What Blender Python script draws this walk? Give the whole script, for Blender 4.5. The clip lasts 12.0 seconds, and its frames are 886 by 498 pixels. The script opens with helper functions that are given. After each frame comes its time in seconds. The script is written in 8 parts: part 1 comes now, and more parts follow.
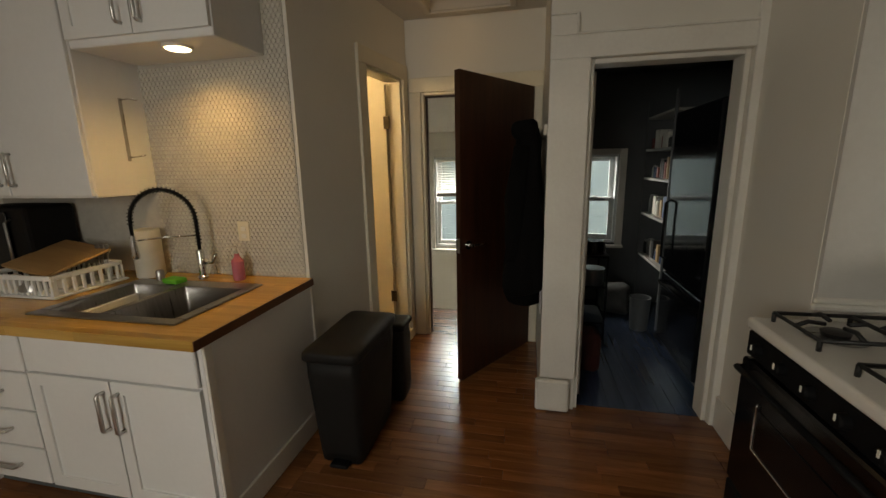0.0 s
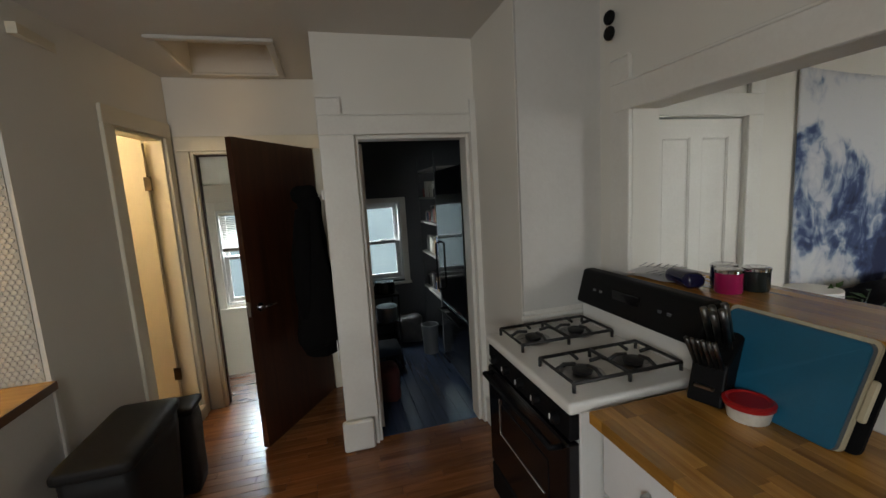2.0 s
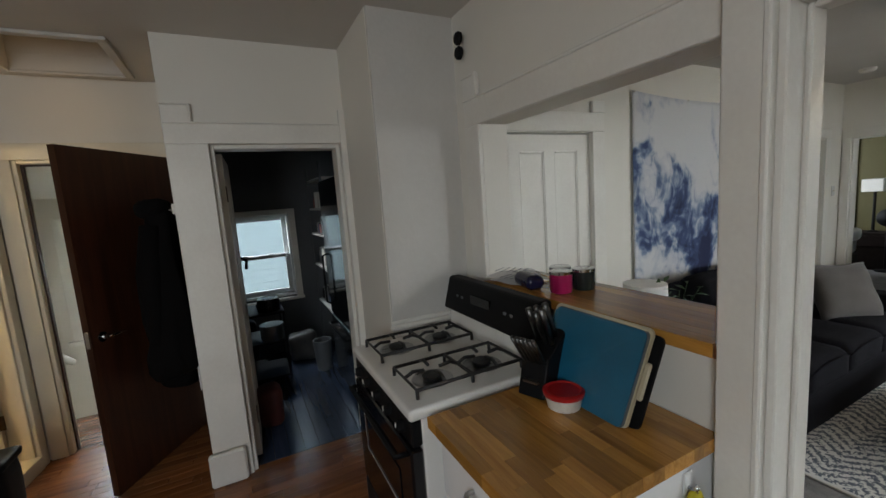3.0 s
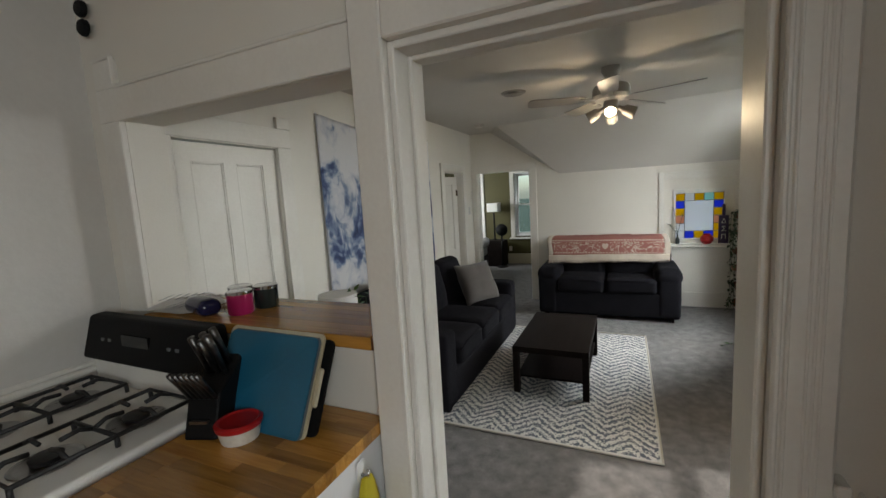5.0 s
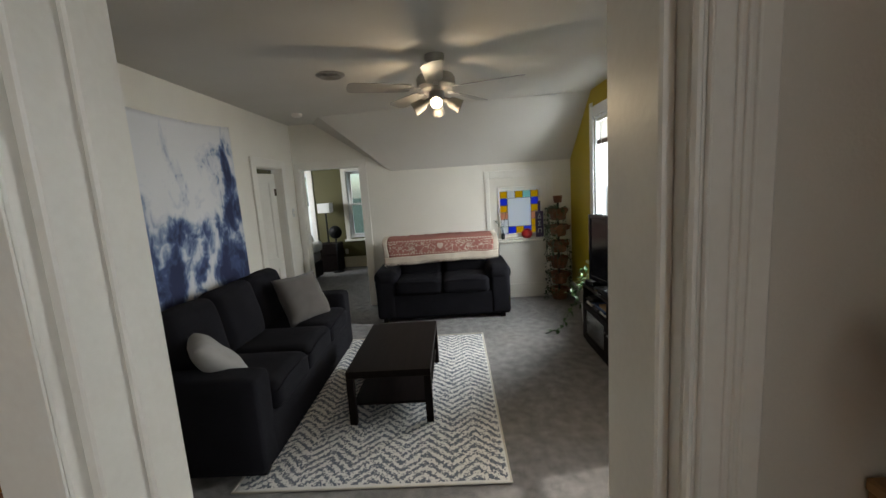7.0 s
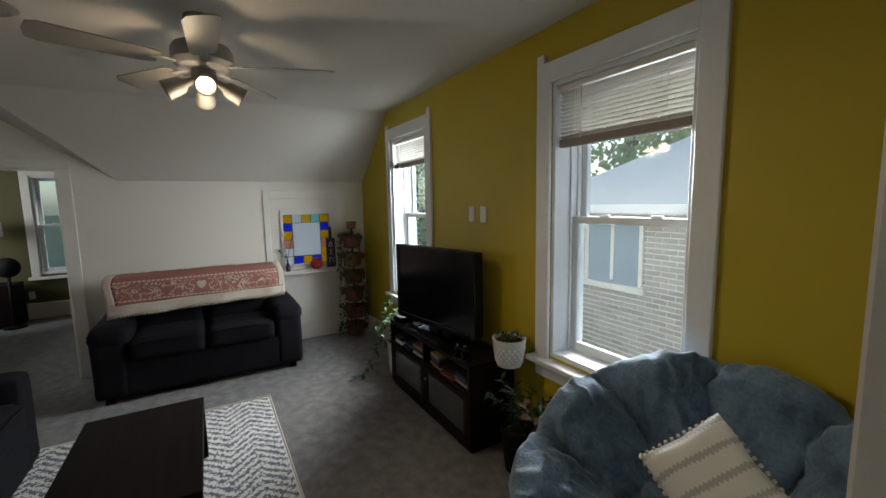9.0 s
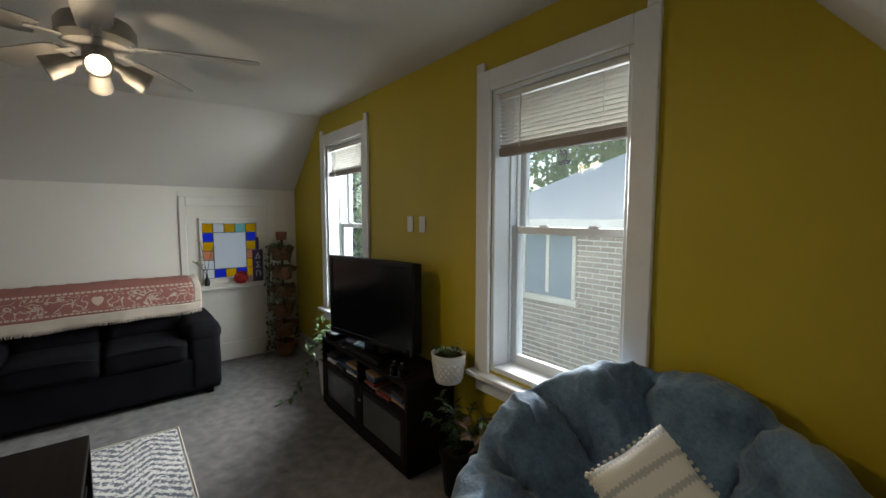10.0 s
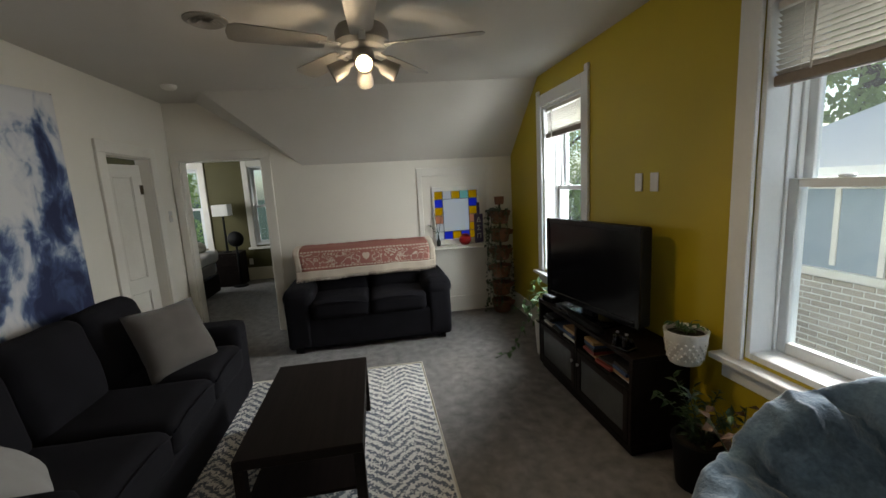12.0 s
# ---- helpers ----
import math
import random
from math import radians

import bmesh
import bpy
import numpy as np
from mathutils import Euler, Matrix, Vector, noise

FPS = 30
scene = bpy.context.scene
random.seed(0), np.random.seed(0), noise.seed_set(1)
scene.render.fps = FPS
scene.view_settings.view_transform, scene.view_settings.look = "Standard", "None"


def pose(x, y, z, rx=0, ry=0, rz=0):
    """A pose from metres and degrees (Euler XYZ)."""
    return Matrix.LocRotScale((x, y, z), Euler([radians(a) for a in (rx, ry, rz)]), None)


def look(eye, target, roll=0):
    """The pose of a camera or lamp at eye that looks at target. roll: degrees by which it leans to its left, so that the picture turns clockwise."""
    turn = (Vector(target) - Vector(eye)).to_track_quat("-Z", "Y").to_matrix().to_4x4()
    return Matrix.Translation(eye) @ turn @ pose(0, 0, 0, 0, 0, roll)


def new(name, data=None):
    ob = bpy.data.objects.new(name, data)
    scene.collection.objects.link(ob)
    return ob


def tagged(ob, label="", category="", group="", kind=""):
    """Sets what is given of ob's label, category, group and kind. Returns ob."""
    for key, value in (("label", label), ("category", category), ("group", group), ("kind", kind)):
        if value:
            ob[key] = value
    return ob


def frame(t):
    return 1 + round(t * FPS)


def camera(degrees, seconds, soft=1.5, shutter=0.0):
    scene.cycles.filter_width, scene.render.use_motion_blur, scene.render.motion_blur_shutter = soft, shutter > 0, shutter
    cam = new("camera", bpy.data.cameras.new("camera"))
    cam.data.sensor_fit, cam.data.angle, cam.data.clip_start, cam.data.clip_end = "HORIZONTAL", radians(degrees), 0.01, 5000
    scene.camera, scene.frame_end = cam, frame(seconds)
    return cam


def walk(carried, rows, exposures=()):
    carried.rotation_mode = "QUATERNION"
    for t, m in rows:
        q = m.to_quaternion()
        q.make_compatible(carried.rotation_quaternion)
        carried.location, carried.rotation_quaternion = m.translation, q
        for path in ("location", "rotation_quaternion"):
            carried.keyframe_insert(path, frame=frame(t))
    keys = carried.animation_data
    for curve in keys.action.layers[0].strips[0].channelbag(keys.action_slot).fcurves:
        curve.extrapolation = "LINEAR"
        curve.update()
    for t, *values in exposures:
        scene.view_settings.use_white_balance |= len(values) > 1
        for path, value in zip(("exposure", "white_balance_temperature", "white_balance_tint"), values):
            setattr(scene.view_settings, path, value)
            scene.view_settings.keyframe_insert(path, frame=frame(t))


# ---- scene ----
cam = camera(95.3, 12.0)
PATH = [
    (0, (1.099, -1.025, 1.531), (0.688, 0.889, 1.121), -1.1),
    (0.5, (1.171, -0.939, 1.563), (1.075, 1.022, 1.179), -1.6),
    (1, (1.155, -0.994, 1.593), (1.319, 0.969, 1.247), -2.4),
    (1.5, (1.174, -1.141, 1.642), (1.539, 0.802, 1.336), -2.9),
    (2, (1.219, -1.244, 1.677), (1.737, 0.668, 1.403), -3.4),
    (2.5, (1.359, -1.3, 1.668), (2.03, 0.566, 1.414), -3.8),
    (3, (1.495, -1.359, 1.671), (2.383, 0.414, 1.414), -4.1),
    (3.5, (1.503, -1.349, 1.654), (2.671, 0.253, 1.395), -4.5),
    (3.7, (1.496, -1.356, 1.658), (2.77, 0.164, 1.398), -4.6),
    (5.3, (1.631, -1.463, 1.626), (3.5, -0.797, 1.369), -3.3),
    (5.5, (1.609, -1.458, 1.639), (3.506, -0.883, 1.369), -3.4),
    (6, (1.687, -1.471, 1.624), (3.625, -1.063, 1.339), -3.8),
    (6.5, (1.93, -1.505, 1.603), (3.889, -1.221, 1.314), -4.4),
    (7, (2.115, -1.44, 1.618), (4.092, -1.369, 1.32), -3.8),
    (7.2, (2.193, -1.399, 1.614), (4.17, -1.417, 1.312), -4.0),
    (9, (2.774, -1.311, 1.635), (4.485, -2.305, 1.403), -1.1),
    (9.5, (2.854, -1.378, 1.599), (4.488, -2.516, 1.416), -0.8),
    (10, (2.869, -1.388, 1.594), (4.424, -2.635, 1.432), 0.0),
    (10.5, (2.879, -1.417, 1.617), (4.504, -2.562, 1.391), -0.4),
    (11, (2.886, -1.408, 1.601), (4.631, -2.349, 1.333), -1.0),
    (11.5, (2.916, -1.365, 1.591), (4.775, -2.036, 1.288), -2.0),
    (12, (2.919, -1.345, 1.591), (4.868, -1.665, 1.278), -3.2),
]
walk(cam, [(t, look(eye, target, roll)) for t, eye, target, roll in PATH],
     [(0, -0.25, 8050, 10), (1.5, 0.04, 7050, 10), (3.0, 0.08, 6450, 10), (5.5, 0.14, 6750, 10), (7.0, 0.16, 6700, 10), (9.0, -0.3, 6550, 10), (12.0, -0.26, 6900, 10)])

# ---- light ----
world = bpy.data.worlds.new("sky")
scene.world = world
world.use_nodes = True
wn = world.node_tree.nodes
sky = wn.new("ShaderNodeTexSky")
sky.sky_type, sky.sun_disc = "NISHITA", False
sky.sun_elevation, sky.sun_rotation = radians(45), radians(168)
sky.air_density, sky.dust_density, sky.ozone_density = 1.0, 1.6, 1.6
world.node_tree.links.new(sky.outputs[0], wn["Background"].inputs[0])
wn["Background"].inputs[1].default_value = 0.27


def lamp(name, kind, m, power, colour, size=0.1, size_y=0.0, cone=105):
    data = bpy.data.lights.new(name, kind)
    data.energy, data.color = power, colour
    if kind == "AREA":
        data.shape, data.size, data.size_y = "RECTANGLE", size, size_y or size
    elif kind == "SPOT":
        data.shadow_soft_size, data.spot_size, data.spot_blend = size, radians(cone), 1.0
    elif kind == "POINT":
        data.shadow_soft_size = size
    ob = new(name, data)
    ob.matrix_world = m
    return ob


sun = lamp("sun", "SUN", look((0, 0, 0), (-0.21, 1.0, -1.02)), 2.8, (1.0, 0.95, 0.88))
sun.data.angle = radians(1.5)
DAY = (0.90, 0.96, 1.0)
# area lamps that stand in for daylight through the openings
lamp("daylight_window_near", "AREA", look((5.1, -5.6, 2.6), (3.9, -0.3, 0.7)), 355, DAY, 2.3, 2.3)
lamp("daylight_window_far", "AREA", look((7.1, -4.8, 2.4), (5.7, -0.2, 0.6)), 520, DAY, 1.6, 2.0)
# hidden panel outside the far window, added to brighten the end wall
lamp("end_wall_fill", "AREA", look((5.75, -3.88, 1.65), (7.6, -1.5, 1.2)), 70, DAY, 0.65, 1.5)
lamp("daylight_kitchen", "AREA", look((-0.15, -2.93, 1.75), (1.4, 0.0, 0.3)), 41, DAY, 1.3, 1.2)
lamp("daylight_pantry", "AREA", look((1.75, 4.3, 2.25), (1.85, 2.4, 0.2)), 34, DAY, 0.9, 0.8)
lamp("daylight_stair", "AREA", look((0.3, 4.75, 1.9), (0.5, 2.5, 0.0)), 230, DAY, 0.9, 1.0)
# fill panel added inside the bedroom, by its unseen left wall
lamp("bedroom_fill", "AREA", look((9.6, 2.95, 1.6), (9.4, 0.0, 0.6)), 60, DAY, 1.2, 1.3)
# lamps that are on, with two added fills
lamp("sink_puck_light", "SPOT", look((-0.54, 0.735, 2.07), (-0.54, 0.74, 0.9)), 23, (1.0, 0.62, 0.22), 0.06, cone=155)
lamp("stair_room_bulb", "POINT", pose(-0.75, 1.7, 2.2), 24, (1.0, 0.78, 0.48), 0.06)
# added warm fill; the hall has no lamp of its own
lamp("hall_fill", "POINT", pose(0.55, 2.0, 2.45), 0.5, (1.0, 0.66, 0.32), 0.08)
lamp("fan_bulb", "SPOT", look((5.12, -1.40, 2.11), (3.2, -2.75, 0.2)), 36, (1.0, 0.78, 0.48), 0.04)
# fill added below the light kit, where no bulb sits
lamp("fan_fill_low", "POINT", pose(5.30, -1.355, 2.09), 7.0, (1.0, 0.80, 0.55), 0.05)
lamp("fan_bulb_up", "SPOT", look((5.38, -1.20, 2.2), (5.7, -0.75, 2.6)), 2.5, (1.0, 0.78, 0.48), 0.04)


# ---- materials ----
def shade(name, c1, c2=None, rough=0.6, metal=0.0, scale=8.0, fine=90.0, bump=0.1, coat=0.0, stretch=(1, 1, 1), sheen=0.0, spec=0.5):
    """Two scales of noise drive colour, roughness and relief."""
    m = bpy.data.materials.new(name)
    m.use_nodes = True
    n, l = m.node_tree.nodes, m.node_tree.links
    b = n["Principled BSDF"]
    c2 = c2 or tuple(v * 0.86 for v in c1)
    co, mp = n.new("ShaderNodeTexCoord"), n.new("ShaderNodeMapping")
    mp.inputs["Scale"].default_value = stretch
    l.new(co.outputs["Object"], mp.inputs[0])
    big, small, ramp = n.new("ShaderNodeTexNoise"), n.new("ShaderNodeTexNoise"), n.new("ShaderNodeValToRGB")
    big.inputs["Scale"].default_value, big.inputs["Detail"].default_value = scale, 5
    small.inputs["Scale"].default_value, small.inputs["Detail"].default_value = fine, 4
    l.new(mp.outputs[0], big.inputs[0]), l.new(mp.outputs[0], small.inputs[0])
    both = n.new("ShaderNodeMath")
    both.operation = "MULTIPLY_ADD"
    l.new(small.outputs[0], both.inputs[0])
    both.inputs[1].default_value = 0.4
    l.new(big.outputs[0], both.inputs[2])
    ramp.color_ramp.elements[0].position, ramp.color_ramp.elements[1].position = 0.45, 0.95
    ramp.color_ramp.elements[0].color, ramp.color_ramp.elements[1].color = (*c2, 1), (*c1, 1)
    l.new(both.outputs[0], ramp.inputs[0])
    l.new(ramp.outputs[0], b.inputs["Base Color"])
    rr = n.new("ShaderNodeMapRange")
    rr.inputs[3].default_value, rr.inputs[4].default_value = max(0.03, rough - 0.08), min(1, rough + 0.08)
    l.new(big.outputs[0], rr.inputs[0]), l.new(rr.outputs[0], b.inputs["Roughness"])
    b.inputs["Metallic"].default_value = metal
    b.inputs["Coat Weight"].default_value = coat
    b.inputs["Sheen Weight"].default_value = sheen
    b.inputs["Specular IOR Level"].default_value = spec
    if bump:
        bp = n.new("ShaderNodeBump")
        bp.inputs["Strength"].default_value, bp.inputs["Distance"].default_value = bump, 0.01
        l.new(both.outputs[0], bp.inputs["Height"]), l.new(bp.outputs[0], b.inputs["Normal"])
    return m


def wood(name, c1, c2, rough=0.4, along=0, grain=30.0, coat=0.0, vary=0.25, spec=0.5):
    """Long grain along one axis, tone by piece."""
    m = bpy.data.materials.new(name)
    m.use_nodes = True
    n, l = m.node_tree.nodes, m.node_tree.links
    b = n["Principled BSDF"]
    co, mp = n.new("ShaderNodeTexCoord"), n.new("ShaderNodeMapping")
    s = [1.0, 1.0, 1.0]
    s[along] = 0.07
    mp.inputs["Scale"].default_value = s
    info, add = n.new("ShaderNodeObjectInfo"), n.new("ShaderNodeVectorMath")
    add.operation = "ADD"
    geo = n.new("ShaderNodeNewGeometry")
    rnd = n.new("ShaderNodeMath")
    rnd.operation = "ADD"
    l.new(info.outputs["Random"], rnd.inputs[0]), l.new(geo.outputs["Random Per Island"], rnd.inputs[1])
    big = n.new("ShaderNodeMath")
    big.operation = "MULTIPLY"
    big.inputs[1].default_value = 37.0
    l.new(rnd.outputs[0], big.inputs[0])
    l.new(co.outputs["Object"], add.inputs[0]), l.new(big.outputs[0], add.inputs[1]), l.new(add.outputs[0], mp.inputs[0])
    t1, t2 = n.new("ShaderNodeTexNoise"), n.new("ShaderNodeTexNoise")
    t1.inputs["Scale"].default_value, t1.inputs["Detail"].default_value, t1.inputs["Distortion"].default_value = grain, 6, 0.6
    t2.inputs["Scale"].default_value, t2.inputs["Detail"].default_value = grain * 7, 3
    l.new(mp.outputs[0], t1.inputs[0]), l.new(mp.outputs[0], t2.inputs[0])
    mixn = n.new("ShaderNodeMath")
    mixn.operation = "MULTIPLY_ADD"
    mixn.inputs[1].default_value = 0.35
    l.new(t2.outputs[0], mixn.inputs[0]), l.new(t1.outputs[0], mixn.inputs[2])
    ramp = n.new("ShaderNodeValToRGB")
    ramp.color_ramp.elements[0].position, ramp.color_ramp.elements[1].position = 0.4, 0.95
    ramp.color_ramp.elements[0].color, ramp.color_ramp.elements[1].color = (*c2, 1), (*c1, 1)
    l.new(mixn.outputs[0], ramp.inputs[0])
    fr = n.new("ShaderNodeMath")
    fr.operation = "FRACT"
    l.new(rnd.outputs[0], fr.inputs[0])
    tone = n.new("ShaderNodeMapRange")
    tone.inputs[3].default_value, tone.inputs[4].default_value = 1 - vary, 1 + vary
    l.new(fr.outputs[0], tone.inputs[0])
    hs = n.new("ShaderNodeHueSaturation")
    l.new(tone.outputs[0], hs.inputs["Value"]), l.new(ramp.outputs[0], hs.inputs["Color"])
    l.new(hs.outputs[0], b.inputs["Base Color"])
    b.inputs["Roughness"].default_value, b.inputs["Coat Weight"].default_value = rough, coat
    b.inputs["Coat Roughness"].default_value, b.inputs["Specular IOR Level"].default_value = 0.25, spec
    bp = n.new("ShaderNodeBump")
    bp.inputs["Strength"].default_value, bp.inputs["Distance"].default_value = 0.12, 0.004
    l.new(mixn.outputs[0], bp.inputs["Height"]), l.new(bp.outputs[0], b.inputs["Normal"])
    return m


def glow(name, colour, strength):
    m = bpy.data.materials.new(name)
    m.use_nodes = True
    b = m.node_tree.nodes["Principled BSDF"]
    b.inputs["Base Color"].default_value = (*colour, 1)
    b.inputs["Emission Color"].default_value, b.inputs["Emission Strength"].default_value = (*colour, 1), strength
    return m


def glass(name, colour=(1, 1, 1), rough=0.0, milk=0.0):
    """A thin pane: mostly clear, partly mirror, with some milky share that scatters light through."""
    m = bpy.data.materials.new(name)
    m.use_nodes = True
    n, l = m.node_tree.nodes, m.node_tree.links
    out = n["Material Output"]
    n.remove(n["Principled BSDF"])
    tr, gl, mx, fr = n.new("ShaderNodeBsdfTransparent"), n.new("ShaderNodeBsdfGlossy"), n.new("ShaderNodeMixShader"), n.new("ShaderNodeLayerWeight")
    tl, body = n.new("ShaderNodeBsdfTranslucent"), n.new("ShaderNodeMixShader")
    tr.inputs[0].default_value = tl.inputs[0].default_value = (*colour, 1)
    body.inputs[0].default_value = milk
    l.new(tr.outputs[0], body.inputs[1]), l.new(tl.outputs[0], body.inputs[2])
    gl.inputs["Roughness"].default_value = rough
    fr.inputs[0].default_value = 0.5
    pw, sc = n.new("ShaderNodeMath"), n.new("ShaderNodeMath")
    pw.operation, sc.operation = "POWER", "MULTIPLY_ADD"
    pw.inputs[1].default_value, sc.inputs[1].default_value, sc.inputs[2].default_value = 4.0, 0.4, 0.015
    l.new(fr.outputs["Facing"], pw.inputs[0]), l.new(pw.outputs[0], sc.inputs[0])
    l.new(sc.outputs[0], mx.inputs[0]), l.new(body.outputs[0], mx.inputs[1]), l.new(gl.outputs[0], mx.inputs[2]), l.new(mx.outputs[0], out.inputs[0])
    return m


WALL = shade("wall_paint", (0.74, 0.71, 0.64), (0.68, 0.65, 0.58), 0.55, scale=1.5, fine=160, bump=0.12)
CEIL = shade("ceiling_paint", (0.60, 0.575, 0.53), (0.54, 0.515, 0.47), 0.8, scale=1.2, fine=120, bump=0.15)
TRIM = shade("trim_gloss_paint", (0.76, 0.74, 0.68), (0.67, 0.64, 0.58), 0.42, scale=3, fine=60, bump=0.12)
# white trim paint with the sky's cool tint put into its colour
COOLTRIM = shade("sky_cooled_white_paint", (0.76, 0.775, 0.775), (0.68, 0.695, 0.70), 0.42, scale=3, fine=60, bump=0.12)
CREAM = shade("cream_door_paint", (0.72, 0.66, 0.52), (0.66, 0.60, 0.47), 0.4, scale=3, fine=60, bump=0.06)
YELLOW = shade("mustard_wall_paint", (0.46, 0.355, 0.014), (0.415, 0.315, 0.012), 0.5, scale=1.5, fine=160, bump=0.12)
OLIVE = shade("olive_wall_paint", (0.085, 0.075, 0.02), (0.07, 0.06, 0.016), 0.6, scale=2, fine=150, bump=0.1)
SLATE = shade("dark_grey_wall_paint", (0.105, 0.115, 0.12), (0.08, 0.088, 0.093), 0.6, scale=2, fine=150, bump=0.1)
CHASE = shade("grey_white_paint", (0.62, 0.60, 0.56), (0.56, 0.54, 0.50), 0.6, scale=2, fine=40, bump=0.3)
CABINET = shade("white_cabinet_paint", (0.78, 0.78, 0.77), (0.72, 0.72, 0.71), 0.35, scale=2, fine=50, bump=0.03)
CARPET = shade("grey_carpet", (0.235, 0.223, 0.217), (0.10, 0.095, 0.095), 0.95, scale=12, fine=240, bump=0.9, sheen=0.15)
FLOORW = wood("orange_brown_laminate", (0.27, 0.107, 0.036), (0.12, 0.039, 0.012), 0.25, 0, 26, 0.25, 0.28)
BLUEW = wood("blue_painted_board", (0.050, 0.075, 0.13), (0.022, 0.036, 0.07), 0.22, 1, 10, 0.3, 0.15)
BLOCK = wood("butcher_block", (0.50, 0.25, 0.052), (0.25, 0.105, 0.018), 0.24, 1, 22, 0.2, 0.33)
BLOCKX = wood("butcher_block_across", (0.60, 0.36, 0.09), (0.40, 0.21, 0.045), 0.26, 0, 22, 0.2, 0.16)
BLOCKD = wood("dark_block_edge", (0.16, 0.060, 0.018), (0.09, 0.032, 0.010), 0.45, 0, 22, 0.0, 0.1)
DARKDOOR = wood("dark_stained_door", (0.060, 0.020, 0.008), (0.024, 0.008, 0.004), 0.38, 2, 20, 0.0, 0.05, 0.35)
PINE = wood("pale_wood", (0.42, 0.25, 0.10), (0.28, 0.15, 0.055), 0.5, 0, 18, 0.0, 0.1)
BLACKW = wood("black_brown_veneer", (0.014, 0.010, 0.009), (0.007, 0.005, 0.0045), 0.52, 0, 24, 0.0, 0.1, 0.07)
BLACK = shade("black_plastic", (0.007, 0.007, 0.0075), (0.005, 0.005, 0.0055), 0.55, scale=6, bump=0.03, spec=0.13)
GLOSSB = shade("black_glass", (0.005, 0.005, 0.006), (0.004, 0.004, 0.005), 0.16, scale=4, bump=0.0, spec=0.35)
FRIDGE = shade("black_fridge_enamel", (0.010, 0.011, 0.013), (0.007, 0.008, 0.010), 0.10, scale=5, fine=14, bump=0.10)
BIN = shade("black_bin_plastic", (0.013, 0.012, 0.0115), (0.009, 0.0085, 0.008), 0.6, scale=6, fine=200, bump=0.15, spec=0.2)
IRON = shade("cast_iron", (0.016, 0.015, 0.015), (0.010, 0.010, 0.010), 0.5, scale=20, fine=220, bump=0.2)
ENAMEL = shade("white_enamel", (0.76, 0.74, 0.70), (0.70, 0.68, 0.63), 0.16, scale=4, bump=0.01)
NICKEL = shade("brushed_nickel", (0.62, 0.61, 0.59), (0.50, 0.49, 0.47), 0.32, 1.0, scale=8, bump=0.02)
STEEL = shade("brushed_steel", (0.40, 0.39, 0.38), (0.30, 0.29, 0.28), 0.30, 1.0, scale=6, fine=60, bump=0.03, stretch=(1, 12, 1))
CHROME = shade("chrome", (0.70, 0.70, 0.70), (0.6, 0.6, 0.6), 0.12, 1.0, bump=0.0)
KNIFE = shade("dull_grey_steel", (0.17, 0.166, 0.16), (0.07, 0.068, 0.065), 0.38, 1.0, scale=30, bump=0.05)
BRASS = shade("dull_hinge_metal", (0.10, 0.075, 0.05), (0.05, 0.04, 0.03), 0.45, 1.0, scale=30, bump=0.1)
SOFA = shade("charcoal_upholstery", (0.011, 0.0105, 0.014), (0.0055, 0.0055, 0.0075), 0.95, scale=5, fine=380, bump=0.5, spec=0.15)
PILLOW = shade("taupe_grey_cushion", (0.10, 0.088, 0.080), (0.07, 0.062, 0.056), 0.9, scale=7, fine=300, bump=0.4, sheen=0.2)
SLIP = shade("pale_grey_cushion", (0.30, 0.29, 0.28), (0.23, 0.22, 0.213), 0.9, scale=7, fine=300, bump=0.4)
VELVET = shade("blue_grey_plush", (0.165, 0.265, 0.385), (0.055, 0.10, 0.165), 0.85, scale=8, fine=70, bump=1.0, sheen=0.4)
for node in VELVET.node_tree.nodes:
    if node.type == "VALTORGB":
        node.color_ramp.elements[0].position, node.color_ramp.elements[1].position = 0.50, 0.92
CREAMC = shade("cream_cushion", (0.66, 0.63, 0.56), (0.55, 0.52, 0.45), 0.9, scale=9, fine=260, bump=0.4)
PAPER = shade("white_paper", (0.75, 0.74, 0.72), (0.62, 0.61, 0.60), 0.8, scale=10, bump=0.1)
RED = shade("red_plastic", (0.42, 0.012, 0.012), (0.34, 0.008, 0.010), 0.35, bump=0.02)
TUB = shade("cloudy_tub_plastic", (0.68, 0.64, 0.56), (0.55, 0.50, 0.42), 0.35, scale=40, bump=0.05)
TEAL = shade("teal_chopping_mat", (0.010, 0.115, 0.20), (0.008, 0.095, 0.165), 0.4, bump=0.04)
BEIGE = shade("beige_board_plastic", (0.50, 0.44, 0.30), (0.42, 0.36, 0.24), 0.5, bump=0.04)
PINK = shade("magenta_candle_wax", (0.34, 0.010, 0.085), (0.27, 0.008, 0.065), 0.3, bump=0.02)
NAVY = shade("navy_candle_glass", (0.018, 0.018, 0.06), (0.012, 0.012, 0.04), 0.15, bump=0.0)
SMOKE = shade("dark_green_candle_glass", (0.02, 0.026, 0.024), (0.014, 0.018, 0.017), 0.15, bump=0.0)
POT = shade("white_ceramic", (0.74, 0.72, 0.67), (0.64, 0.62, 0.57), 0.3, scale=15, fine=60, bump=0.1)
TERRA = shade("terracotta", (0.20, 0.075, 0.035), (0.12, 0.045, 0.022), 0.8, scale=12, fine=120, bump=0.3)
SOIL = shade("potting_soil", (0.03, 0.02, 0.013), (0.015, 0.010, 0.007), 0.95, scale=40, fine=200, bump=0.8)
LEAF = shade("green_leaf", (0.055, 0.12, 0.030), (0.022, 0.06, 0.014), 0.45, scale=20, bump=0.1)
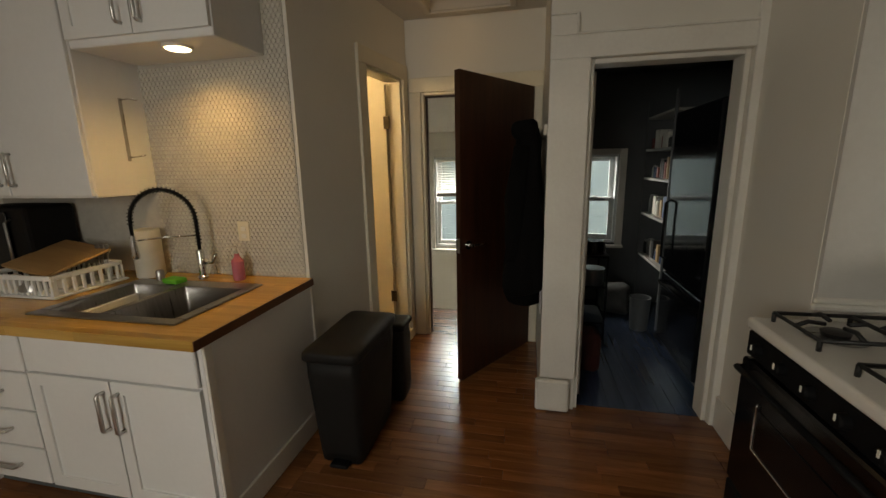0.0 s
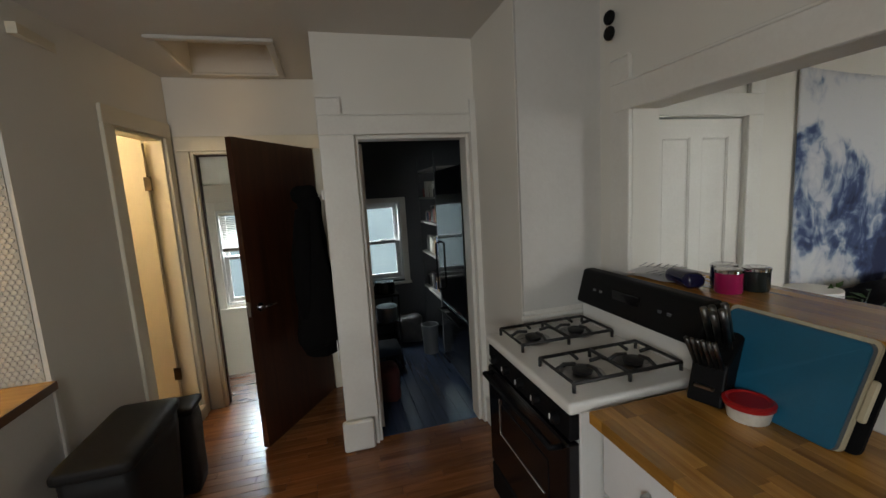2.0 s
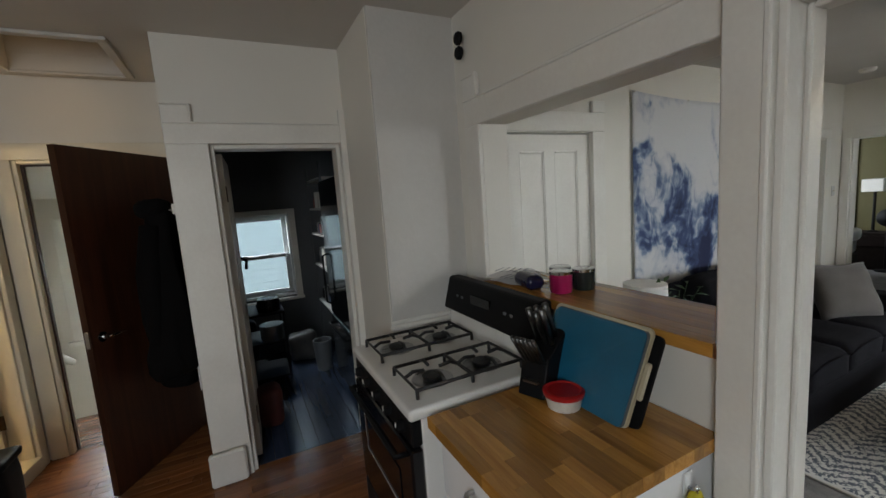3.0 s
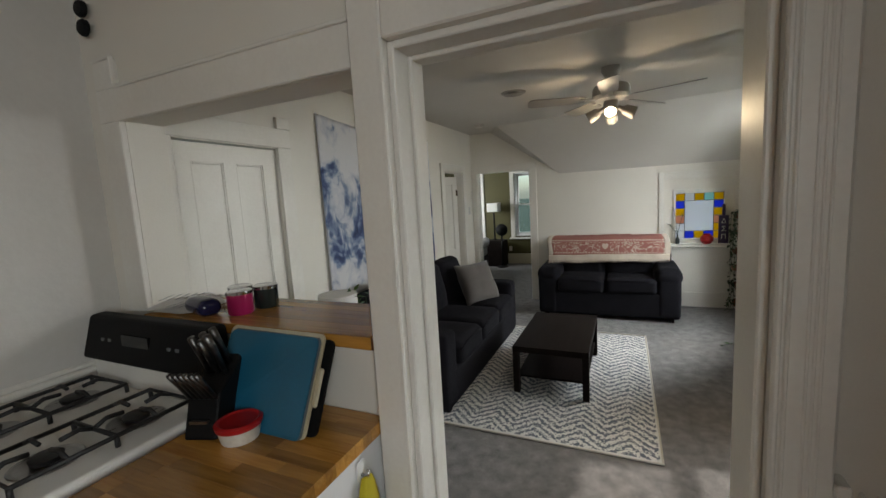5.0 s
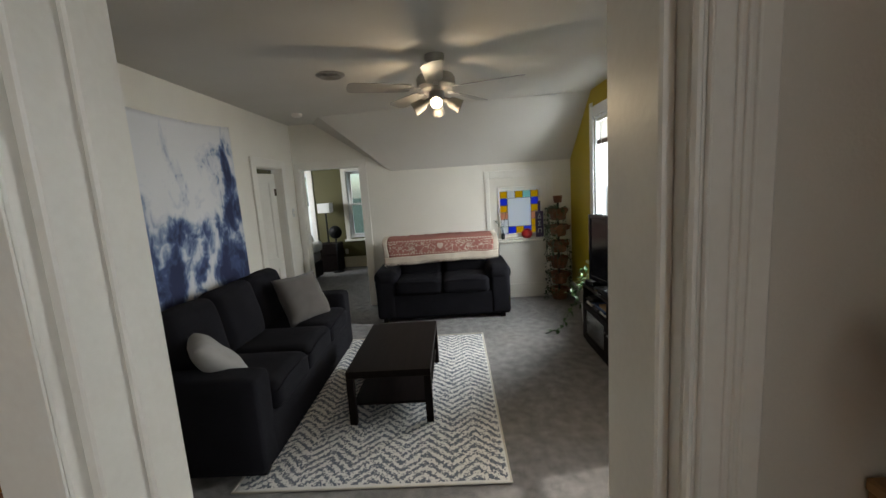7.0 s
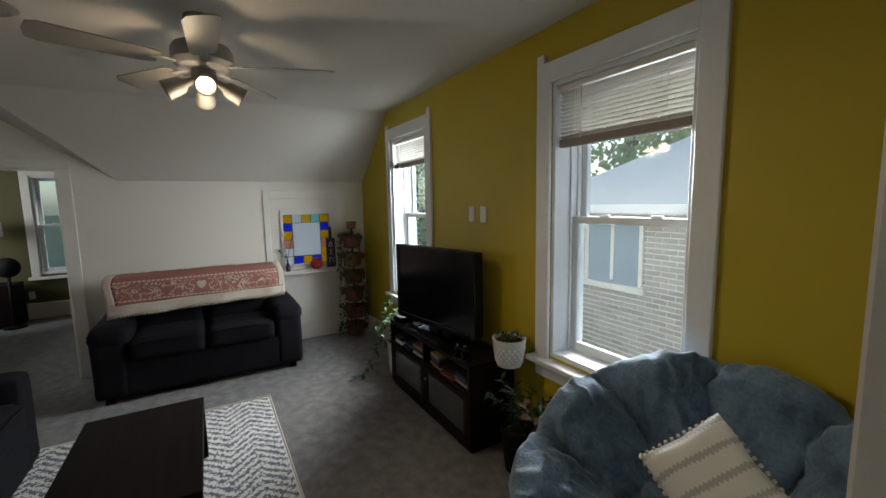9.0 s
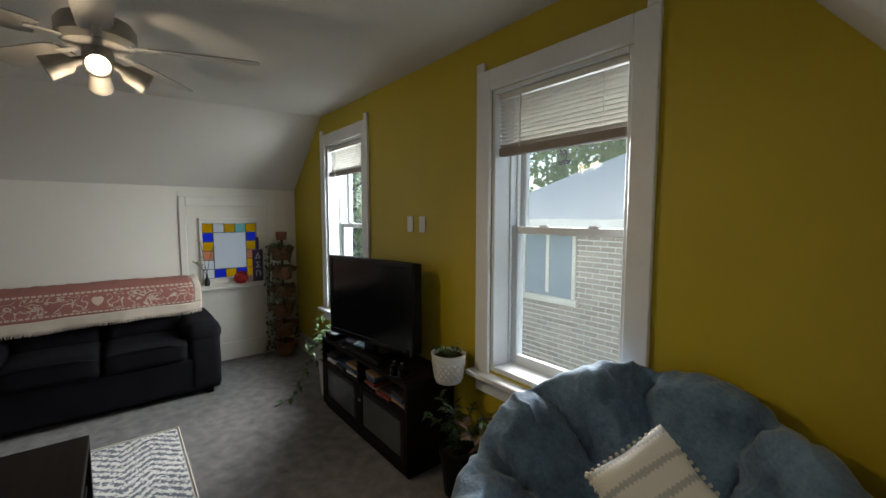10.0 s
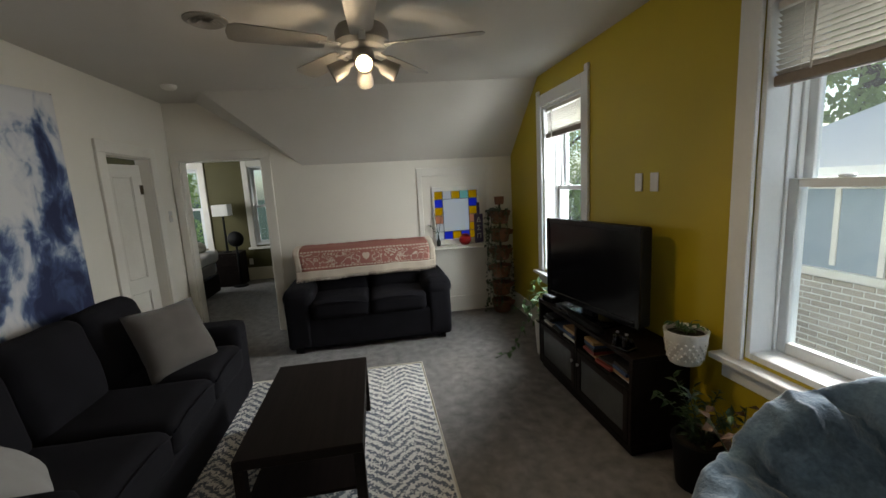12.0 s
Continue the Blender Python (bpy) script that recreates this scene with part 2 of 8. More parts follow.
LEAFD = shade("dark_green_leaf", (0.026, 0.060, 0.018), (0.012, 0.030, 0.009), 0.35, scale=20, bump=0.1)
LEAFB = shade("dry_brown_leaf", (0.10, 0.05, 0.02), (0.05, 0.025, 0.012), 0.8, scale=20, bump=0.2)
COAT = shade("black_coat_cloth", (0.0045, 0.004, 0.004), (0.003, 0.0027, 0.0027), 0.95, scale=8, fine=200, bump=0.5, spec=0.08)
SHADEW = shade("white_lamp_shade", (0.78, 0.77, 0.74), (0.70, 0.69, 0.66), 0.8, bump=0.1)
GREEN = shade("green_sponge", (0.10, 0.42, 0.03), (0.06, 0.30, 0.02), 0.9, fine=200, bump=0.6)
SOAP = shade("pink_soap_bottle", (0.55, 0.16, 0.20), (0.45, 0.12, 0.16), 0.25, bump=0.0)
YELLOWC = shade("yellow_cloth", (0.50, 0.42, 0.02), (0.38, 0.31, 0.015), 0.9, fine=200, bump=0.4)
PURPLE = shade("purple_painted_wood", (0.05, 0.025, 0.10), (0.035, 0.016, 0.07), 0.4, bump=0.03)
MIX = [shade("book_" + k, c, None, 0.6) for k, c in (("red", (0.20, 0.03, 0.02)), ("tan", (0.35, 0.22, 0.10)), ("white", (0.6, 0.58, 0.52)), ("blue", (0.03, 0.07, 0.16)), ("black", (0.015, 0.015, 0.017)))]
# milky share put in for the haze over the near window's view
PANE = glass("hazy_window_glass", (0.94, 0.97, 0.97), 0.0, 0.010)
CLEAR = glass("clean_window_glass", (0.80, 0.87, 0.88), 0.0, 0.002)
# panes, the clear ones too, made milky to glow like bright sky
STAIN = {k: glass("stained_glass_" + k, c, 0.0, 0.62) for k, c in (("yellow", (0.95, 0.66, 0.03)), ("blue", (0.12, 0.20, 0.92)), ("aqua", (0.50, 0.85, 0.78)), ("clear", (0.97, 0.97, 0.96)), ("rose", (0.90, 0.52, 0.36)))}
BULB = glow("lit_bulb", (1.0, 0.80, 0.50), 14.0)
PUCK = glow("lit_puck_lens", (1.0, 0.84, 0.58), 9.0)


def pattern(name, build, rough=0.9, bump=0.3):
    """A woven or printed cloth: build(n, l, xyz) gives the colour and the height."""
    m = bpy.data.materials.new(name)
    m.use_nodes = True
    n, l = m.node_tree.nodes, m.node_tree.links
    b = n["Principled BSDF"]
    co = n.new("ShaderNodeTexCoord")
    sep = n.new("ShaderNodeSeparateXYZ")
    l.new(co.outputs["Object"], sep.inputs[0])

    def op(kind, a, v=None, w=None):
        node = n.new("ShaderNodeMath")
        node.operation = kind
        for i, val in enumerate((a, v, w)):
            if val is None:
                continue
            if isinstance(val, (int, float)):
                node.inputs[i].default_value = val
            else:
                l.new(val, node.inputs[i])
        return node.outputs[0]

    def noise_at(scale, detail=4, distort=0.0, mirror=False, stretch=None):
        t = n.new("ShaderNodeTexNoise")
        t.inputs["Scale"].default_value, t.inputs["Detail"].default_value, t.inputs["Distortion"].default_value = scale, detail, distort
        if mirror:
            cv = n.new("ShaderNodeCombineXYZ")
            l.new(sep.outputs[0], cv.inputs[0]), l.new(op("ABSOLUTE", sep.outputs[1]), cv.inputs[1]), l.new(sep.outputs[2], cv.inputs[2])
            l.new(cv.outputs[0], t.inputs[0])
        elif stretch:
            mp = n.new("ShaderNodeMapping")
            mp.inputs["Scale"].default_value = stretch
            l.new(co.outputs["Object"], mp.inputs[0]), l.new(mp.outputs[0], t.inputs[0])
        else:
            l.new(co.outputs["Object"], t.inputs[0])
        return t.outputs[0]

    def ramp(value, stops):
        r = n.new("ShaderNodeValToRGB")
        while len(r.color_ramp.elements) < len(stops):
            r.color_ramp.elements.new(0.5)
        for e, (p, c) in zip(r.color_ramp.elements, stops):
            e.position, e.color = p, (*c, 1)
        l.new(value, r.inputs[0])
        return r.outputs[0]

    colour, height = build(op, noise_at, ramp, sep.outputs)
    l.new(colour, b.inputs["Base Color"])
    b.inputs["Roughness"].default_value = rough
    bp = n.new("ShaderNodeBump")
    bp.inputs["Strength"].default_value, bp.inputs["Distance"].default_value = bump, 0.006
    l.new(height, bp.inputs["Height"]), l.new(bp.outputs[0], b.inputs["Normal"])
    return m


def rug_cloth(op, noise_at, ramp, xyz):
    zig = op("MULTIPLY", op("PINGPONG", xyz[1], 0.15), 0.95)
    v = op("ADD", op("ADD", xyz[0], zig), op("MULTIPLY", noise_at(14, 3), 0.03))
    line = op("PINGPONG", v, 0.036)
    dash = op("ADD", op("MULTIPLY", line, 26.0), op("MULTIPLY", op("SUBTRACT", noise_at(70, 4), 0.5), 3.6))
    edge = op("MULTIPLY", op("LESS_THAN", op("ABSOLUTE", xyz[1]), 0.765), op("LESS_THAN", op("ABSOLUTE", xyz[0]), 1.12))
    f = op("MULTIPLY", op("SUBTRACT", 1.0, dash), edge)
    return ramp(f, [(0.46, (0.68, 0.67, 0.64)), (0.66, (0.12, 0.135, 0.17))]), op("MULTIPLY", noise_at(260, 2), 1.0)


def tapestry_cloth(op, noise_at, ramp, xyz):
    # foaming waves: tall warped billows, torn edges, darker water below and to one side
    billow = noise_at(1.7, 13, 1.1, False, (1.1, 1.0, 0.95))
    torn = noise_at(6.5, 10, 1.6, False, (1.2, 1.0, 1.0))
    low = op("MULTIPLY", op("SUBTRACT", 0.10, xyz[2]), 0.19)
    side = op("MULTIPLY", op("MULTIPLY", xyz[0], xyz[0]), 0.04)
    f = op("ADD", op("ADD", op("MULTIPLY", billow, 1.6), op("MULTIPLY", torn, 0.40)), op("ADD", op("ADD", low, side), -0.525))
    return ramp(f, [(0.43, (0.62, 0.62, 0.63)), (0.53, (0.50, 0.52, 0.57)), (0.60, (0.20, 0.26, 0.38)), (0.67, (0.055, 0.085, 0.19)), (0.80, (0.014, 0.022, 0.07))]), noise_at(40, 3)


def throw_cloth(op, noise_at, ramp, xyz):
    # cream scrolls mirrored about a heart, between dashed lines
    scroll = op("SUBTRACT", 1.0, op("MULTIPLY", op("ABSOLUTE", op("SUBTRACT", noise_at(17, 1, 0.9, True), 0.5)), 15.0))
    band = op("MULTIPLY", op("LESS_THAN", op("ABSOLUTE", op("SUBTRACT", xyz[2], 0.885)), 0.066), op("GREATER_THAN", op("ABSOLUTE", xyz[1]), 0.06))
    u, v = op("DIVIDE", xyz[1], 0.034), op("DIVIDE", op("SUBTRACT", xyz[2], 0.885), 0.034)
    uu, vv = op("MULTIPLY", u, u), op("MULTIPLY", v, v)
    body = op("SUBTRACT", op("ADD", uu, vv), 1.0)
    heart = op("LESS_THAN", op("SUBTRACT", op("MULTIPLY", op("MULTIPLY", body, body), body), op("MULTIPLY", uu, op("MULTIPLY", vv, v))), 0.0)
    dash = op("GREATER_THAN", op("PINGPONG", xyz[1], 0.018), 0.005)
    rule = op("MAXIMUM", op("LESS_THAN", op("ABSOLUTE", op("SUBTRACT", xyz[2], 0.966)), 0.007), op("LESS_THAN", op("ABSOLUTE", op("SUBTRACT", xyz[2], 0.808)), 0.006))
    f = op("MAXIMUM", op("MAXIMUM", op("MULTIPLY", scroll, band), op("MULTIPLY", heart, 0.7)), op("MULTIPLY", rule, op("MULTIPLY", dash, 0.9)))
    f = op("ADD", f, op("MULTIPLY", op("SUBTRACT", noise_at(120, 2), 0.5), 0.5))
    return ramp(f, [(0.25, (0.29, 0.115, 0.095)), (0.65, (0.50, 0.40, 0.33))]), noise_at(160, 2)


RUG = pattern("woven_chevron_rug", rug_cloth)
TAPESTRY = pattern("printed_blue_wave_cloth", tapestry_cloth, 0.85, 0.15)
THROW = pattern("rose_woven_throw", throw_cloth)
THROWB = shade("cream_throw_border", (0.55, 0.48, 0.40), (0.45, 0.38, 0.31), 0.9, fine=200, bump=0.4)


# ---- mesh tools ----
def part(name, bm, material, parent=None, label="", smooth=False):
    me = bpy.data.meshes.new(name)
    bm.normal_update()
    bm.to_mesh(me)
    bm.free()
    me.materials.append(material)
    if smooth:
        for p in me.polygons:
            p.use_smooth = True
    ob = new(name, me)
    ob.parent = parent
    if label:
        ob["label"] = label
    return ob


def thing(name, x, y, z, label, category, rz=0, group="", kind=""):
    ob = new(name)
    ob.matrix_world = pose(x, y, z, 0, 0, rz)
    return tagged(ob, label, category, group, kind)


def bm_box(bm, lo, hi, bevel=0.0, seg=1):
    lo, hi = [min(a, b) for a, b in zip(lo, hi)], [max(a, b) for a, b in zip(lo, hi)]
    c = [(a + b) / 2 for a, b in zip(lo, hi)]
    s = [b - a for a, b in zip(lo, hi)]
    r = bmesh.ops.create_cube(bm, size=1, matrix=Matrix.Translation(c) @ Matrix.Diagonal((*s, 1)))
    if bevel:
        edges = list({e for v in r["verts"] for e in v.link_edges})
        bmesh.ops.bevel(bm, geom=edges, offset=min(bevel, min(s) * 0.45), segments=seg, affect="EDGES", profile=0.5)
    return bm


def box(name, lo, hi, material, parent=None, bevel=0.004, label="", seg=1):
    return part(name, bm_box(bmesh.new(), lo, hi, bevel, seg), material, parent, label)


def boxes(name, items, material, parent=None, bevel=0.003, label=""):
    bm = bmesh.new()
    for lo, hi in items:
        bm_box(bm, lo, hi, bevel)
    return part(name, bm, material, parent, label)


def bm_tube(bm, pts, r, seg=8, closed=False):
    pts = [Vector(p) for p in pts]
    radii = r if isinstance(r, (list, tuple)) else [r] * len(pts)
    rings, up = [], None
    for i, p in enumerate(pts):
        a, b = pts[i - 1 if i or closed else 0], pts[(i + 1) % len(pts) if i + 1 < len(pts) or closed else i]
        d = (b - a).normalized()
        if up is None:
            up = Vector((0, 0, 1)) if abs(d.z) < 0.9 else Vector((1, 0, 0))
        side = d.cross(up).normalized()
        up = side.cross(d).normalized()
        rings.append([bm.verts.new(p + radii[i] * (math.cos(t) * side + math.sin(t) * up)) for t in (2 * math.pi * k / seg for k in range(seg))])
    n = len(rings)
    for i in range(n if closed else n - 1):
        p, q = rings[i], rings[(i + 1) % n]
        for k in range(seg):
            bm.faces.new((p[k], p[(k + 1) % seg], q[(k + 1) % seg], q[k]))
    if not closed:
        bm.faces.new(rings[0][::-1]), bm.faces.new(rings[-1])
    return bm


def tube(name, pts, r, material, parent=None, seg=8, closed=False, label=""):
    return part(name, bm_tube(bmesh.new(), pts, r, seg, closed), material, parent, label, True)


def bm_lathe(bm, profile, at=(0, 0, 0), seg=28, m=None):
    rings = []
    for r, z in profile:
        ring = []
        for k in range(seg):
            t = 2 * math.pi * k / seg
            p = Vector((max(r, 1e-4) * math.cos(t), max(r, 1e-4) * math.sin(t), z))
            ring.append(bm.verts.new((m @ p if m else p) + Vector(at)))
        rings.append(ring)
    for p, q in zip(rings, rings[1:]):
        for k in range(seg):
            bm.faces.new((p[k], p[(k + 1) % seg], q[(k + 1) % seg], q[k]))
    bm.faces.new(rings[0][::-1]), bm.faces.new(rings[-1])
    return bm


def lathe(name, profile, material, parent=None, at=(0, 0, 0), seg=28, label="", m=None, smooth=True):
    ob = part(name, bm_lathe(bmesh.new(), profile, at, seg, m), material, parent, label, smooth)
    if smooth:
        crease(ob)
    return ob


def crease(ob, angle=35):
    ob.data.set_sharp_from_angle(angle=radians(angle))
    return ob


def bm_soft(bm, size, r, puff=0.0, n=10, wrinkle=0.0, m=None, seed=0.0):
    """A stuffed block, its base at z = 0."""
    g = bmesh.new()
    bmesh.ops.create_cube(g, size=2)
    bmesh.ops.subdivide_edges(g, edges=g.edges[:], cuts=n, use_grid_fill=True)
    h = Vector(size) / 2
    for v in g.verts:
        u = v.co.copy()
        p = Vector((u.x * h.x, u.y * h.y, u.z * h.z))
        inner = Vector([max(-(h[i] - r), min(h[i] - r, p[i])) for i in range(3)])
        d = p - inner
        if d.length > 1e-6:
            p = inner + d.normalized() * r
        a = [math.cos(u[i] * math.pi / 2) ** 0.6 if abs(u[i]) < 1 else 0 for i in range(3)]
        if puff:
            i = min(range(3), key=lambda k: size[k])
            o = [k for k in range(3) if k != i]
            p[i] += math.copysign(puff * a[o[0]] * a[o[1]], u[i]) if abs(u[i]) > 0.3 else 0
        if wrinkle:
            p += wrinkle * noise.noise_vector(p * 5 + Vector((seed, 0, 0)))
        p.z += h.z
        v.co = m @ p if m else p
    idx = {v: bm.verts.new(v.co) for v in g.verts}
    for f in g.faces:
        bm.faces.new([idx[v] for v in f.verts])
    g.free()
    return bm


def soft(name, size, at, material, parent=None, r=0.05, puff=0.0, n=10, wrinkle=0.004, rot=(0, 0, 0), label="", seed=0.0):
    m = pose(*at, *rot)
    return part(name, bm_soft(bmesh.new(), size, r, puff, n, wrinkle, m, seed), material, parent, label, True)


def bm_relief(us, zs, height, back, place):
    """One closed mesh over a grid of cells, each cell raised by height(u, z) over the plane at back; place(u, d, z) gives the point."""
    bm = bmesh.new()
    nu, nz = len(us) - 1, len(zs) - 1
    hs = [[height((us[i] + us[i + 1]) / 2, (zs[j] + zs[j + 1]) / 2) for j in range(nz)] for i in range(nu)]

    def quad(*pts):
        bm.faces.new([bm.verts.new(place(*p)) for p in pts])

    def level(i, j):
        return hs[i][j] if 0 <= i < nu and 0 <= j < nz else None
    for i in range(nu):
        for j in range(nz):
            a, b, c, e, h = us[i], us[i + 1], zs[j], zs[j + 1], hs[i][j]
            quad((a, h, c), (b, h, c), (b, h, e), (a, h, e))
            quad((a, back, c), (a, back, e), (b, back, e), (b, back, c))
            for (k, q), p0, p1 in (((i + 1, j), (b, c), (b, e)), ((i, j + 1), (b, e), (a, e)), ((i - 1, j), (a, e), (a, c)), ((i, j - 1), (a, c), (b, c))):
                o = level(k, q)
                low = back if o is None else o
                if low < h - 1e-6:
                    quad((p0[0], h, p0[1]), (p1[0], h, p1[1]), (p1[0], low, p1[1]), (p0[0], low, p0[1]))
    bmesh.ops.remove_doubles(bm, verts=bm.verts[:], dist=1e-5)
    bmesh.ops.recalc_face_normals(bm, faces=bm.faces[:])
    return bm


def wall(name, axis, a, b, u0, u1, z0, z1, holes, material, label, m=None):
    """A slab from a to b across axis ('x' or 'y'), from u0 to u1 along the other, with openings (u0, u1, z0, z1) right through."""
    us = sorted({u0, u1, *[v for h in holes for v in h[:2]]})
    zs = sorted({z0, z1, *[v for h in holes for v in h[2:]]})
    full = [[not any(h[0] <= (us[i] + us[i + 1]) / 2 <= h[1] and h[2] <= (zs[j] + zs[j + 1]) / 2 <= h[3] for h in holes) for j in range(len(zs) - 1)] for i in range(len(us) - 1)]
    bm = bmesh.new()

    def at(d, u, z):
        p = Vector((d, u, z) if axis == "x" else (u, d, z))
        return bm.verts.new(m @ p if m else p)

    def cell(i, j):
        return 0 <= i < len(full) and 0 <= j < len(full[0]) and full[i][j]

    for i in range(len(full)):
        for j in range(len(full[0])):
            if not full[i][j]:
                continue
            p, q, r, s = us[i], us[i + 1], zs[j], zs[j + 1]
            for d in (a, b):
                bm.faces.new([at(d, p, r), at(d, q, r), at(d, q, s), at(d, p, s)])
            for near, e in (((i - 1, j), ((p, r), (p, s))), ((i + 1, j), ((q, r), (q, s))), ((i, j - 1), ((p, r), (q, r))), ((i, j + 1), ((p, s), (q, s)))):
                if not cell(*near):
                    (e0, e1) = e
                    bm.faces.new([at(a, *e0), at(a, *e1), at(b, *e1), at(b, *e0)])
    bmesh.ops.remove_doubles(bm, verts=bm.verts[:], dist=1e-5)
    bmesh.ops.recalc_face_normals(bm, faces=bm.faces[:])
    return tagged(part(name, bm, material), label, "wall", kind="structure")


def trim(name, items, label, material=None, bevel=0.004, category="trim"):
    return tagged(boxes(name, items, material or TRIM, None, bevel), label, category, kind="structure")


def leaf_bm(bm, at, way, normal, length, width, fold=0.15):
    """One pointed leaf of four faces."""
    way, normal = Vector(way).normalized(), Vector(normal)
    side = way.cross(normal).normalized()
    up = side.cross(way)
    at = Vector(at)
    a = bm.verts.new(at)
    tip = bm.verts.new(at + way * length - up * length * fold)
    l1, r1 = (bm.verts.new(at + way * length * 0.4 + s * side * width / 2 + up * width * 0.12) for s in (1, -1))
    mid = bm.verts.new(at + way * length * 0.45)
    for f in ((a, l1, mid), (a, mid, r1), (l1, tip, mid), (mid, tip, r1)):
        bm.faces.new(f)


# ---- the large structure ----
KZ, LZ = 2.66, 2.60          # ceilings of kitchen and living room
XW, XI = 2.70, 2.86          # wall between kitchen and living room
YT, YY, XF = 0.78, -3.05, 7.79  # tapestry wall, mustard wall, far wall

# kitchen
wall("wall_sink", "y", 1.0, 1.12, -2.4, -0.125, 0, KZ, [], WALL, "white painted wall behind the sink counter")
LW = pose(-0.12, 1.0, 0, 0, 0, -8.7)
wall("wall_hall_left", "x", -0.12, 0.0, 0, 1.38, 0, KZ, [(0.72, 1.28, 0.09, 2.2)], WALL, "white hall wall with a narrow doorway", LW)
wall("wall_hall_back", "y", 2.37, 2.49, -0.05, 1.40, 0, KZ, [(0.21, 1.12, 0, 2.11)], WALL, "white hall wall with the back door opening")
wall("wall_partition", "x", 1.19, 1.30, 1.40, 2.37, 0, KZ, [], WALL, "white partition beside the dark door")
wall("wall_pantry", "y", 1.38, 1.47, 1.19, 2.24, 0, KZ, [(1.40, 2.16, 0, 2.065)], WALL, "white wall around the pantry doorway")
wall("wall_chase_side", "x", 2.20, 2.30, 0.76, 1.38, 0, KZ, [], WALL, "white side of the chimney chase")
wall("wall_chase_front", "y", 0.74, 0.86, 2.203, XW, 0.955, KZ, [], CHASE, "grey-white plastered chimney front above the stove")
wall("wall_chase_low", "y", 0.725, 0.86, 2.203, XW, 0, 0.95, [], WALL, "white lower part of the chimney front")
wall("wall_pass_through", "x", XW, XI, -3.05, 0.86, 0, KZ, [(-0.715, 0.49, 1.155, 2.035), (-1.741, -0.831, 0, 2.085)], WALL, "white wall with a serving opening and a doorway")
# unseen wall; its opening is assumed and placed to suit the kitchen light
wall("wall_kitchen_south", "y", -3.05, -2.95, -2.4, XW, 0, KZ, [(-0.8, 0.5, 0.95, 2.2)], WALL, "plain white kitchen wall, unseen, with an assumed window opening")
wall("wall_kitchen_west", "x", -2.45, -2.35, -3.05, 1.12, 0, KZ, [], WALL, "plain white kitchen wall")
# unseen stub, added to keep kitchen light off the wall by the doorway
wall("wall_kitchen_shade_stub", "x", 1.2, 1.3, -2.95, -2.30, 0, KZ, [], WALL, "unseen wall stub added to shade the doorway wall")
# kitchen ceiling with the attic hatch
HX0, HX1, HY0, HY1 = 0.34, 0.93, 1.56, 2.22
bm = bmesh.new()
for lo, hi in (((-2.45, -3.05, KZ), (XI, HY0, KZ + 0.1)), ((-2.45, HY1, KZ), (XI, 2.5, KZ + 0.1)), ((-2.45, HY0, KZ), (HX0, HY1, KZ + 0.1)), ((HX1, HY0, KZ), (XI, HY1, KZ + 0.1))):
    bm_box(bm, lo, hi)
tagged(part("ceiling", bm, CEIL), "dull white kitchen ceiling", "ceiling", kind="structure")
hatch = thing("attic_hatch", 0.635, 1.89, KZ, "white attic hatch framed in the kitchen ceiling", "hatch", kind="structure")
w, d = (HX1 - HX0) / 2, (HY1 - HY0) / 2
for lo, hi in (((-w - 0.05, -d - 0.05, -0.02), (w + 0.05, -d, 0)), ((-w - 0.05, d, -0.02), (w + 0.05, d + 0.05, 0)), ((-w - 0.05, -d, -0.02), (-w, d, 0)), ((w, -d, -0.02), (w + 0.05, d, 0))):
    box("frame", lo, hi, CEIL, hatch, 0.006)
for lo, hi in (((-w - 0.02, -d - 0.02, 0.1), (w + 0.02, -d, 0.26)), ((-w - 0.02, d, 0.1), (w + 0.02, d + 0.02, 0.26)), ((-w - 0.02, -d, 0.1), (-w, d, 0.26)), ((w, -d, 0.1), (w + 0.02, d, 0.26))):
    box("lining", lo, hi, CEIL, hatch, 0.002)
box("panel", (-w, -d + 0.03, 0.20), (w, d, 0.215), CEIL, hatch, 0.002)
# dark sheet that stands in for the shade behind the panel's slit
box("dark_backing", (-w, -d, 0.25), (w, d, 0.26), SLATE, hatch, 0)

# pantry beyond the dark doorway
wall("wall_pantry_back", "y", 3.6, 3.72, 1.2, 3.1, 0, 2.4, [(1.30, 2.02, 0.66, 1.60)], SLATE, "dark grey pantry wall with a window")
wall("wall_pantry_left", "x", 1.20, 1.30, 2.49, 3.6, 0, 2.4, [], SLATE, "dark grey pantry wall")
wall("wall_pantry_right", "x", 3.0, 3.1, 1.0, 3.6, 0, 2.4, [], SLATE, "dark grey pantry wall behind the refrigerator")
wall("wall_pantry_inner", "y", 1.472, 1.50, 1.302, 3.0, 0, 2.4, [(1.40, 2.16, 0, 2.065)], SLATE, "dark grey inside of the doorway wall")
wall("wall_pantry_partition", "x", 1.302, 1.33, 1.50, 2.49, 0, 2.4, [], SLATE, "dark grey inside of the partition")
bm = bmesh.new()
bm_box(bm, (1.302, 1.47, 2.4), (3.1, 3.72, 2.45))
tagged(part("ceiling_pantry", bm, SLATE), "dark grey pantry ceiling", "ceiling", kind="structure")

# stair hall beyond the back door, closet beyond the narrow door
wall("wall_stair_back", "y", 4.2, 4.3, -0.9, 0.9, -1.2, 2.5, [(-0.12, 0.62, 0.45, 1.62)], WALL, "white stair hall wall with a low window")
wall("wall_stair_left", "x", -0.42, -0.32, 2.49, 4.2, -1.2, 2.5, [], WALL, "white stair hall side wall")
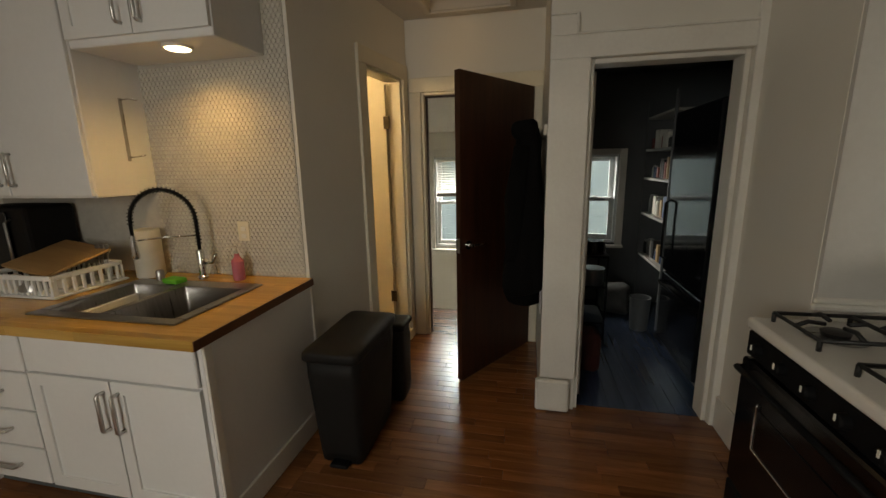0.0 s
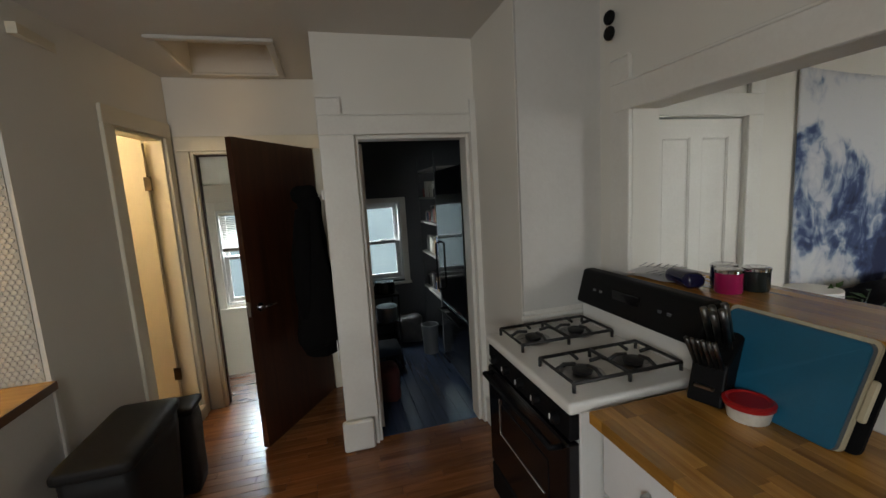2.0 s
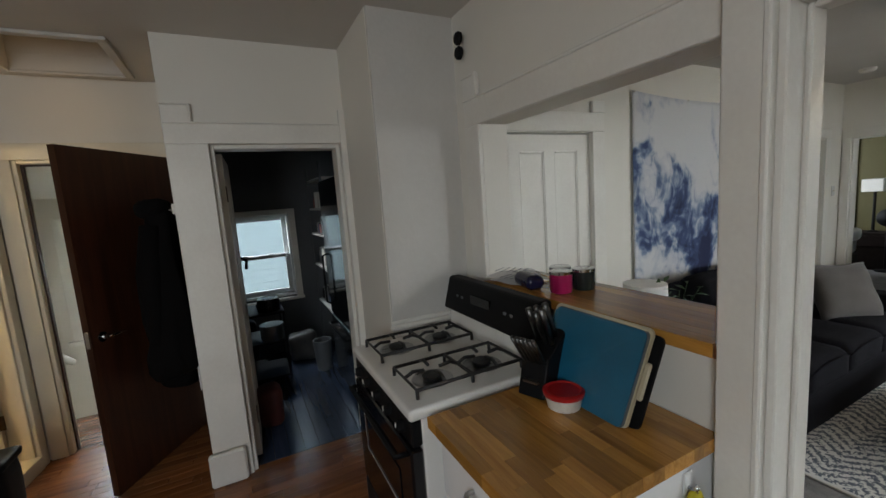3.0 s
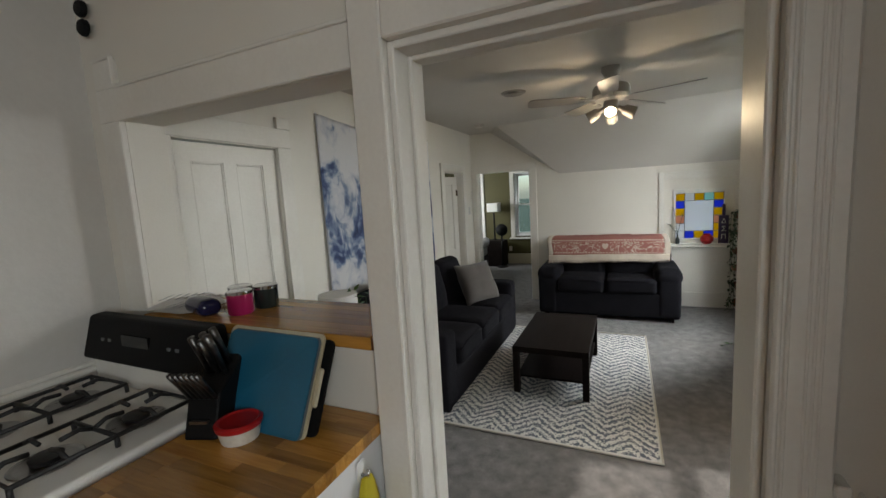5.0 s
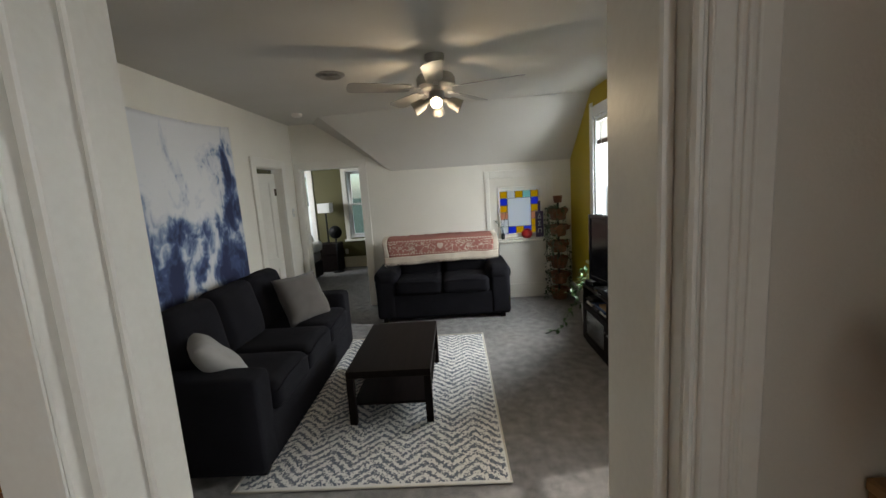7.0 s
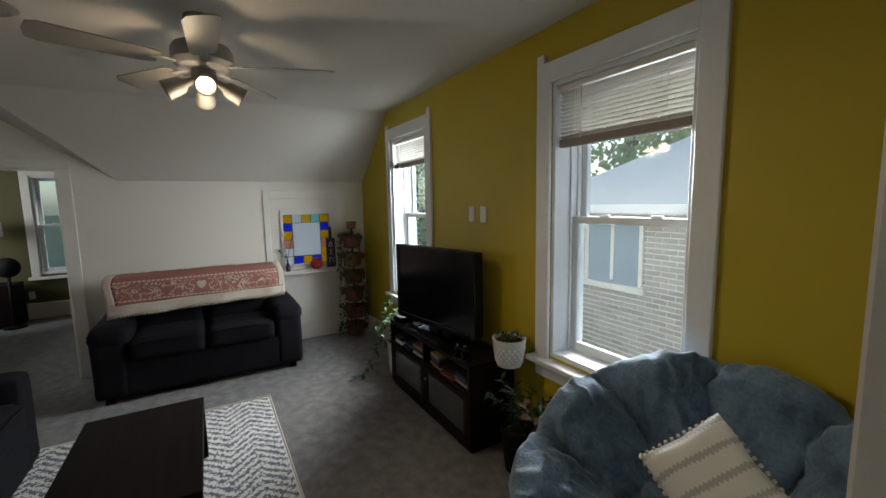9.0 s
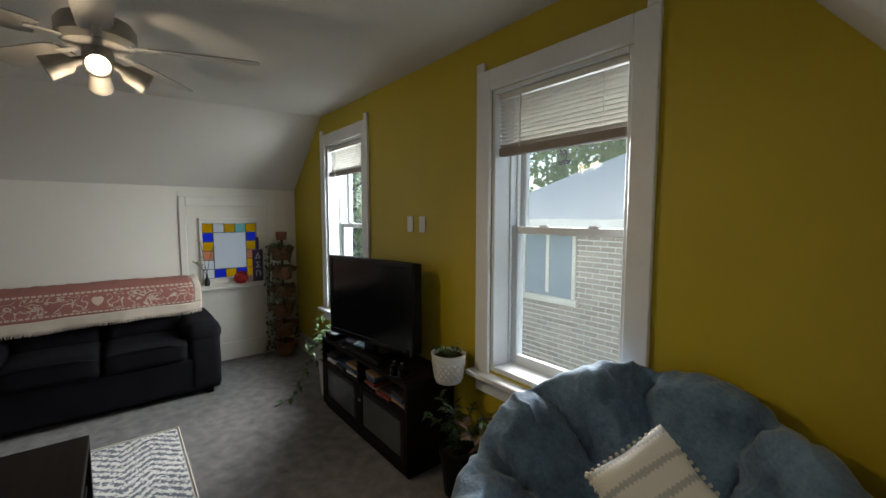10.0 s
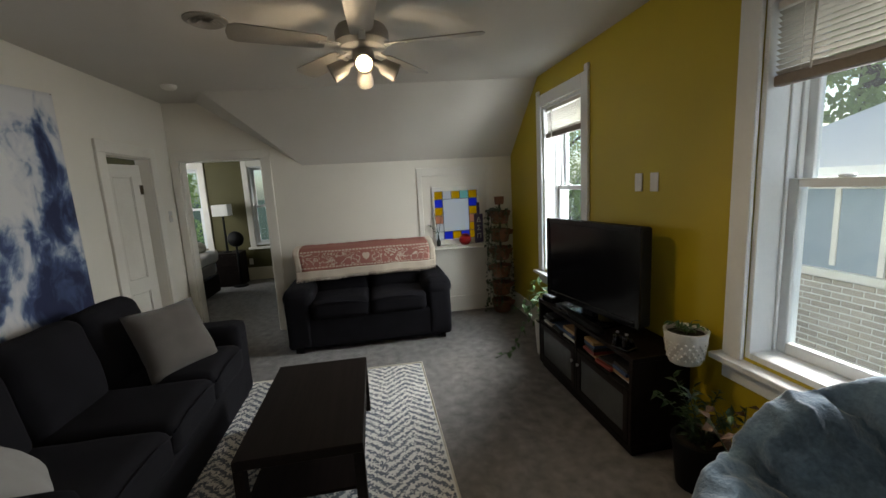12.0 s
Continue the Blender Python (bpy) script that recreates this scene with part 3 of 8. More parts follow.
wall("wall_stair_right", "x", 0.80, 0.895, 2.49, 4.2, -1.2, 2.5, [], WALL, "white stair hall side wall")
bm = bmesh.new()
v = [bm.verts.new(p) for p in ((-0.42, 2.49, 2.5), (0.9, 2.49, 2.5), (0.9, 4.3, 1.9), (-0.42, 4.3, 1.9), (-0.42, 2.49, 2.6), (0.9, 2.49, 2.6), (0.9, 4.3, 2.0), (-0.42, 4.3, 2.0))]
for f in ((0, 1, 2, 3), (7, 6, 5, 4), (0, 4, 5, 1), (1, 5, 6, 2), (2, 6, 7, 3), (3, 7, 4, 0)):
    bm.faces.new([v[i] for i in f])
tagged(part("ceiling_stair", bm, WALL), "sloping white ceiling over the stairs", "ceiling", kind="structure")
tagged(box("floor_stair", (-0.42, 2.37, -0.1), (1.2, 3.05, 0.0), FLOORW, None, 0.01), "wooden landing inside the back door", "floor", kind="structure")
tagged(box("floor_stair_low", (-0.42, 3.05, -1.25), (0.9, 4.2, -1.2), SLATE, None, 0.0), "dark floor at the foot of the stairs", "floor", kind="structure")
wall("wall_closet_back", "x", -1.25, -1.15, 1.12, 2.6, 0, 2.5, [], CREAM, "cream closet wall")
wall("wall_closet_side", "y", 2.42, 2.5, -1.15, -0.07, 0, 2.5, [], CREAM, "cream closet wall")
wall("wall_closet_near", "y", 1.122, 1.15, -1.15, -0.25, 0, 2.5, [], CREAM, "cream closet wall")
bm = bmesh.new()
bm_box(bm, (-1.25, 1.12, 2.5), (-0.06, 2.5, 2.55))
tagged(part("ceiling_closet", bm, CREAM), "cream closet ceiling", "ceiling", kind="structure")
tagged(box("floor_closet", (-1.15, 1.15, 0.0), (-0.12, 2.42, 0.085), PINE, None, 0.0), "raised closet floor", "floor", kind="structure")

# living room
wall("wall_tapestry", "y", YT, YT + 0.12, XI, XF + 0.12, 0, LZ, [(3.06, 3.80, 0, 2.045), (6.68, 7.36, 0, 1.99)], WALL, "white wall with two doors and a tapestry")
wall("wall_far", "x", XF, XF + 0.12, -3.17, YT, 0, LZ, [(-0.15, 0.69, 0, 2.0), (-2.64, -2.04, 0.86, 1.57)], WALL, "white end wall with a bedroom doorway and a coloured window")
W1, W2 = (3.70, 4.50), (6.03, 6.82)
wall("wall_mustard", "y", YY - 0.25, YY, XI - 0.16, XF, 0, LZ + 0.1, [(*W1, 0.69, 2.29), (*W2, 0.66, 2.29)], YELLOW, "mustard yellow wall with two sash windows")
# unseen outer skin, grey to limit light bounced onto the brick house
OUTER = shade("bounce_limiting_grey", (0.34, 0.34, 0.33), (0.27, 0.27, 0.265), 0.8, scale=3, fine=40, bump=0.2)
wall("wall_outer_bounce_skin", "y", YY - 0.28, YY - 0.252, -2.6, XF + 0.3, -3.0, 3.4, [(W1[0] - 0.05, W1[1] + 0.05, 0.62, 2.36), (W2[0] - 0.05, W2[1] + 0.05, 0.6, 2.36), (-0.8, 0.5, 0.95, 2.2)], OUTER, "unseen grey outer face added to limit bounced light")
bm = bmesh.new()
bm_box(bm, (XI, YY - 0.25, LZ), (XF + 0.12, YT + 0.12, LZ + 0.1))
tagged(part("ceiling_living", bm, CEIL), "dull white living room ceiling", "ceiling", kind="structure")
def slope(name, top_in, top_wall, low_wall, low_in, corner, label):
    """A sloping ceiling between a line on the flat ceiling and one on an end wall, with a cheek at its inner end."""
    bm = bmesh.new()
    A, B, C, D = Vector(top_in), Vector(top_wall), Vector(low_wall), Vector(low_in)
    N = 14
    G = [[bm.verts.new(A.lerp(B, i / N).lerp(D.lerp(C, i / N), j / N)) for j in range(N + 1)] for i in range(N + 1)]
    for i in range(N):
        for j in range(N):
            bm.faces.new((G[i][j], G[i + 1][j], G[i + 1][j + 1], G[i][j + 1])).smooth = True
    E, F = bm.verts.new(corner), bm.verts.new((C.x, C.y, B.z))
    cheek = [bm.verts.new(v.co) for v in (G[0][0], G[0][N])]
    bm.faces.new((cheek[0], cheek[1], E))
    bm.faces.new((cheek[0], E, F, G[N][0])), bm.faces.new((G[N][N], F, E, cheek[1]))
    bmesh.ops.recalc_face_normals(bm, faces=bm.faces[:])
    return tagged(part(name, bm, CEIL), label, "ceiling", kind="structure")


Z0 = LZ - 0.001
slope("ceiling_slope", (7.31, 0.20, Z0), (6.93, YY, Z0), (XF - 0.001, YY, 1.897), (XF - 0.001, -0.589, 1.897), (XF - 0.001, 0.44, Z0), "sloping plaster ceiling under the roof")
slope("ceiling_slope_near", (3.448, -1.92, Z0), (3.448, YY, Z0), (XI + 0.001, YY, 1.865), (XI + 0.001, -2.10, 1.865), (XI + 0.001, -1.90, Z0), "sloping plaster ceiling in the near corner")

# bedroom beyond
wall("wall_bedroom_far", "x", 11.0, 11.1, -1.6, 3.2, 0, LZ, [(0.22, 0.90, 0.66, 2.12), (1.74, 2.42, 0.66, 2.12)], OLIVE, "olive green bedroom wall with windows")
# the left wall's opening is unseen, added to let light in
wall("wall_bedroom_left", "y", 3.1, 3.2, XF + 0.12, 11.0, 0, LZ, [(9.0, 10.2, 0.9, 2.1)], OLIVE, "olive green bedroom wall")
wall("wall_bedroom_right", "y", -1.7, -1.6, XF + 0.12, 11.1, 0, LZ, [], OLIVE, "olive green bedroom wall")
wall("wall_bedroom_near", "x", XF + 0.122, XF + 0.137, -1.6, 3.1, 0, LZ, [(-0.15, 0.69, 0, 2.0)], OLIVE, "olive inside of the bedroom doorway wall")
bm = bmesh.new()
bm_box(bm, (XF + 0.12, -1.7, LZ), (11.1, 3.2, LZ + 0.1))
tagged(part("ceiling_bedroom", bm, CEIL), "white bedroom ceiling", "ceiling", kind="structure")
# small room behind the far white door
wall("wall_side_room_back", "y", 1.9, 2.0, 6.3, 7.79, 0, LZ, [], WALL, "plain wall of the side room")
wall("wall_side_room_left", "x", 6.3, 6.4, 0.9, 1.9, 0, LZ, [], WALL, "plain wall of the side room")

# carpet: one sheet through living room and bedroom
bm = bmesh.new()
bmesh.ops.create_grid(bm, x_segments=60, y_segments=40, size=1, matrix=Matrix.Translation((6.93, 0.0, 0)) @ Matrix.Diagonal((4.17, 3.25, 1, 1)))
for v in bm.verts:
    v.co.z = 0.002 + 0.003 * noise.noise(v.co * 3)
tagged(part("floor_carpet", bm, CARPET, None, "", True), "grey cut-pile carpet, slightly marked", "carpet", kind="structure")
tagged(box("floor_base", (-2.45, -3.2, -0.12), (11.1, 2.37, -0.02), SLATE, None, 0), "sub-floor", "floor", kind="structure")
tagged(box("floor_base_pantry", (1.2, 2.37, -0.12), (3.1, 3.72, -0.02), SLATE, None, 0), "sub-floor of the pantry", "floor", kind="structure")
tagged(box("threshold", (2.74, -1.719, -0.02), (2.80, -0.853, 0.012), PINE, None, 0.006), "worn wooden threshold strip", "trim", kind="structure")

# trims and casings
T = 0.024
trim("trim_pantry_door", [((1.19, 1.38 - T, 0.22), (1.40, 1.38, 2.065)), ((2.16, 1.38 - T, 0), (2.203, 1.38, 2.28)), ((1.19, 1.38 - T, 2.065), (2.16, 1.38, 2.18)), ((1.19, 1.38 - T, 2.18), (1.33, 1.38, 2.28))], "white painted casing with stepped top corners")
trim("trim_plinth", [((1.165, 1.33, 0), (1.37, 1.38, 0.21))], "white plinth block of the pantry casing", bevel=0.012)
trim("trim_pantry_bead", [((1.33, 1.35, 2.18), (2.16, 1.37, 2.19)), ((1.32, 1.35, 2.18), (1.335, 1.37, 2.285)), ((1.19, 1.35, 2.28), (1.335, 1.37, 2.288))], "raised bead along the casing top", bevel=0.003)
trim("trim_pantry_jamb", [((1.40, 1.40, 0), (1.425, 1.53, 2.065)), ((2.135, 1.40, 0), (2.16, 1.53, 2.065)), ((1.425, 1.40, 2.04), (2.135, 1.53, 2.065))], "white pantry door jamb")
trim("baseboard_chase", [((2.18, 0.76, 0), (2.20, 1.38 - T, 0.20))], "white baseboard beside the stove", bevel=0.006)
trim("trim_chase_ledge", [((2.18, 0.715, 0.945), (2.685, 0.74, 0.975)), ((2.19, 0.725, 0.975), (2.685, 0.74, 1.0))], "moulded white ledge on the chimney front", bevel=0.008)
trim("trim_serving_opening", [((XW - T, -0.725, 2.035), (XW, 0.63, 2.17)), ((XW - T, 0.49, 1.2), (XW, 0.63, 2.035)), ((XW - T, 0.49, 2.17), (XW, 0.63, 2.29))], "white painted casing of the serving opening")
trim("trim_serving_bead", [((XW - 0.034, -0.725, 2.165), (XW - 0.014, 0.49, 2.178)), ((XW - 0.034, 0.482, 2.165), (XW - 0.014, 0.495, 2.29)), ((XW - 0.034, 0.482, 2.285), (XW - 0.014, 0.625, 2.297))], "raised bead along the serving opening", bevel=0.003)
DW0, DW1, DWZ = -1.741, -0.831, 2.085
trim("trim_doorway_kitchen", [((XW - 0.05, DW1, 0), (XW, DW1 + 0.112, 2.22)), ((XW - 0.05, DW0 - 0.115, 0), (XW, DW0, 2.22)), ((XW - 0.05, DW0, DWZ), (XW, DW1, 2.22))], "broad white casing round the living room doorway", bevel=0.006)
trim("trim_doorway_moulding", [((XW - 0.054, DW1, 0), (XW - 0.049, DW1 + 0.014, DWZ)), *[((XW - 0.0525, DW0 - y - 0.006, 0), (XW - 0.049, DW0 - y, 2.1)) for y in (0.055, 0.067, 0.079)], ((XW - 0.058, DW0 - 0.014, 0), (XW - 0.048, DW0, DWZ)), ((XW - 0.055, DW0 - 0.028, 0), (XW - 0.049, DW0 - 0.020, DWZ))], "fluted moulding on the casing", bevel=0.005)
trim("trim_wall_batten", [((XW - 0.012, DW0 - 0.130, 0.985), (XW, DW0 - 0.1155, KZ)), ((XW - 0.052, DW0 - 0.145, 0.955), (XW, DW0 - 0.1155, 0.985)), *[((XW - 0.010, DW0 - 0.126 - k * 0.028, 0.2), (XW, DW0 - 0.1165 - k * 0.028, 0.953)) for k in range(4)]], "narrow batten with a cap and fluted boards below", bevel=0.004)
trim("trim_doorway_jamb", [((XW - 0.02, DW1 - 0.022, 0), (XI + 0.008, DW1, DWZ)), ((XW - 0.02, DW0, 0), (XI + 0.008, DW0 + 0.022, DWZ)), ((XW - 0.02, DW0 + 0.022, DWZ - 0.022), (XI + 0.008, DW1 - 0.022, DWZ))], "worn white doorway jamb")
trim("trim_doorway_stop", [((XW + 0.06, DW1 - 0.036, 0), (XW + 0.10, DW1 - 0.022, DWZ - 0.022)), ((XW + 0.06, DW0 + 0.022, DWZ - 0.036), (XW + 0.10, DW1 - 0.036, DWZ - 0.022))], "door stop inside the doorway")
trim("trim_doorway_living", [((XI, DW1, 0), (XI + 0.012, DW1 + 0.13, 2.16)), ((XI, DW0 - 0.13, 0), (XI + 0.012, DW0, 2.16)), ((XI, DW0, DWZ), (XI + 0.012, DW1, 2.16))], "white casing on the living room side")
trim("baseboard_kitchen", [((XW - 0.02, -2.95, 0), (XW, DW0 - 0.115, 0.2)), ((2.66, -2.95, 0), (2.68, -2.9, 0.16))], "white kitchen baseboard", bevel=0.006)
trim("baseboard_living", [((XI, DW1 + 0.13, 0), (XI + 0.02, YT, 0.2)), ((3.92, YT - 0.02, 0), (6.57, YT, 0.2)), ((XF - 0.02, YY, 0), (XF, -0.25, 0.2)), ((XI, YY, 0), (XF - 0.02, YY + 0.02, 0.2))], "tall white baseboard along the carpet", bevel=0.006)
trim("trim_white_door", [((2.95, YT - T, 0), (3.06, YT, 2.05)), ((3.80, YT - T, 0), (3.92, YT, 2.05)), ((2.95, YT - T, 2.05), (3.92, YT, 2.18)), ((3.80, YT - T - 0.006, 2.18), (3.92, YT, 2.26)), ((2.95, YT - T - 0.006, 2.18), (3.06, YT, 2.26))], "white casing with stepped top corners")
trim("trim_far_door", [((6.57, YT - T, 0), (6.68, YT, 2.0)), ((7.36, YT - T, 0), (7.47, YT, 2.0)), ((6.57, YT - T, 2.0), (7.47, YT, 2.1))], "plain white door casing")
trim("trim_bedroom_door", [((XF - T, -0.25, 0), (XF, -0.15, 2.0)), ((XF - T, 0.69, 0), (XF, 0.765, 2.0)), ((XF - T, -0.25, 2.0), (XF, 0.765, 2.09))], "plain white casing of the bedroom doorway")
trim("trim_bedroom_jamb", [((XF, -0.15, 0), (XF + 0.137, -0.135, 2.0)), ((XF, 0.677, 0), (XF + 0.137, 0.69, 2.0)), ((XF, -0.135, 1.985), (XF + 0.137, 0.677, 2.0))], "white jamb of the bedroom doorway")
trim("baseboard_bedroom", [((10.97, -1.6, 0), (11.0, 3.1, 0.24))], "tall cream bedroom baseboard", CREAM, 0.008, "baseboard")
trim("trim_knee_panel", [((XF - 0.016, -2.80, 0.2), (XF, -2.72, 1.80)), ((XF - 0.016, -1.93, 0.2), (XF, -1.87, 1.80)), ((XF - 0.016, -2.72, 1.70), (XF, -1.93, 1.80)), ((XF - 0.012, -2.72, 0.2), (XF, -1.93, 0.80))], "white panelling round the coloured window")
trim("trim_back_door", [((0.11, 2.345, 0), (0.21, 2.37, 2.11)), ((1.12, 2.345, 0), (1.185, 2.37, 2.11)), ((0.11, 2.345, 2.11), (1.185, 2.37, 2.22))], "cream painted casing of the back door", CREAM)
trim("trim_back_door_jamb", [((0.21, 2.36, 0), (0.235, 2.50, 2.11)), ((1.095, 2.36, 0), (1.12, 2.50, 2.11)), ((0.235, 2.36, 2.085), (1.095, 2.50, 2.11))], "cream painted back door jamb", CREAM)
trim("trim_back_door_stop", [((0.235, 2.41, 0), (0.247, 2.45, 2.085)), ((1.083, 2.41, 0), (1.095, 2.45, 2.085)), ((0.247, 2.41, 2.073), (1.083, 2.45, 2.085))], "dark weather strip round the back door", DARKDOOR, 0.003)
ob = trim("trim_narrow_door", [((0, 0.62, 0), (T, 0.72, 2.2)), ((0, 1.28, 0), (T, 1.355, 2.2)), ((0, 0.62, 2.2), (T, 1.355, 2.31)), ((-0.12, 0.72, 0.0), (T + 0.01, 1.28, 0.095)), ((-0.12, 0.72, 0.09), (0, 0.74, 2.2)), ((-0.12, 1.26, 0.09), (0, 1.28, 2.2)), ((-0.12, 0.74, 2.18), (0, 1.26, 2.2))], "cream casing and raised sill of the narrow doorway", CREAM)
ob.matrix_world = LW


# ---- windows ----
def sash_window(name, u0, u1, z0, z1, y, label, into=-1, rail=0.5, m=None, depth=0.11, glazing=None):
    """A double-hung window across an opening u0..u1 in a wall along x whose room face is at y; into: the side on which the outside lies."""
    w = thing(name, 0, 0, 0, label, "window", kind="structure")
    if m:
        w.matrix_world = m
    f, d0, d1 = 0.05, y + into * (depth - 0.07), y + into * depth
    deep = into * (depth + 0.05)
    mid = z0 + (z1 - z0) * rail
    boxes("window_frame", [((u0, y, z0), (u0 + 0.025, y + deep, z1)), ((u1 - 0.025, y, z0), (u1, y + deep, z1)), ((u0 + 0.025, y, z1 - 0.025), (u1 - 0.025, y + deep, z1)), ((u0 + 0.025, y, z0), (u1 - 0.025, y + deep, z0 + 0.03))], COOLTRIM, w)
    a, b = u0 + 0.025, u1 - 0.025
    lo = part("sash", bmesh.new(), COOLTRIM, w)
    for k, (s0, s1, dd) in enumerate(((z0 + 0.03, mid + 0.02, d0), (mid - 0.02, z1 - 0.025, d1))):
        bm = bmesh.new()
        for p, q in (((a, dd, s0), (a + f, dd + into * 0.035, s1)), ((b - f, dd, s0), (b, dd + into * 0.035, s1)), ((a + f, dd, s0), (b - f, dd + into * 0.035, s0 + (0.055 if k == 0 else 0.04))), ((a + f, dd, s1 - 0.04), (b - f, dd + into * 0.035, s1))):
            bm_box(bm, p, q, 0.004)
        if k == 0:
            bm.to_mesh(lo.data)
            bm.free()
            s = lo
        else:
            s = part("sash", bm, COOLTRIM, w)
        g = box("pane", (a + f, dd + into * 0.015, s0 + 0.04), (b - f, dd + into * 0.020, s1 - 0.04), glazing or CLEAR, s, 0)
        g.visible_shadow = False
    if depth > 0.15:
        for p, q, s in ((u0 + 0.025, 1, d0), (u1 - 0.025, -1, d0)):
            box("stop_bead", (p, s - into * 0.02, z0 + 0.03), (p + q * 0.012, s - into * 0.002, z1 - 0.025), COOLTRIM, w, 0.003)
            box("parting_bead", (p, s + into * 0.038, z0 + 0.03), (p + q * 0.014, s + into * 0.067, z1 - 0.025), COOLTRIM, w, 0.003)
    for k in (0.3, 0.7):
        box("sash_lock", (a + (b - a) * k - 0.03, d0 + into * 0.0, mid + 0.02), (a + (b - a) * k + 0.03, d0 + into * 0.03, mid + 0.034), COOLTRIM, w, 0.006)
    return w


def casing(name, u0, u1, z0, z1, y, label, horn=0.05):
    """Room-side casing with a sill and raised corner blocks (for the wall that faces +y)."""
    c = 0.105
    return trim(name, [((u0 - c, y, z0 - 0.02), (u0, y + T, z1 + 0.11)), ((u1, y, z0 - 0.02), (u1 + c, y + T, z1 + 0.11)), ((u0, y, z1), (u1, y + T, z1 + 0.11)), ((u0 - c, y, z1 + 0.11), (u0 - c + 0.055, y + T, z1 + 0.11 + horn)), ((u1 + c - 0.055, y, z1 + 0.11), (u1 + c, y + T, z1 + 0.11 + horn)), ((u0 - c - 0.03, y - 0.02, z0 - 0.045), (u1 + c + 0.03, y + 0.075, z0 - 0.015)), ((u0 - c, y, z0 - 0.14), (u1 + c, y + 0.02, z0 - 0.045))], label, COOLTRIM)


def blind(name, u0, u1, ztop, zbot, y, label):
    b = thing(name, (u0 + u1) / 2, y, zbot, label, "blind")
    w, h = (u1 - u0) / 2 - 0.005, ztop - zbot
    box("headrail", (-w, -0.02, h - 0.03), (w, 0.02, h), TRIM, b, 0.003)
    stack = 0.045
    box("bottom_rail", (-w, -0.02, 0), (w, 0.02, stack), BLINDB, b, 0.006, "taupe stacked slats and bottom rail")
    n = int((h - stack - 0.03) / 0.0215)
    tilt = pose(0, 0, 0, 30, 0, 0)
    slat = bmesh.new()
    bm_box(slat, (-w, -0.0125, -0.0008), (w, 0.0125, 0.0008))
    slat.transform(tilt)
    first = part("slat", slat, BLIND, b)
    first.location = (0, 0, stack + 0.012)
    for i in range(1, n):
        s = new("slat", first.data)
        s.parent, s.location = b, (0, 0, stack + 0.012 + i * 0.0215)
    for u in (-w * 0.7, w * 0.7):
        tube("cord", [(u, 0.014, 0), (u, 0.014, h)], 0.0012, TRIM, b, 5)
    tube("wand", [(w * 0.55, 0.03, h - 0.03), (w * 0.56, 0.03, h - 0.3)], 0.004, TRIM, b, 6)
    return b


BLIND = shade("ivory_blind_slat", (0.52, 0.50, 0.45), (0.46, 0.44, 0.40), 0.5, bump=0.02)
BLINDB = shade("taupe_blind_rail", (0.24, 0.20, 0.17), (0.18, 0.15, 0.125), 0.5, bump=0.05)
sash_window("window_near", *W1, 0.69, 2.29, YY, "white double-hung window in the mustard wall", rail=0.515, depth=0.21, glazing=PANE)
sash_window("window_far", *W2, 0.66, 2.29, YY, "white double-hung window behind the television", rail=0.515, depth=0.21)
casing("trim_window_near", *W1, 0.69, 2.29, YY, "white window casing with raised corners and a sill")
casing("trim_window_far", *W2, 0.66, 2.29, YY, "white window casing with raised corners and a sill")
blind("window_blind", W1[0] + 0.03, W1[1] - 0.03, 2.262, 1.925, YY - 0.035, "ivory slatted blind pulled half up")
blind("window_blind", W2[0] + 0.03, W2[1] - 0.03, 2.262, 1.985, YY - 0.035, "ivory slatted blind gathered near the top")
sash_window("window_pantry", 1.30, 2.02, 0.66, 1.60, 3.6, "small white double-hung pantry window", 1)
trim("trim_window_pantry", [((1.23, 3.58, 0.62), (1.30, 3.6, 1.66)), ((2.02, 3.58, 0.62), (2.09, 3.6, 1.66)), ((1.30, 3.58, 1.60), (2.02, 3.6, 1.66)), ((1.22, 3.55, 0.61), (2.10, 3.6, 0.64))], "grey-white pantry window casing")
sash_window("window_stair", -0.12, 0.62, 0.45, 1.62, 4.2, "white stair window with a part-drawn blind", 1)
trim("trim_window_stair", [((-0.21, 4.17, 0.40), (-0.12, 4.2, 1.72)), ((0.62, 4.17, 0.40), (0.71, 4.2, 1.72)), ((-0.12, 4.17, 1.62), (0.62, 4.2, 1.72)), ((-0.25, 4.13, 0.37), (0.75, 4.2, 0.42))], "white stair window casing")
blind("window_blind", -0.09, 0.59, 1.59, 1.12, 4.185, "white slatted blind half drawn on the stairs")
TOX = Matrix(((0, 1, 0, 0), (1, 0, 0, 0), (0, 0, 1, 0), (0, 0, 0, 1)))
for a, b in ((0.22, 0.90), (1.74, 2.42)):
    sash_window("window_bedroom", a, b, 0.66, 2.12, 11.0, "white double-hung bedroom window", 1, m=TOX)
    trim("trim_window_bedroom", [((10.97, a - 0.1, 0.61), (11.0, a, 2.23)), ((10.97, b, 0.61), (11.0, b + 0.1, 2.23)), ((10.97, a, 2.12), (11.0, b, 2.23)), ((10.92, a - 0.13, 0.59), (11.0, b + 0.13, 0.63))], "white bedroom window casing")

# coloured glass window
sg = thing("stained_glass_window", XF + 0.03, -2.34, 0.86, "square window with a border of coloured glass", "window", kind="structure")
boxes("window_frame", [((-0.05, -0.30, 0), (0.05, -0.27, 0.71)), ((-0.05, 0.27, 0), (0.05, 0.30, 0.71)), ((-0.05, -0.27, 0.68), (0.05, 0.27, 0.71)), ((-0.09, -0.36, -0.03), (0.05, 0.36, 0.0))], TRIM, sg)
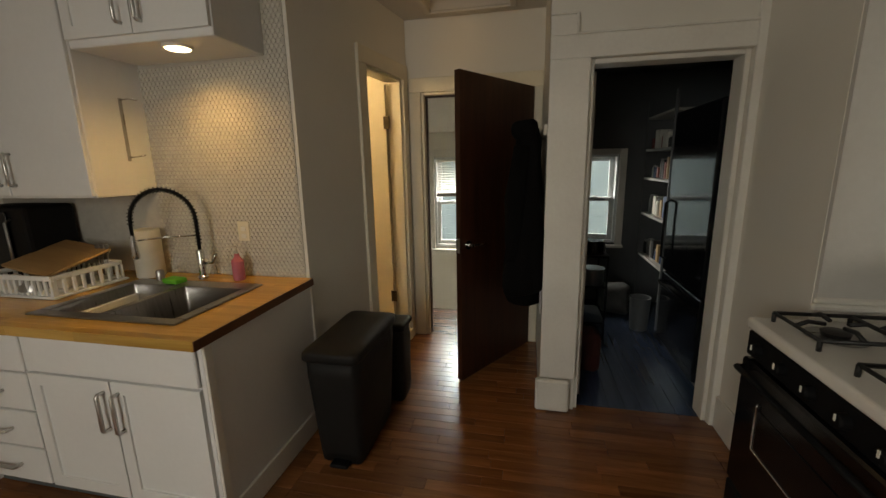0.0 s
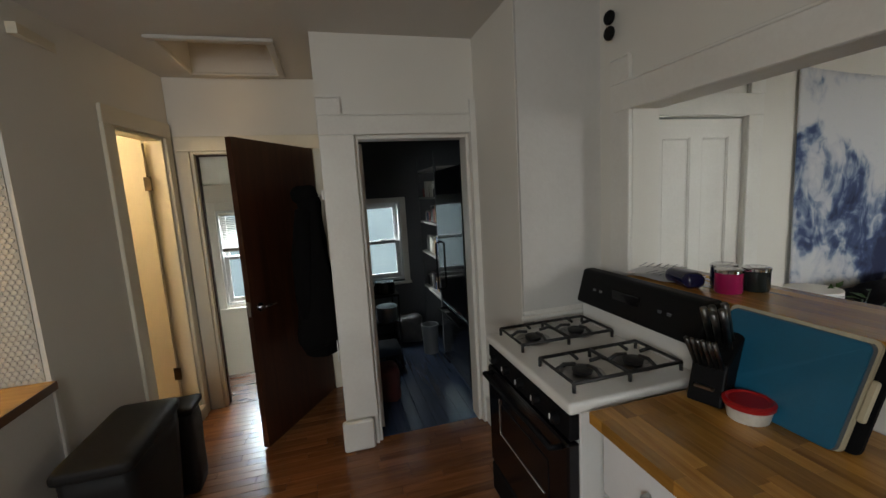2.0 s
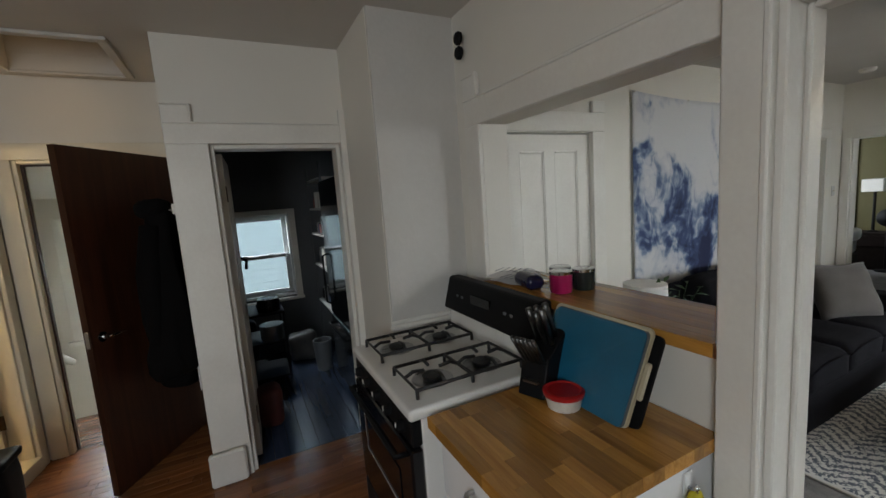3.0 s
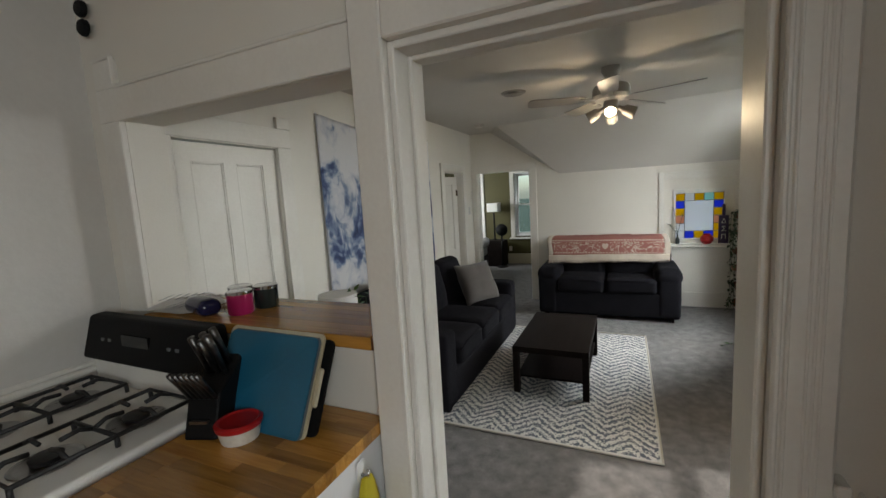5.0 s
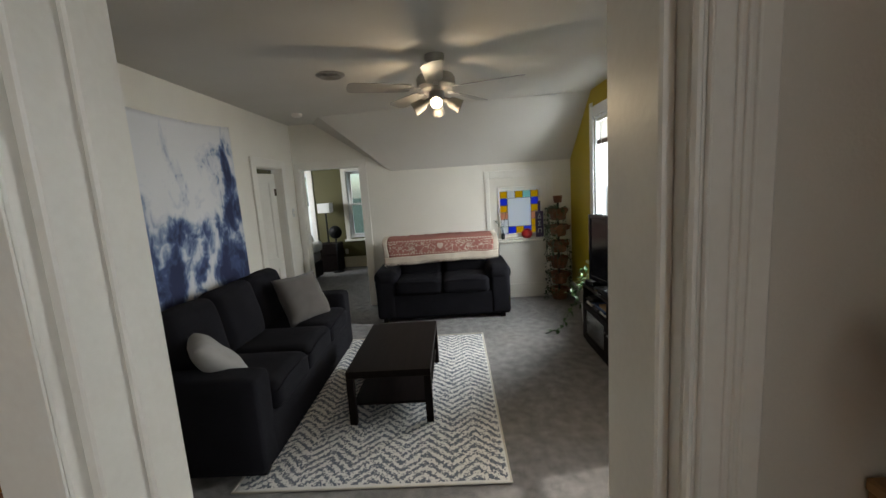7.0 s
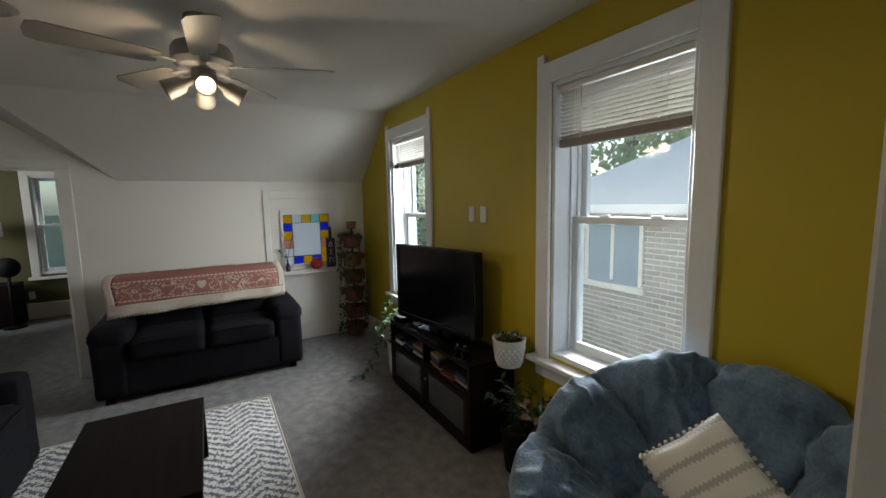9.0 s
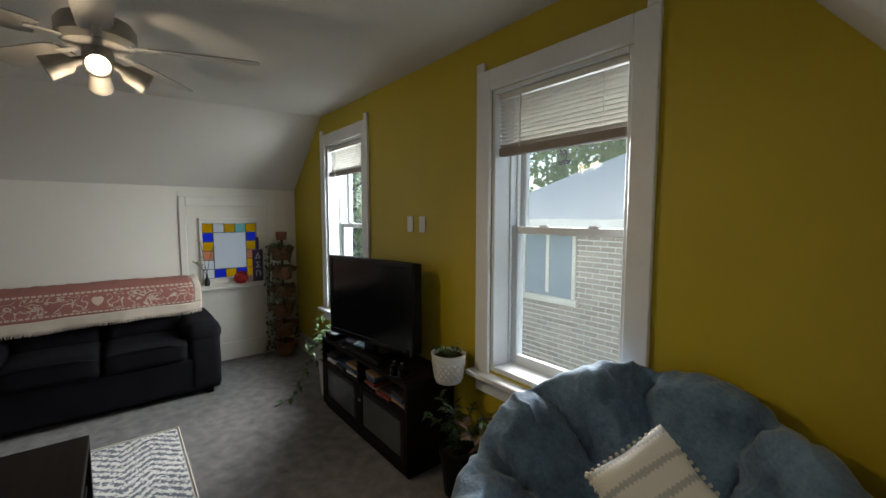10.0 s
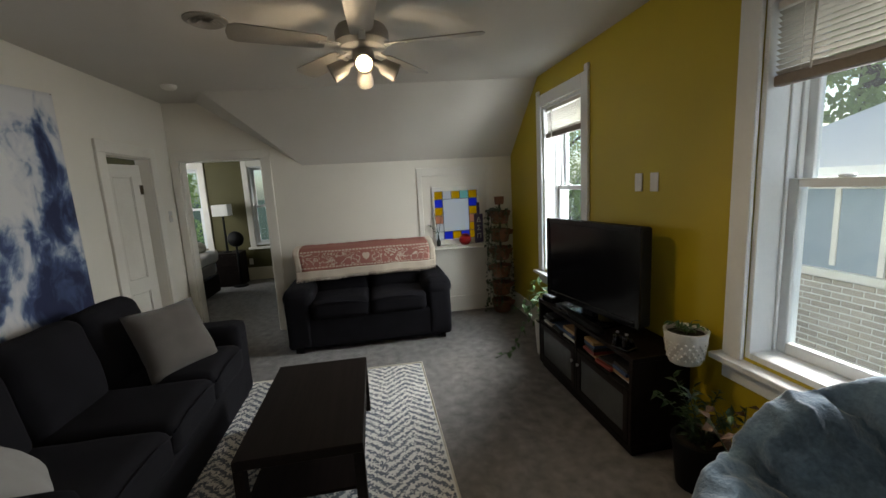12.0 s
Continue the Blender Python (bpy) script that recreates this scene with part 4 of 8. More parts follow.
box("window_sill", (-0.13, -0.42, -0.055), (-0.03, 0.42, -0.03), TRIM, sg, 0.008)
boxes("glazing_rail", [((-0.03, -0.27, 0), (0.03, 0.27, 0.06)), ((-0.03, -0.27, 0.655), (0.03, 0.27, 0.68))], TRIM, sg)
rows = ["ycyay", "b...b", "y...y", "r...r", "c...y", "cbyby"]
key = {"y": "yellow", "b": "blue", "a": "aqua", "c": "clear", "r": "rose"}
gz0, gz1 = 0.06, 0.655
cw, ch = 0.54 / 5, (gz1 - gz0) / 6
lead = bmesh.new()
for j, row in enumerate(rows):
    for i, k in enumerate(row):
        if k == ".":
            continue
        y1, z1 = 0.27 - i * cw, gz1 - j * ch
        g = box("pane", (0.0, y1 - cw + 0.004, z1 - ch + 0.004), (0.006, y1 - 0.004, z1 - 0.004), STAIN[key[k]], sg, 0.001)
        g.visible_shadow = False
g = box("pane", (0.0, -0.27 + cw + 0.004, gz0 + ch + 0.004), (0.006, 0.27 - cw - 0.004, gz1 - ch - 0.004), STAIN["clear"], sg, 0.001)
g.visible_shadow = False
for i in range(6):
    y = 0.27 - i * cw
    for z0, z1 in ((gz0, gz0 + ch), (gz1 - ch, gz1)):
        bm_box(lead, (-0.003, y - 0.0028, z0), (0.009, y + 0.0028, z1))
for j in range(7):
    z = gz1 - j * ch
    for y0, y1 in ((0.27 - cw, 0.27), (-0.27, -0.27 + cw)):
        bm_box(lead, (-0.0028, y0, z - 0.0028), (0.0088, y1, z + 0.0028))
for y in (0.27 - cw, -0.27 + cw):
    bm_box(lead, (-0.0032, y - 0.0028, gz0 + ch), (0.0092, y + 0.0028, gz1 - ch))
for z in (gz0 + ch, gz1 - ch):
    bm_box(lead, (-0.0034, -0.27 + cw, z - 0.0028), (0.0094, 0.27 - cw, z + 0.0028))
part("leading", lead, KNIFE, sg)


# ---- doors ----
def panel_door(name, width, height, panels, material, label, thick=0.035):
    """A framed door in local x (hinge at 0), panels (x0, x1, z0, z1) sunk in both faces."""
    d = thing(name, 0, 0, 0, label, "door", kind="structure")
    xs = sorted({0, width, *[v for p in panels for v in p[:2]]})
    zs = sorted({0, height, *[v for p in panels for v in p[2:]]})
    def height(v, z):
        return thick / 2 - (0.012 if any(p[0] < v < p[1] and p[2] < z < p[3] for p in panels) else 0)
    bm = bm_relief(xs, zs, height, 0.0, lambda v, h, z: (v, -h, z))
    bm_b = bm_relief(xs, zs, height, 0.0, lambda v, h, z: (v, h, z))
    other = bpy.data.meshes.new("leaf_back")
    bm_b.to_mesh(other)
    bm_b.free()
    bm.from_mesh(other)
    bpy.data.meshes.remove(other)
    bmesh.ops.remove_doubles(bm, verts=bm.verts[:], dist=1e-5)
    part("leaf", bm, material, d)
    for p in panels:
        bm = bmesh.new()
        for s in (-1, 1):
            y0, y1 = s * (thick / 2 - 0.012), s * (thick / 2 - 0.002)
            for lo, hi in (((p[0], y0, p[2]), (p[0] + 0.014, y1, p[3])), ((p[1] - 0.014, y0, p[2]), (p[1], y1, p[3])), ((p[0] + 0.014, y0, p[2]), (p[1] - 0.014, y1, p[2] + 0.014)), ((p[0] + 0.014, y0, p[3] - 0.014), (p[1] - 0.014, y1, p[3]))):
                bm_box(bm, lo, hi, 0.004)
        part("panel_moulding", bm, material, d)
    return d


d = panel_door("door_white", 0.73, 2.03, [(0.11, 0.32, 0.92, 1.92), (0.41, 0.62, 0.92, 1.92), (0.11, 0.32, 0.2, 0.78), (0.41, 0.62, 0.2, 0.78)], TRIM, "white four-panel door, closed")
d.matrix_world = pose(3.065, YT + 0.035, 0.005)
lathe("doorknob", [(0.0, 0), (0.012, 0), (0.012, 0.03), (0.028, 0.045), (0.028, 0.06), (0.0, 0.068)], CHROME, d, (0.06, -0.018, 0.95), 16, "", Matrix.Rotation(radians(90), 4, "X"))
d = panel_door("door_far", 0.66, 1.93, [(0.10, 0.30, 0.85, 1.82), (0.37, 0.57, 0.85, 1.82), (0.10, 0.30, 0.2, 0.72), (0.37, 0.57, 0.2, 0.72)], TRIM, "dull white panelled door standing slightly ajar")
d.matrix_world = pose(7.35, YT + 0.10, 0.01, 0, 0, 163)
for z in (0.3, 1.65):
    box("hinge", (-0.01, 0.017, z), (0.03, 0.022, z + 0.09), BRASS, d, 0.002)
d = panel_door("door_pantry", 0.74, 2.02, [(0.11, 0.33, 0.92, 1.9), (0.42, 0.63, 0.92, 1.9), (0.11, 0.33, 0.2, 0.78), (0.42, 0.63, 0.2, 0.78)], TRIM, "white panelled pantry door, wide open")
d.matrix_world = pose(1.44, 1.55, 0.01, 0, 0, 88)
for z in (0.25, 1.72):
    box("hinge", (-0.045, -0.022, z), (0.012, -0.0175, z + 0.10), BRASS, d, 0.002)
d = panel_door("door_narrow", 0.52, 2.06, [], CREAM, "cream flush door folded back into the closet")
d.matrix_world = LW @ pose(-0.12, 1.235, 0.10, 0, 0, 187)
for z in (0.25, 1.72):
    box("hinge", (-0.03, 0.0178, z), (0.02, 0.0225, z + 0.10), BRASS, d, 0.002)
bd = panel_door("door_back", 0.87, 2.09, [], DARKDOOR, "dark stained flush door standing half open", 0.042)
a0 = math.degrees(math.atan2(1.585 - 2.335, 0.64 - 1.10))
bd.matrix_world = pose(1.10, 2.335, 0.012, 0, 0, a0)
for s in (-1, 1):
    lathe("rosette", [(0.0, 0), (0.03, 0), (0.03, 0.008), (0.012, 0.012), (0.012, 0.05), (0, 0.052)], CHROME, bd, (0.80, s * 0.021, 0.98), 18, "", Matrix.Rotation(radians(-90 * s), 4, "X"))
    tube("lever", [(0.80, s * 0.066, 0.98), (0.76, s * 0.068, 0.98), (0.69, s * 0.066, 0.976)], 0.009, CHROME, bd, 8)
for z in (0.2, 1.0, 1.78):
    box("hinge", (-0.012, -0.026, z), (0.02, -0.0215, z + 0.10), CHROME, bd, 0.002)
box("latch_plate", (0.866, -0.012, 0.93), (0.872, 0.012, 1.03), CHROME, bd, 0.001)


# ---- outside ----
GRASS = shade("lawn_grass", (0.06, 0.085, 0.04), (0.035, 0.05, 0.024), 0.95, scale=0.8, fine=30, bump=0.5)
ROOFW = shade("pale_metal_roof", (0.78, 0.77, 0.74), (0.71, 0.70, 0.67), 0.6, scale=0.7, fine=20, bump=0.05)
BRICKM = wood("buff_brick", (0.44, 0.395, 0.34), (0.32, 0.285, 0.245), 0.85, 0, 8, 0.0, 0.14, 0.3)
MORTAR = shade("pale_mortar", (0.78, 0.77, 0.74), (0.70, 0.69, 0.66), 0.9, scale=12, fine=90, bump=0.3)
SIDING = shade("blue_grey_siding", (0.46, 0.52, 0.54), (0.40, 0.46, 0.48), 0.7, scale=3, bump=0.1)
BARK = shade("tree_bark", (0.10, 0.075, 0.05), (0.05, 0.038, 0.026), 0.95, scale=10, fine=60, bump=0.8)
# the pane itself is coloured pale blue-grey
DARKG = shade("pale_blue_grey_pane", (0.30, 0.36, 0.41), (0.24, 0.30, 0.35), 0.08, bump=0.0)
TREELEAF = shade("tree_leaf", (0.12, 0.20, 0.06), (0.07, 0.12, 0.03), 0.6, scale=1.0, fine=12, bump=0.0)
tn = TREELEAF.node_tree
thin, both = tn.nodes.new("ShaderNodeBsdfTranslucent"), tn.nodes.new("ShaderNodeMixShader")
thin.inputs[0].default_value, both.inputs[0].default_value = (0.48, 0.60, 0.25, 1), 0.65
tn.links.new(tn.nodes["Principled BSDF"].outputs[0], both.inputs[1]), tn.links.new(thin.outputs[0], both.inputs[2])
tn.links.new(both.outputs[0], tn.nodes["Material Output"].inputs[0])
GZ = -3.0
bm = bmesh.new()
bmesh.ops.create_grid(bm, x_segments=8, y_segments=8, size=400, matrix=Matrix.Translation((0, 0, GZ)))
tagged(part("ground", bm, GRASS), "mown grass round the houses", "ground", kind="structure")

hs = thing("neighbour_house", 4.0, -6.6, GZ, "buff brick house with a pale roof next door", "house")
box("wall", (-4.6, -6.0, 0), (4.0, 0.0, 4.55), MORTAR, hs, 0)
bm = bmesh.new()
# hipped pale roof
v = [bm.verts.new(p) for p in ((-4.9, 0.35, 4.55), (4.3, 0.35, 4.55), (4.3, -6.3, 4.55), (-4.9, -6.3, 4.55), (-1.8, -2.9, 6.55), (0.6, -2.9, 6.55), (-4.9, 0.35, 4.43), (4.3, 0.35, 4.43), (4.3, -6.3, 4.43), (-4.9, -6.3, 4.43))]
for f in ((0, 1, 5, 4), (1, 2, 5), (2, 3, 4, 5), (3, 0, 4), (6, 7, 1, 0), (7, 8, 2, 1), (8, 9, 3, 2), (9, 6, 0, 3), (9, 8, 7, 6)):
    bm.faces.new([v[i] for i in f])
part("roof", bm, ROOFW, hs)
for x in (-2.2, 0.5, 2.73):
    wd = thing("window", x, 0.0, 3.36, "", "")
    wd.parent = hs
    boxes("frame", [((-0.5, 0, 0), (-0.44, 0.04, 1.0)), ((0.44, 0, 0), (0.5, 0.04, 1.0)), ((-0.44, 0, 0.94), (0.44, 0.04, 1.0)), ((-0.03, 0, 0.05), (0.03, 0.035, 0.94))], TRIM, wd)
    box("sill", (-0.56, 0, -0.09), (0.56, 0.09, 0.0), TRIM, wd)
    box("pane", (-0.44, 0.016, 0), (0.44, 0.020, 0.94), DARKG, wd, 0)


def far_house(x, y, w, d, h, label, rz=0):
    """A sided house with lapped boards, a gable roof and windows."""
    f = thing("far_house", x, y, GZ, label, "house", rz)
    box("wall", (-w, -d, 0), (w, d, h), SIDING, f, 0)
    bm = bmesh.new()
    k = 0
    while k * 0.16 < h - 0.1:
        for s in (-1, 1):
            bm_box(bm, (-w - 0.012, s * (d + 0.012), k * 0.16), (w + 0.012, s * d, k * 0.16 + 0.15))
            bm_box(bm, (s * (w + 0.012), -d, k * 0.16), (s * w, d, k * 0.16 + 0.15))
        k += 1
    bd = part("lap_siding", bm, SIDING, f)
    bd["kind"] = "stuff"
    bm = bmesh.new()
    v = [bm.verts.new(p) for p in ((-w - 0.3, -d - 0.3, h), (w + 0.3, -d - 0.3, h), (w + 0.3, d + 0.3, h), (-w - 0.3, d + 0.3, h), (-w - 0.3, 0, h + d * 0.7), (w + 0.3, 0, h + d * 0.7))]
    for q in ((0, 1, 5, 4), (2, 3, 4, 5), (0, 4, 3), (1, 2, 5), (0, 3, 2, 1)):
        bm.faces.new([v[i] for i in q])
    part("roof", bm, ROOFW, f)
    return f


# assumed houses, added so these windows look out on something pale
far_house(1.0, 13.0, 6.0, 3.5, 6.5, "assumed blue-grey house, a pale backdrop for the pantry window")
far_house(38.0, -5.0, 3.5, 7.5, 4.6, "assumed blue-grey house, a pale backdrop for the coloured window")


def tree(x, y, height, spread, label, seed):
    rng = random.Random(seed)
    t = thing("tree", x, y, GZ, label, "tree", group="trees behind the houses")
    bm = bmesh.new()
    bm_tube(bm, [(0, 0, -0.1), (0.05, 0.04, height * 0.3), (-0.05, 0.1, height * 0.6), (0, 0, height * 0.9)], [0.24, 0.18, 0.11, 0.03], 9)
    tips = []
    for i in range(18):
        a, z = rng.uniform(0, 6.28), height * rng.uniform(0.22, 0.8)
        r = spread * rng.uniform(0.5, 0.9)
        e = Vector((r * math.cos(a), r * math.sin(a), z + r * 0.5))
        bm_tube(bm, [(0, 0, z), e * 0.5 + Vector((0, 0, z * 0.55)), e], [0.07, 0.045, 0.015], 6)
        tips.append(e)
    part("trunk", bm, BARK, t, "", True)
    verts, faces = [], []
    for e in tips + [Vector((0, 0, height * 0.92))]:
        for k in range(14):
            c = e + Vector([rng.gauss(0, spread * 0.26) for _ in range(3)])
            for q in range(52):
                p = c + Vector([rng.gauss(0, spread * 0.11) for _ in range(3)])
                d = Vector([rng.uniform(-1, 1) for _ in range(3)]).normalized() * 0.10
                s = d.orthogonal().normalized() * 0.05
                i = len(verts)
                verts += [p - d, p + s, p + d, p - s]
                faces.append((i, i + 1, i + 2, i + 3))
    me = bpy.data.meshes.new("crown")
    me.from_pydata(verts, [], faces)
    me.materials.append(TREELEAF)
    c = new("crown", me)
    c.parent = t


tree(1.5, -15.5, 11, 3.4, "broad green tree behind the brick house", 1)
# height and place set to keep the sun off the far window
tree(9.3, -10.6, 13.0, 2.9, "leafy green tree beside the brick house, made tall to block sun", 2)
tree(23.0, -11.5, 9.5, 3.4, "bushy green tree across the yard", 5)
tree(9.5, -14.5, 11, 3.2, "tall green tree in the next garden", 3)
tree(19.0, 7.6, 8.5, 2.3, "green tree outside the bedroom", 4)


# ---- small builders ----
def bar_handle(parent, p, q, out, material=None):
    """A squared bow handle from p to q standing off by the vector out."""
    p, q, out = Vector(p), Vector(q), Vector(out)
    pts = [p, p + out, q + out, q]
    return tube("handle", [pts[0], pts[0] + out * 0.85, pts[1] + (q - p) * 0.04, pts[2] - (q - p) * 0.04, pts[3] + out * 0.85, pts[3]], 0.0085, material or NICKEL, parent, 6, False, "brushed steel bow handle")


def shaker(name, lo, hi, parent, axis, out, material=None):
    """A framed cabinet front in the plane across axis ('x' or 'y'), proud towards out (+1 or -1)."""
    k = 0 if axis == "x" else 1
    u = 1 - k
    f, a, b, c, e = 0.055, lo[u], hi[u], lo[2], hi[2]

    def place(v, h, z):
        p = [0, 0, z]
        p[k], p[u] = lo[k] + out * h, v
        return p

    def height(v, z):
        return 0.010 if a + f < v < b - f and c + f < z < e - f else 0.019
    bm = bm_relief([a, a + f, b - f, b], [c, c + f, e - f, e], height, 0.0, place)
    return part(name, bm, material or CABINET, parent)


def staves(name, parent, x0, x1, y0, y1, z0, z1, along, width, length, material):
    """Glued staves of a block top, each its own piece."""
    rng = random.Random(7)
    a0, a1, b0, b1 = (x0, x1, y0, y1) if along == "x" else (y0, y1, x0, x1)
    n = max(1, round((b1 - b0) / width))
    w = (b1 - b0) / n
    for i in range(n):
        a = a0
        while a < a1 - 1e-4:
            e = min(a1, a + length * rng.uniform(0.6, 1.4)) if a > a0 else min(a1, a0 + length * rng.uniform(0.3, 1.2))
            if a1 - e < 0.06:
                e = a1
            p, q = ((a, b0 + i * w), (e, b0 + (i + 1) * w)) if along == "x" else ((b0 + i * w, a), (b0 + (i + 1) * w, e))
            box(name, (*p, z0), (*q, z1), material, parent, 0.0007)
            a = e


def foliage(name, parent, stems, material, length, width, seed, droop=0.3, stem_mat=None):
    """Leaves in pairs along stems (lists of points)."""
    rng = random.Random(seed)
    bm, sb = bmesh.new(), bmesh.new()
    for pts, count in stems:
        pts = [Vector(p) for p in pts]
        bm_tube(sb, pts, 0.0025, 5)
        for i in range(count):
            f = (i + 1) / count * (len(pts) - 1)
            j = min(int(f), len(pts) - 2)
            p = pts[j].lerp(pts[j + 1], f - j)
            d = (pts[j + 1] - pts[j]).normalized()
            side = d.orthogonal().normalized()
            side.rotate(Matrix.Rotation(rng.uniform(0, 6.28), 3, d))
            way = d * 0.5 + side + Vector((0, 0, rng.uniform(-droop, 0.3)))
            leaf_bm(bm, p, way, Vector((rng.uniform(-0.4, 0.4), rng.uniform(-0.4, 0.4), 1)), length * rng.uniform(0.7, 1.2), width * rng.uniform(0.8, 1.2))
    part("stems", sb, stem_mat or LEAFD, parent, "", True)
    return part(name, bm, material, parent)


# ---- kitchen: sink side ----
def sink_side():
    c = thing("sink_base_cabinet", -0.56, 0.58, 0, "white shaker sink cabinet with two doors", "cabinet")
    boxes("body", [((-0.46, -0.39, 0.10), (0.425, 0.41, 0.70)), ((-0.46, -0.39, 0.70), (-0.44, 0.41, 0.865)), ((0.405, -0.39, 0.70), (0.425, 0.41, 0.865)), ((-0.44, -0.39, 0.70), (0.405, -0.37, 0.865))], CABINET, c)
    box("toe_kick", (-0.46, -0.33, 0), (0.425, 0.40, 0.10), SLATE, c)
    box("false_front", (-0.455, -0.41, 0.69), (0.42, -0.39, 0.855), CABINET, c)
    for a, b, h in ((-0.455, -0.022, -0.055), (-0.014, 0.42, 0.02)):
        dr = shaker("door", (a, -0.39, 0.115), (b, -0.39, 0.68), c, "y", -1)
        bar_handle(dr, (h, -0.409, 0.46), (h, -0.409, 0.63), (0, -0.032, 0))
    e = thing("end_panel", -0.11, 0.58, 0, "white painted counter end panel with a baseboard", "panel", kind="structure")
    box("panel", (-0.02, -0.40, 0.0), (0.0, 0.415, 0.865), CABINET, e, 0.003)
    box("baseboard", (0.0, -0.40, 0.0), (0.014, 0.415, 0.13), TRIM, e, 0.006)
    boxes("corner_batten", [((0.0, 0.39, 0.13), (0.012, 0.415, 0.865)), ((0.0, -0.40, 0.13), (0.012, -0.36, 0.865))], TRIM, e)
    d = thing("drawer_cabinet", -1.26, 0.58, 0, "white base cabinet with four drawers", "cabinet")
    box("body", (-0.235, -0.39, 0.10), (0.235, 0.41, 0.865), CABINET, d)
    box("toe_kick", (-0.235, -0.33, 0), (0.235, 0.40, 0.10), SLATE, d)
    for z0, z1 in ((0.115, 0.29), (0.30, 0.48), (0.49, 0.67), (0.68, 0.855)):
        dr = box("drawer", (-0.23, -0.41, z0), (0.23, -0.39, z1), CABINET, d)
        bar_handle(dr, (-0.075, -0.41, (z0 + z1) / 2), (0.075, -0.41, (z0 + z1) / 2), (0, -0.032, 0))
    d2 = thing("base_cabinet", -1.94, 0.58, 0, "plain white base cabinet under the worktop", "cabinet")
    box("body", (-0.44, -0.39, 0.0), (0.435, 0.41, 0.865), CABINET, d2)
    # worktop round the sink cut-out
    w = thing("sink_worktop", -1.2, 0.57, 0.868, "honey butcher-block worktop with a dark end", "worktop")
    X0, X1, Y0, Y1 = -1.16, 1.10, -0.435, 0.425
    sx0, sx1, sy0, sy1 = 0.17, 0.87, -0.27, 0.21
    staves("stave", w, X0, X1, Y0, sy0, 0, 0.042, "x", 0.042, 0.55, BLOCKX)
    staves("stave", w, X0, X1, sy1, Y1, 0, 0.042, "x", 0.042, 0.55, BLOCKX)
    staves("stave", w, X0, sx0, sy0, sy1, 0, 0.042, "x", 0.042, 0.55, BLOCKX)
    staves("stave", w, sx1, X1, sy0, sy1, 0, 0.042, "x", 0.042, 0.55, BLOCKX)
    box("end_grain", (X1, Y0, 0.001), (X1 + 0.004, Y1, 0.041), BLOCKD, w, 0.0)
    # sink
    s = thing("double_sink", -0.68, 0.54, 0.911, "stainless steel double-bowl sink set in the worktop", "sink")
    rim = [((-0.40, -0.29, 0), (0.385, -0.235, 0.008)), ((-0.40, 0.18, 0), (0.385, 0.28, 0.008)), ((-0.40, -0.235, 0), (-0.345, 0.18, 0.008)), ((0.335, -0.235, 0), (0.385, 0.18, 0.008)), ((-0.055, -0.235, 0), (-0.015, 0.18, 0.008))]
    boxes("rim", rim, STEEL, s, 0.004)
    for a, b in ((-0.345, -0.055), (-0.015, 0.335)):
        bm = bmesh.new()
        top = [(a, -0.235), (b, -0.235), (b, 0.18), (a, 0.18)]
        ins = [(a + 0.02, -0.21), (b - 0.02, -0.21), (b - 0.02, 0.16), (a + 0.02, 0.16)]
        vs = [[bm.verts.new((x, y, z)) for x, y in ring] for ring, z in ((top, 0.004), (top, -0.01), (ins, -0.15), (ins, -0.152))]
        for p, q in zip(vs, vs[1:]):
            for k in range(4):
                bm.faces.new((p[k], p[(k + 1) % 4], q[(k + 1) % 4], q[k]))
        bm.faces.new(vs[-1])
        bmesh.ops.bevel(bm, geom=[e for e in bm.edges if all(v.co.z < -0.005 for v in e.verts)], offset=0.018, segments=3, affect="EDGES", profile=0.5)
        bowl = part("bowl", bm, STEEL, s, "", True)
        crease(bowl)
        lathe("drain", [(0, 0), (0.042, 0), (0.042, 0.004), (0.03, 0.003), (0, 0.001)], CHROME, bowl, ((a + b) / 2, -0.02, -0.151), 18)
    f = thing("spring_faucet", -0.71, 0.87, 0.919, "chrome pull-down kitchen tap with a black spring", "faucet")
    lathe("body", [(0, 0), (0.028, 0), (0.028, 0.012), (0.02, 0.02), (0.019, 0.16), (0.014, 0.17), (0, 0.17)], CHROME, f, (0, 0, 0), 18)
    tube("lever", [(0.018, 0, 0.09), (0.05, 0, 0.092), (0.085, -0.01, 0.10), (0.12, -0.02, 0.15)], 0.008, CHROME, f, 8)
    dx, dy = -0.27, -0.15
    arch = [(0, 0, 0.15), (0, 0, 0.34)] + [(dx / 2 * (1 - math.cos(t)), dy / 2 * (1 - math.cos(t)), 0.34 + 0.17 * math.sin(t)) for t in (math.pi * k / 14 for k in range(1, 14))] + [(dx, dy, 0.33), (dx, dy, 0.26)]
    tube("hose", arch, 0.009, BLACK, f, 8)
    coil, turns = [], 36
    cur = [Vector(p) for p in arch]
    seg = [0.0]
    for p, q in zip(cur, cur[1:]):
        seg.append(seg[-1] + (q - p).length)
    for k in range(turns * 8 + 1):
        s0 = seg[-1] * (0.06 + 0.86 * k / (turns * 8))
        j = max(i for i in range(len(seg) - 1) if seg[i] <= s0)
        t = (s0 - seg[j]) / (seg[j + 1] - seg[j])
        p, d = cur[j].lerp(cur[j + 1], t), (cur[j + 1] - cur[j]).normalized()
        side = d.cross(Vector((dy, -dx, 0)).normalized()).normalized()
        up = d.cross(side)
        a = 2 * math.pi * k / 8
        coil.append(p + 0.0145 * (math.cos(a) * side + math.sin(a) * up))
    tube("spring", coil, 0.0028, BLACK, f, 4)
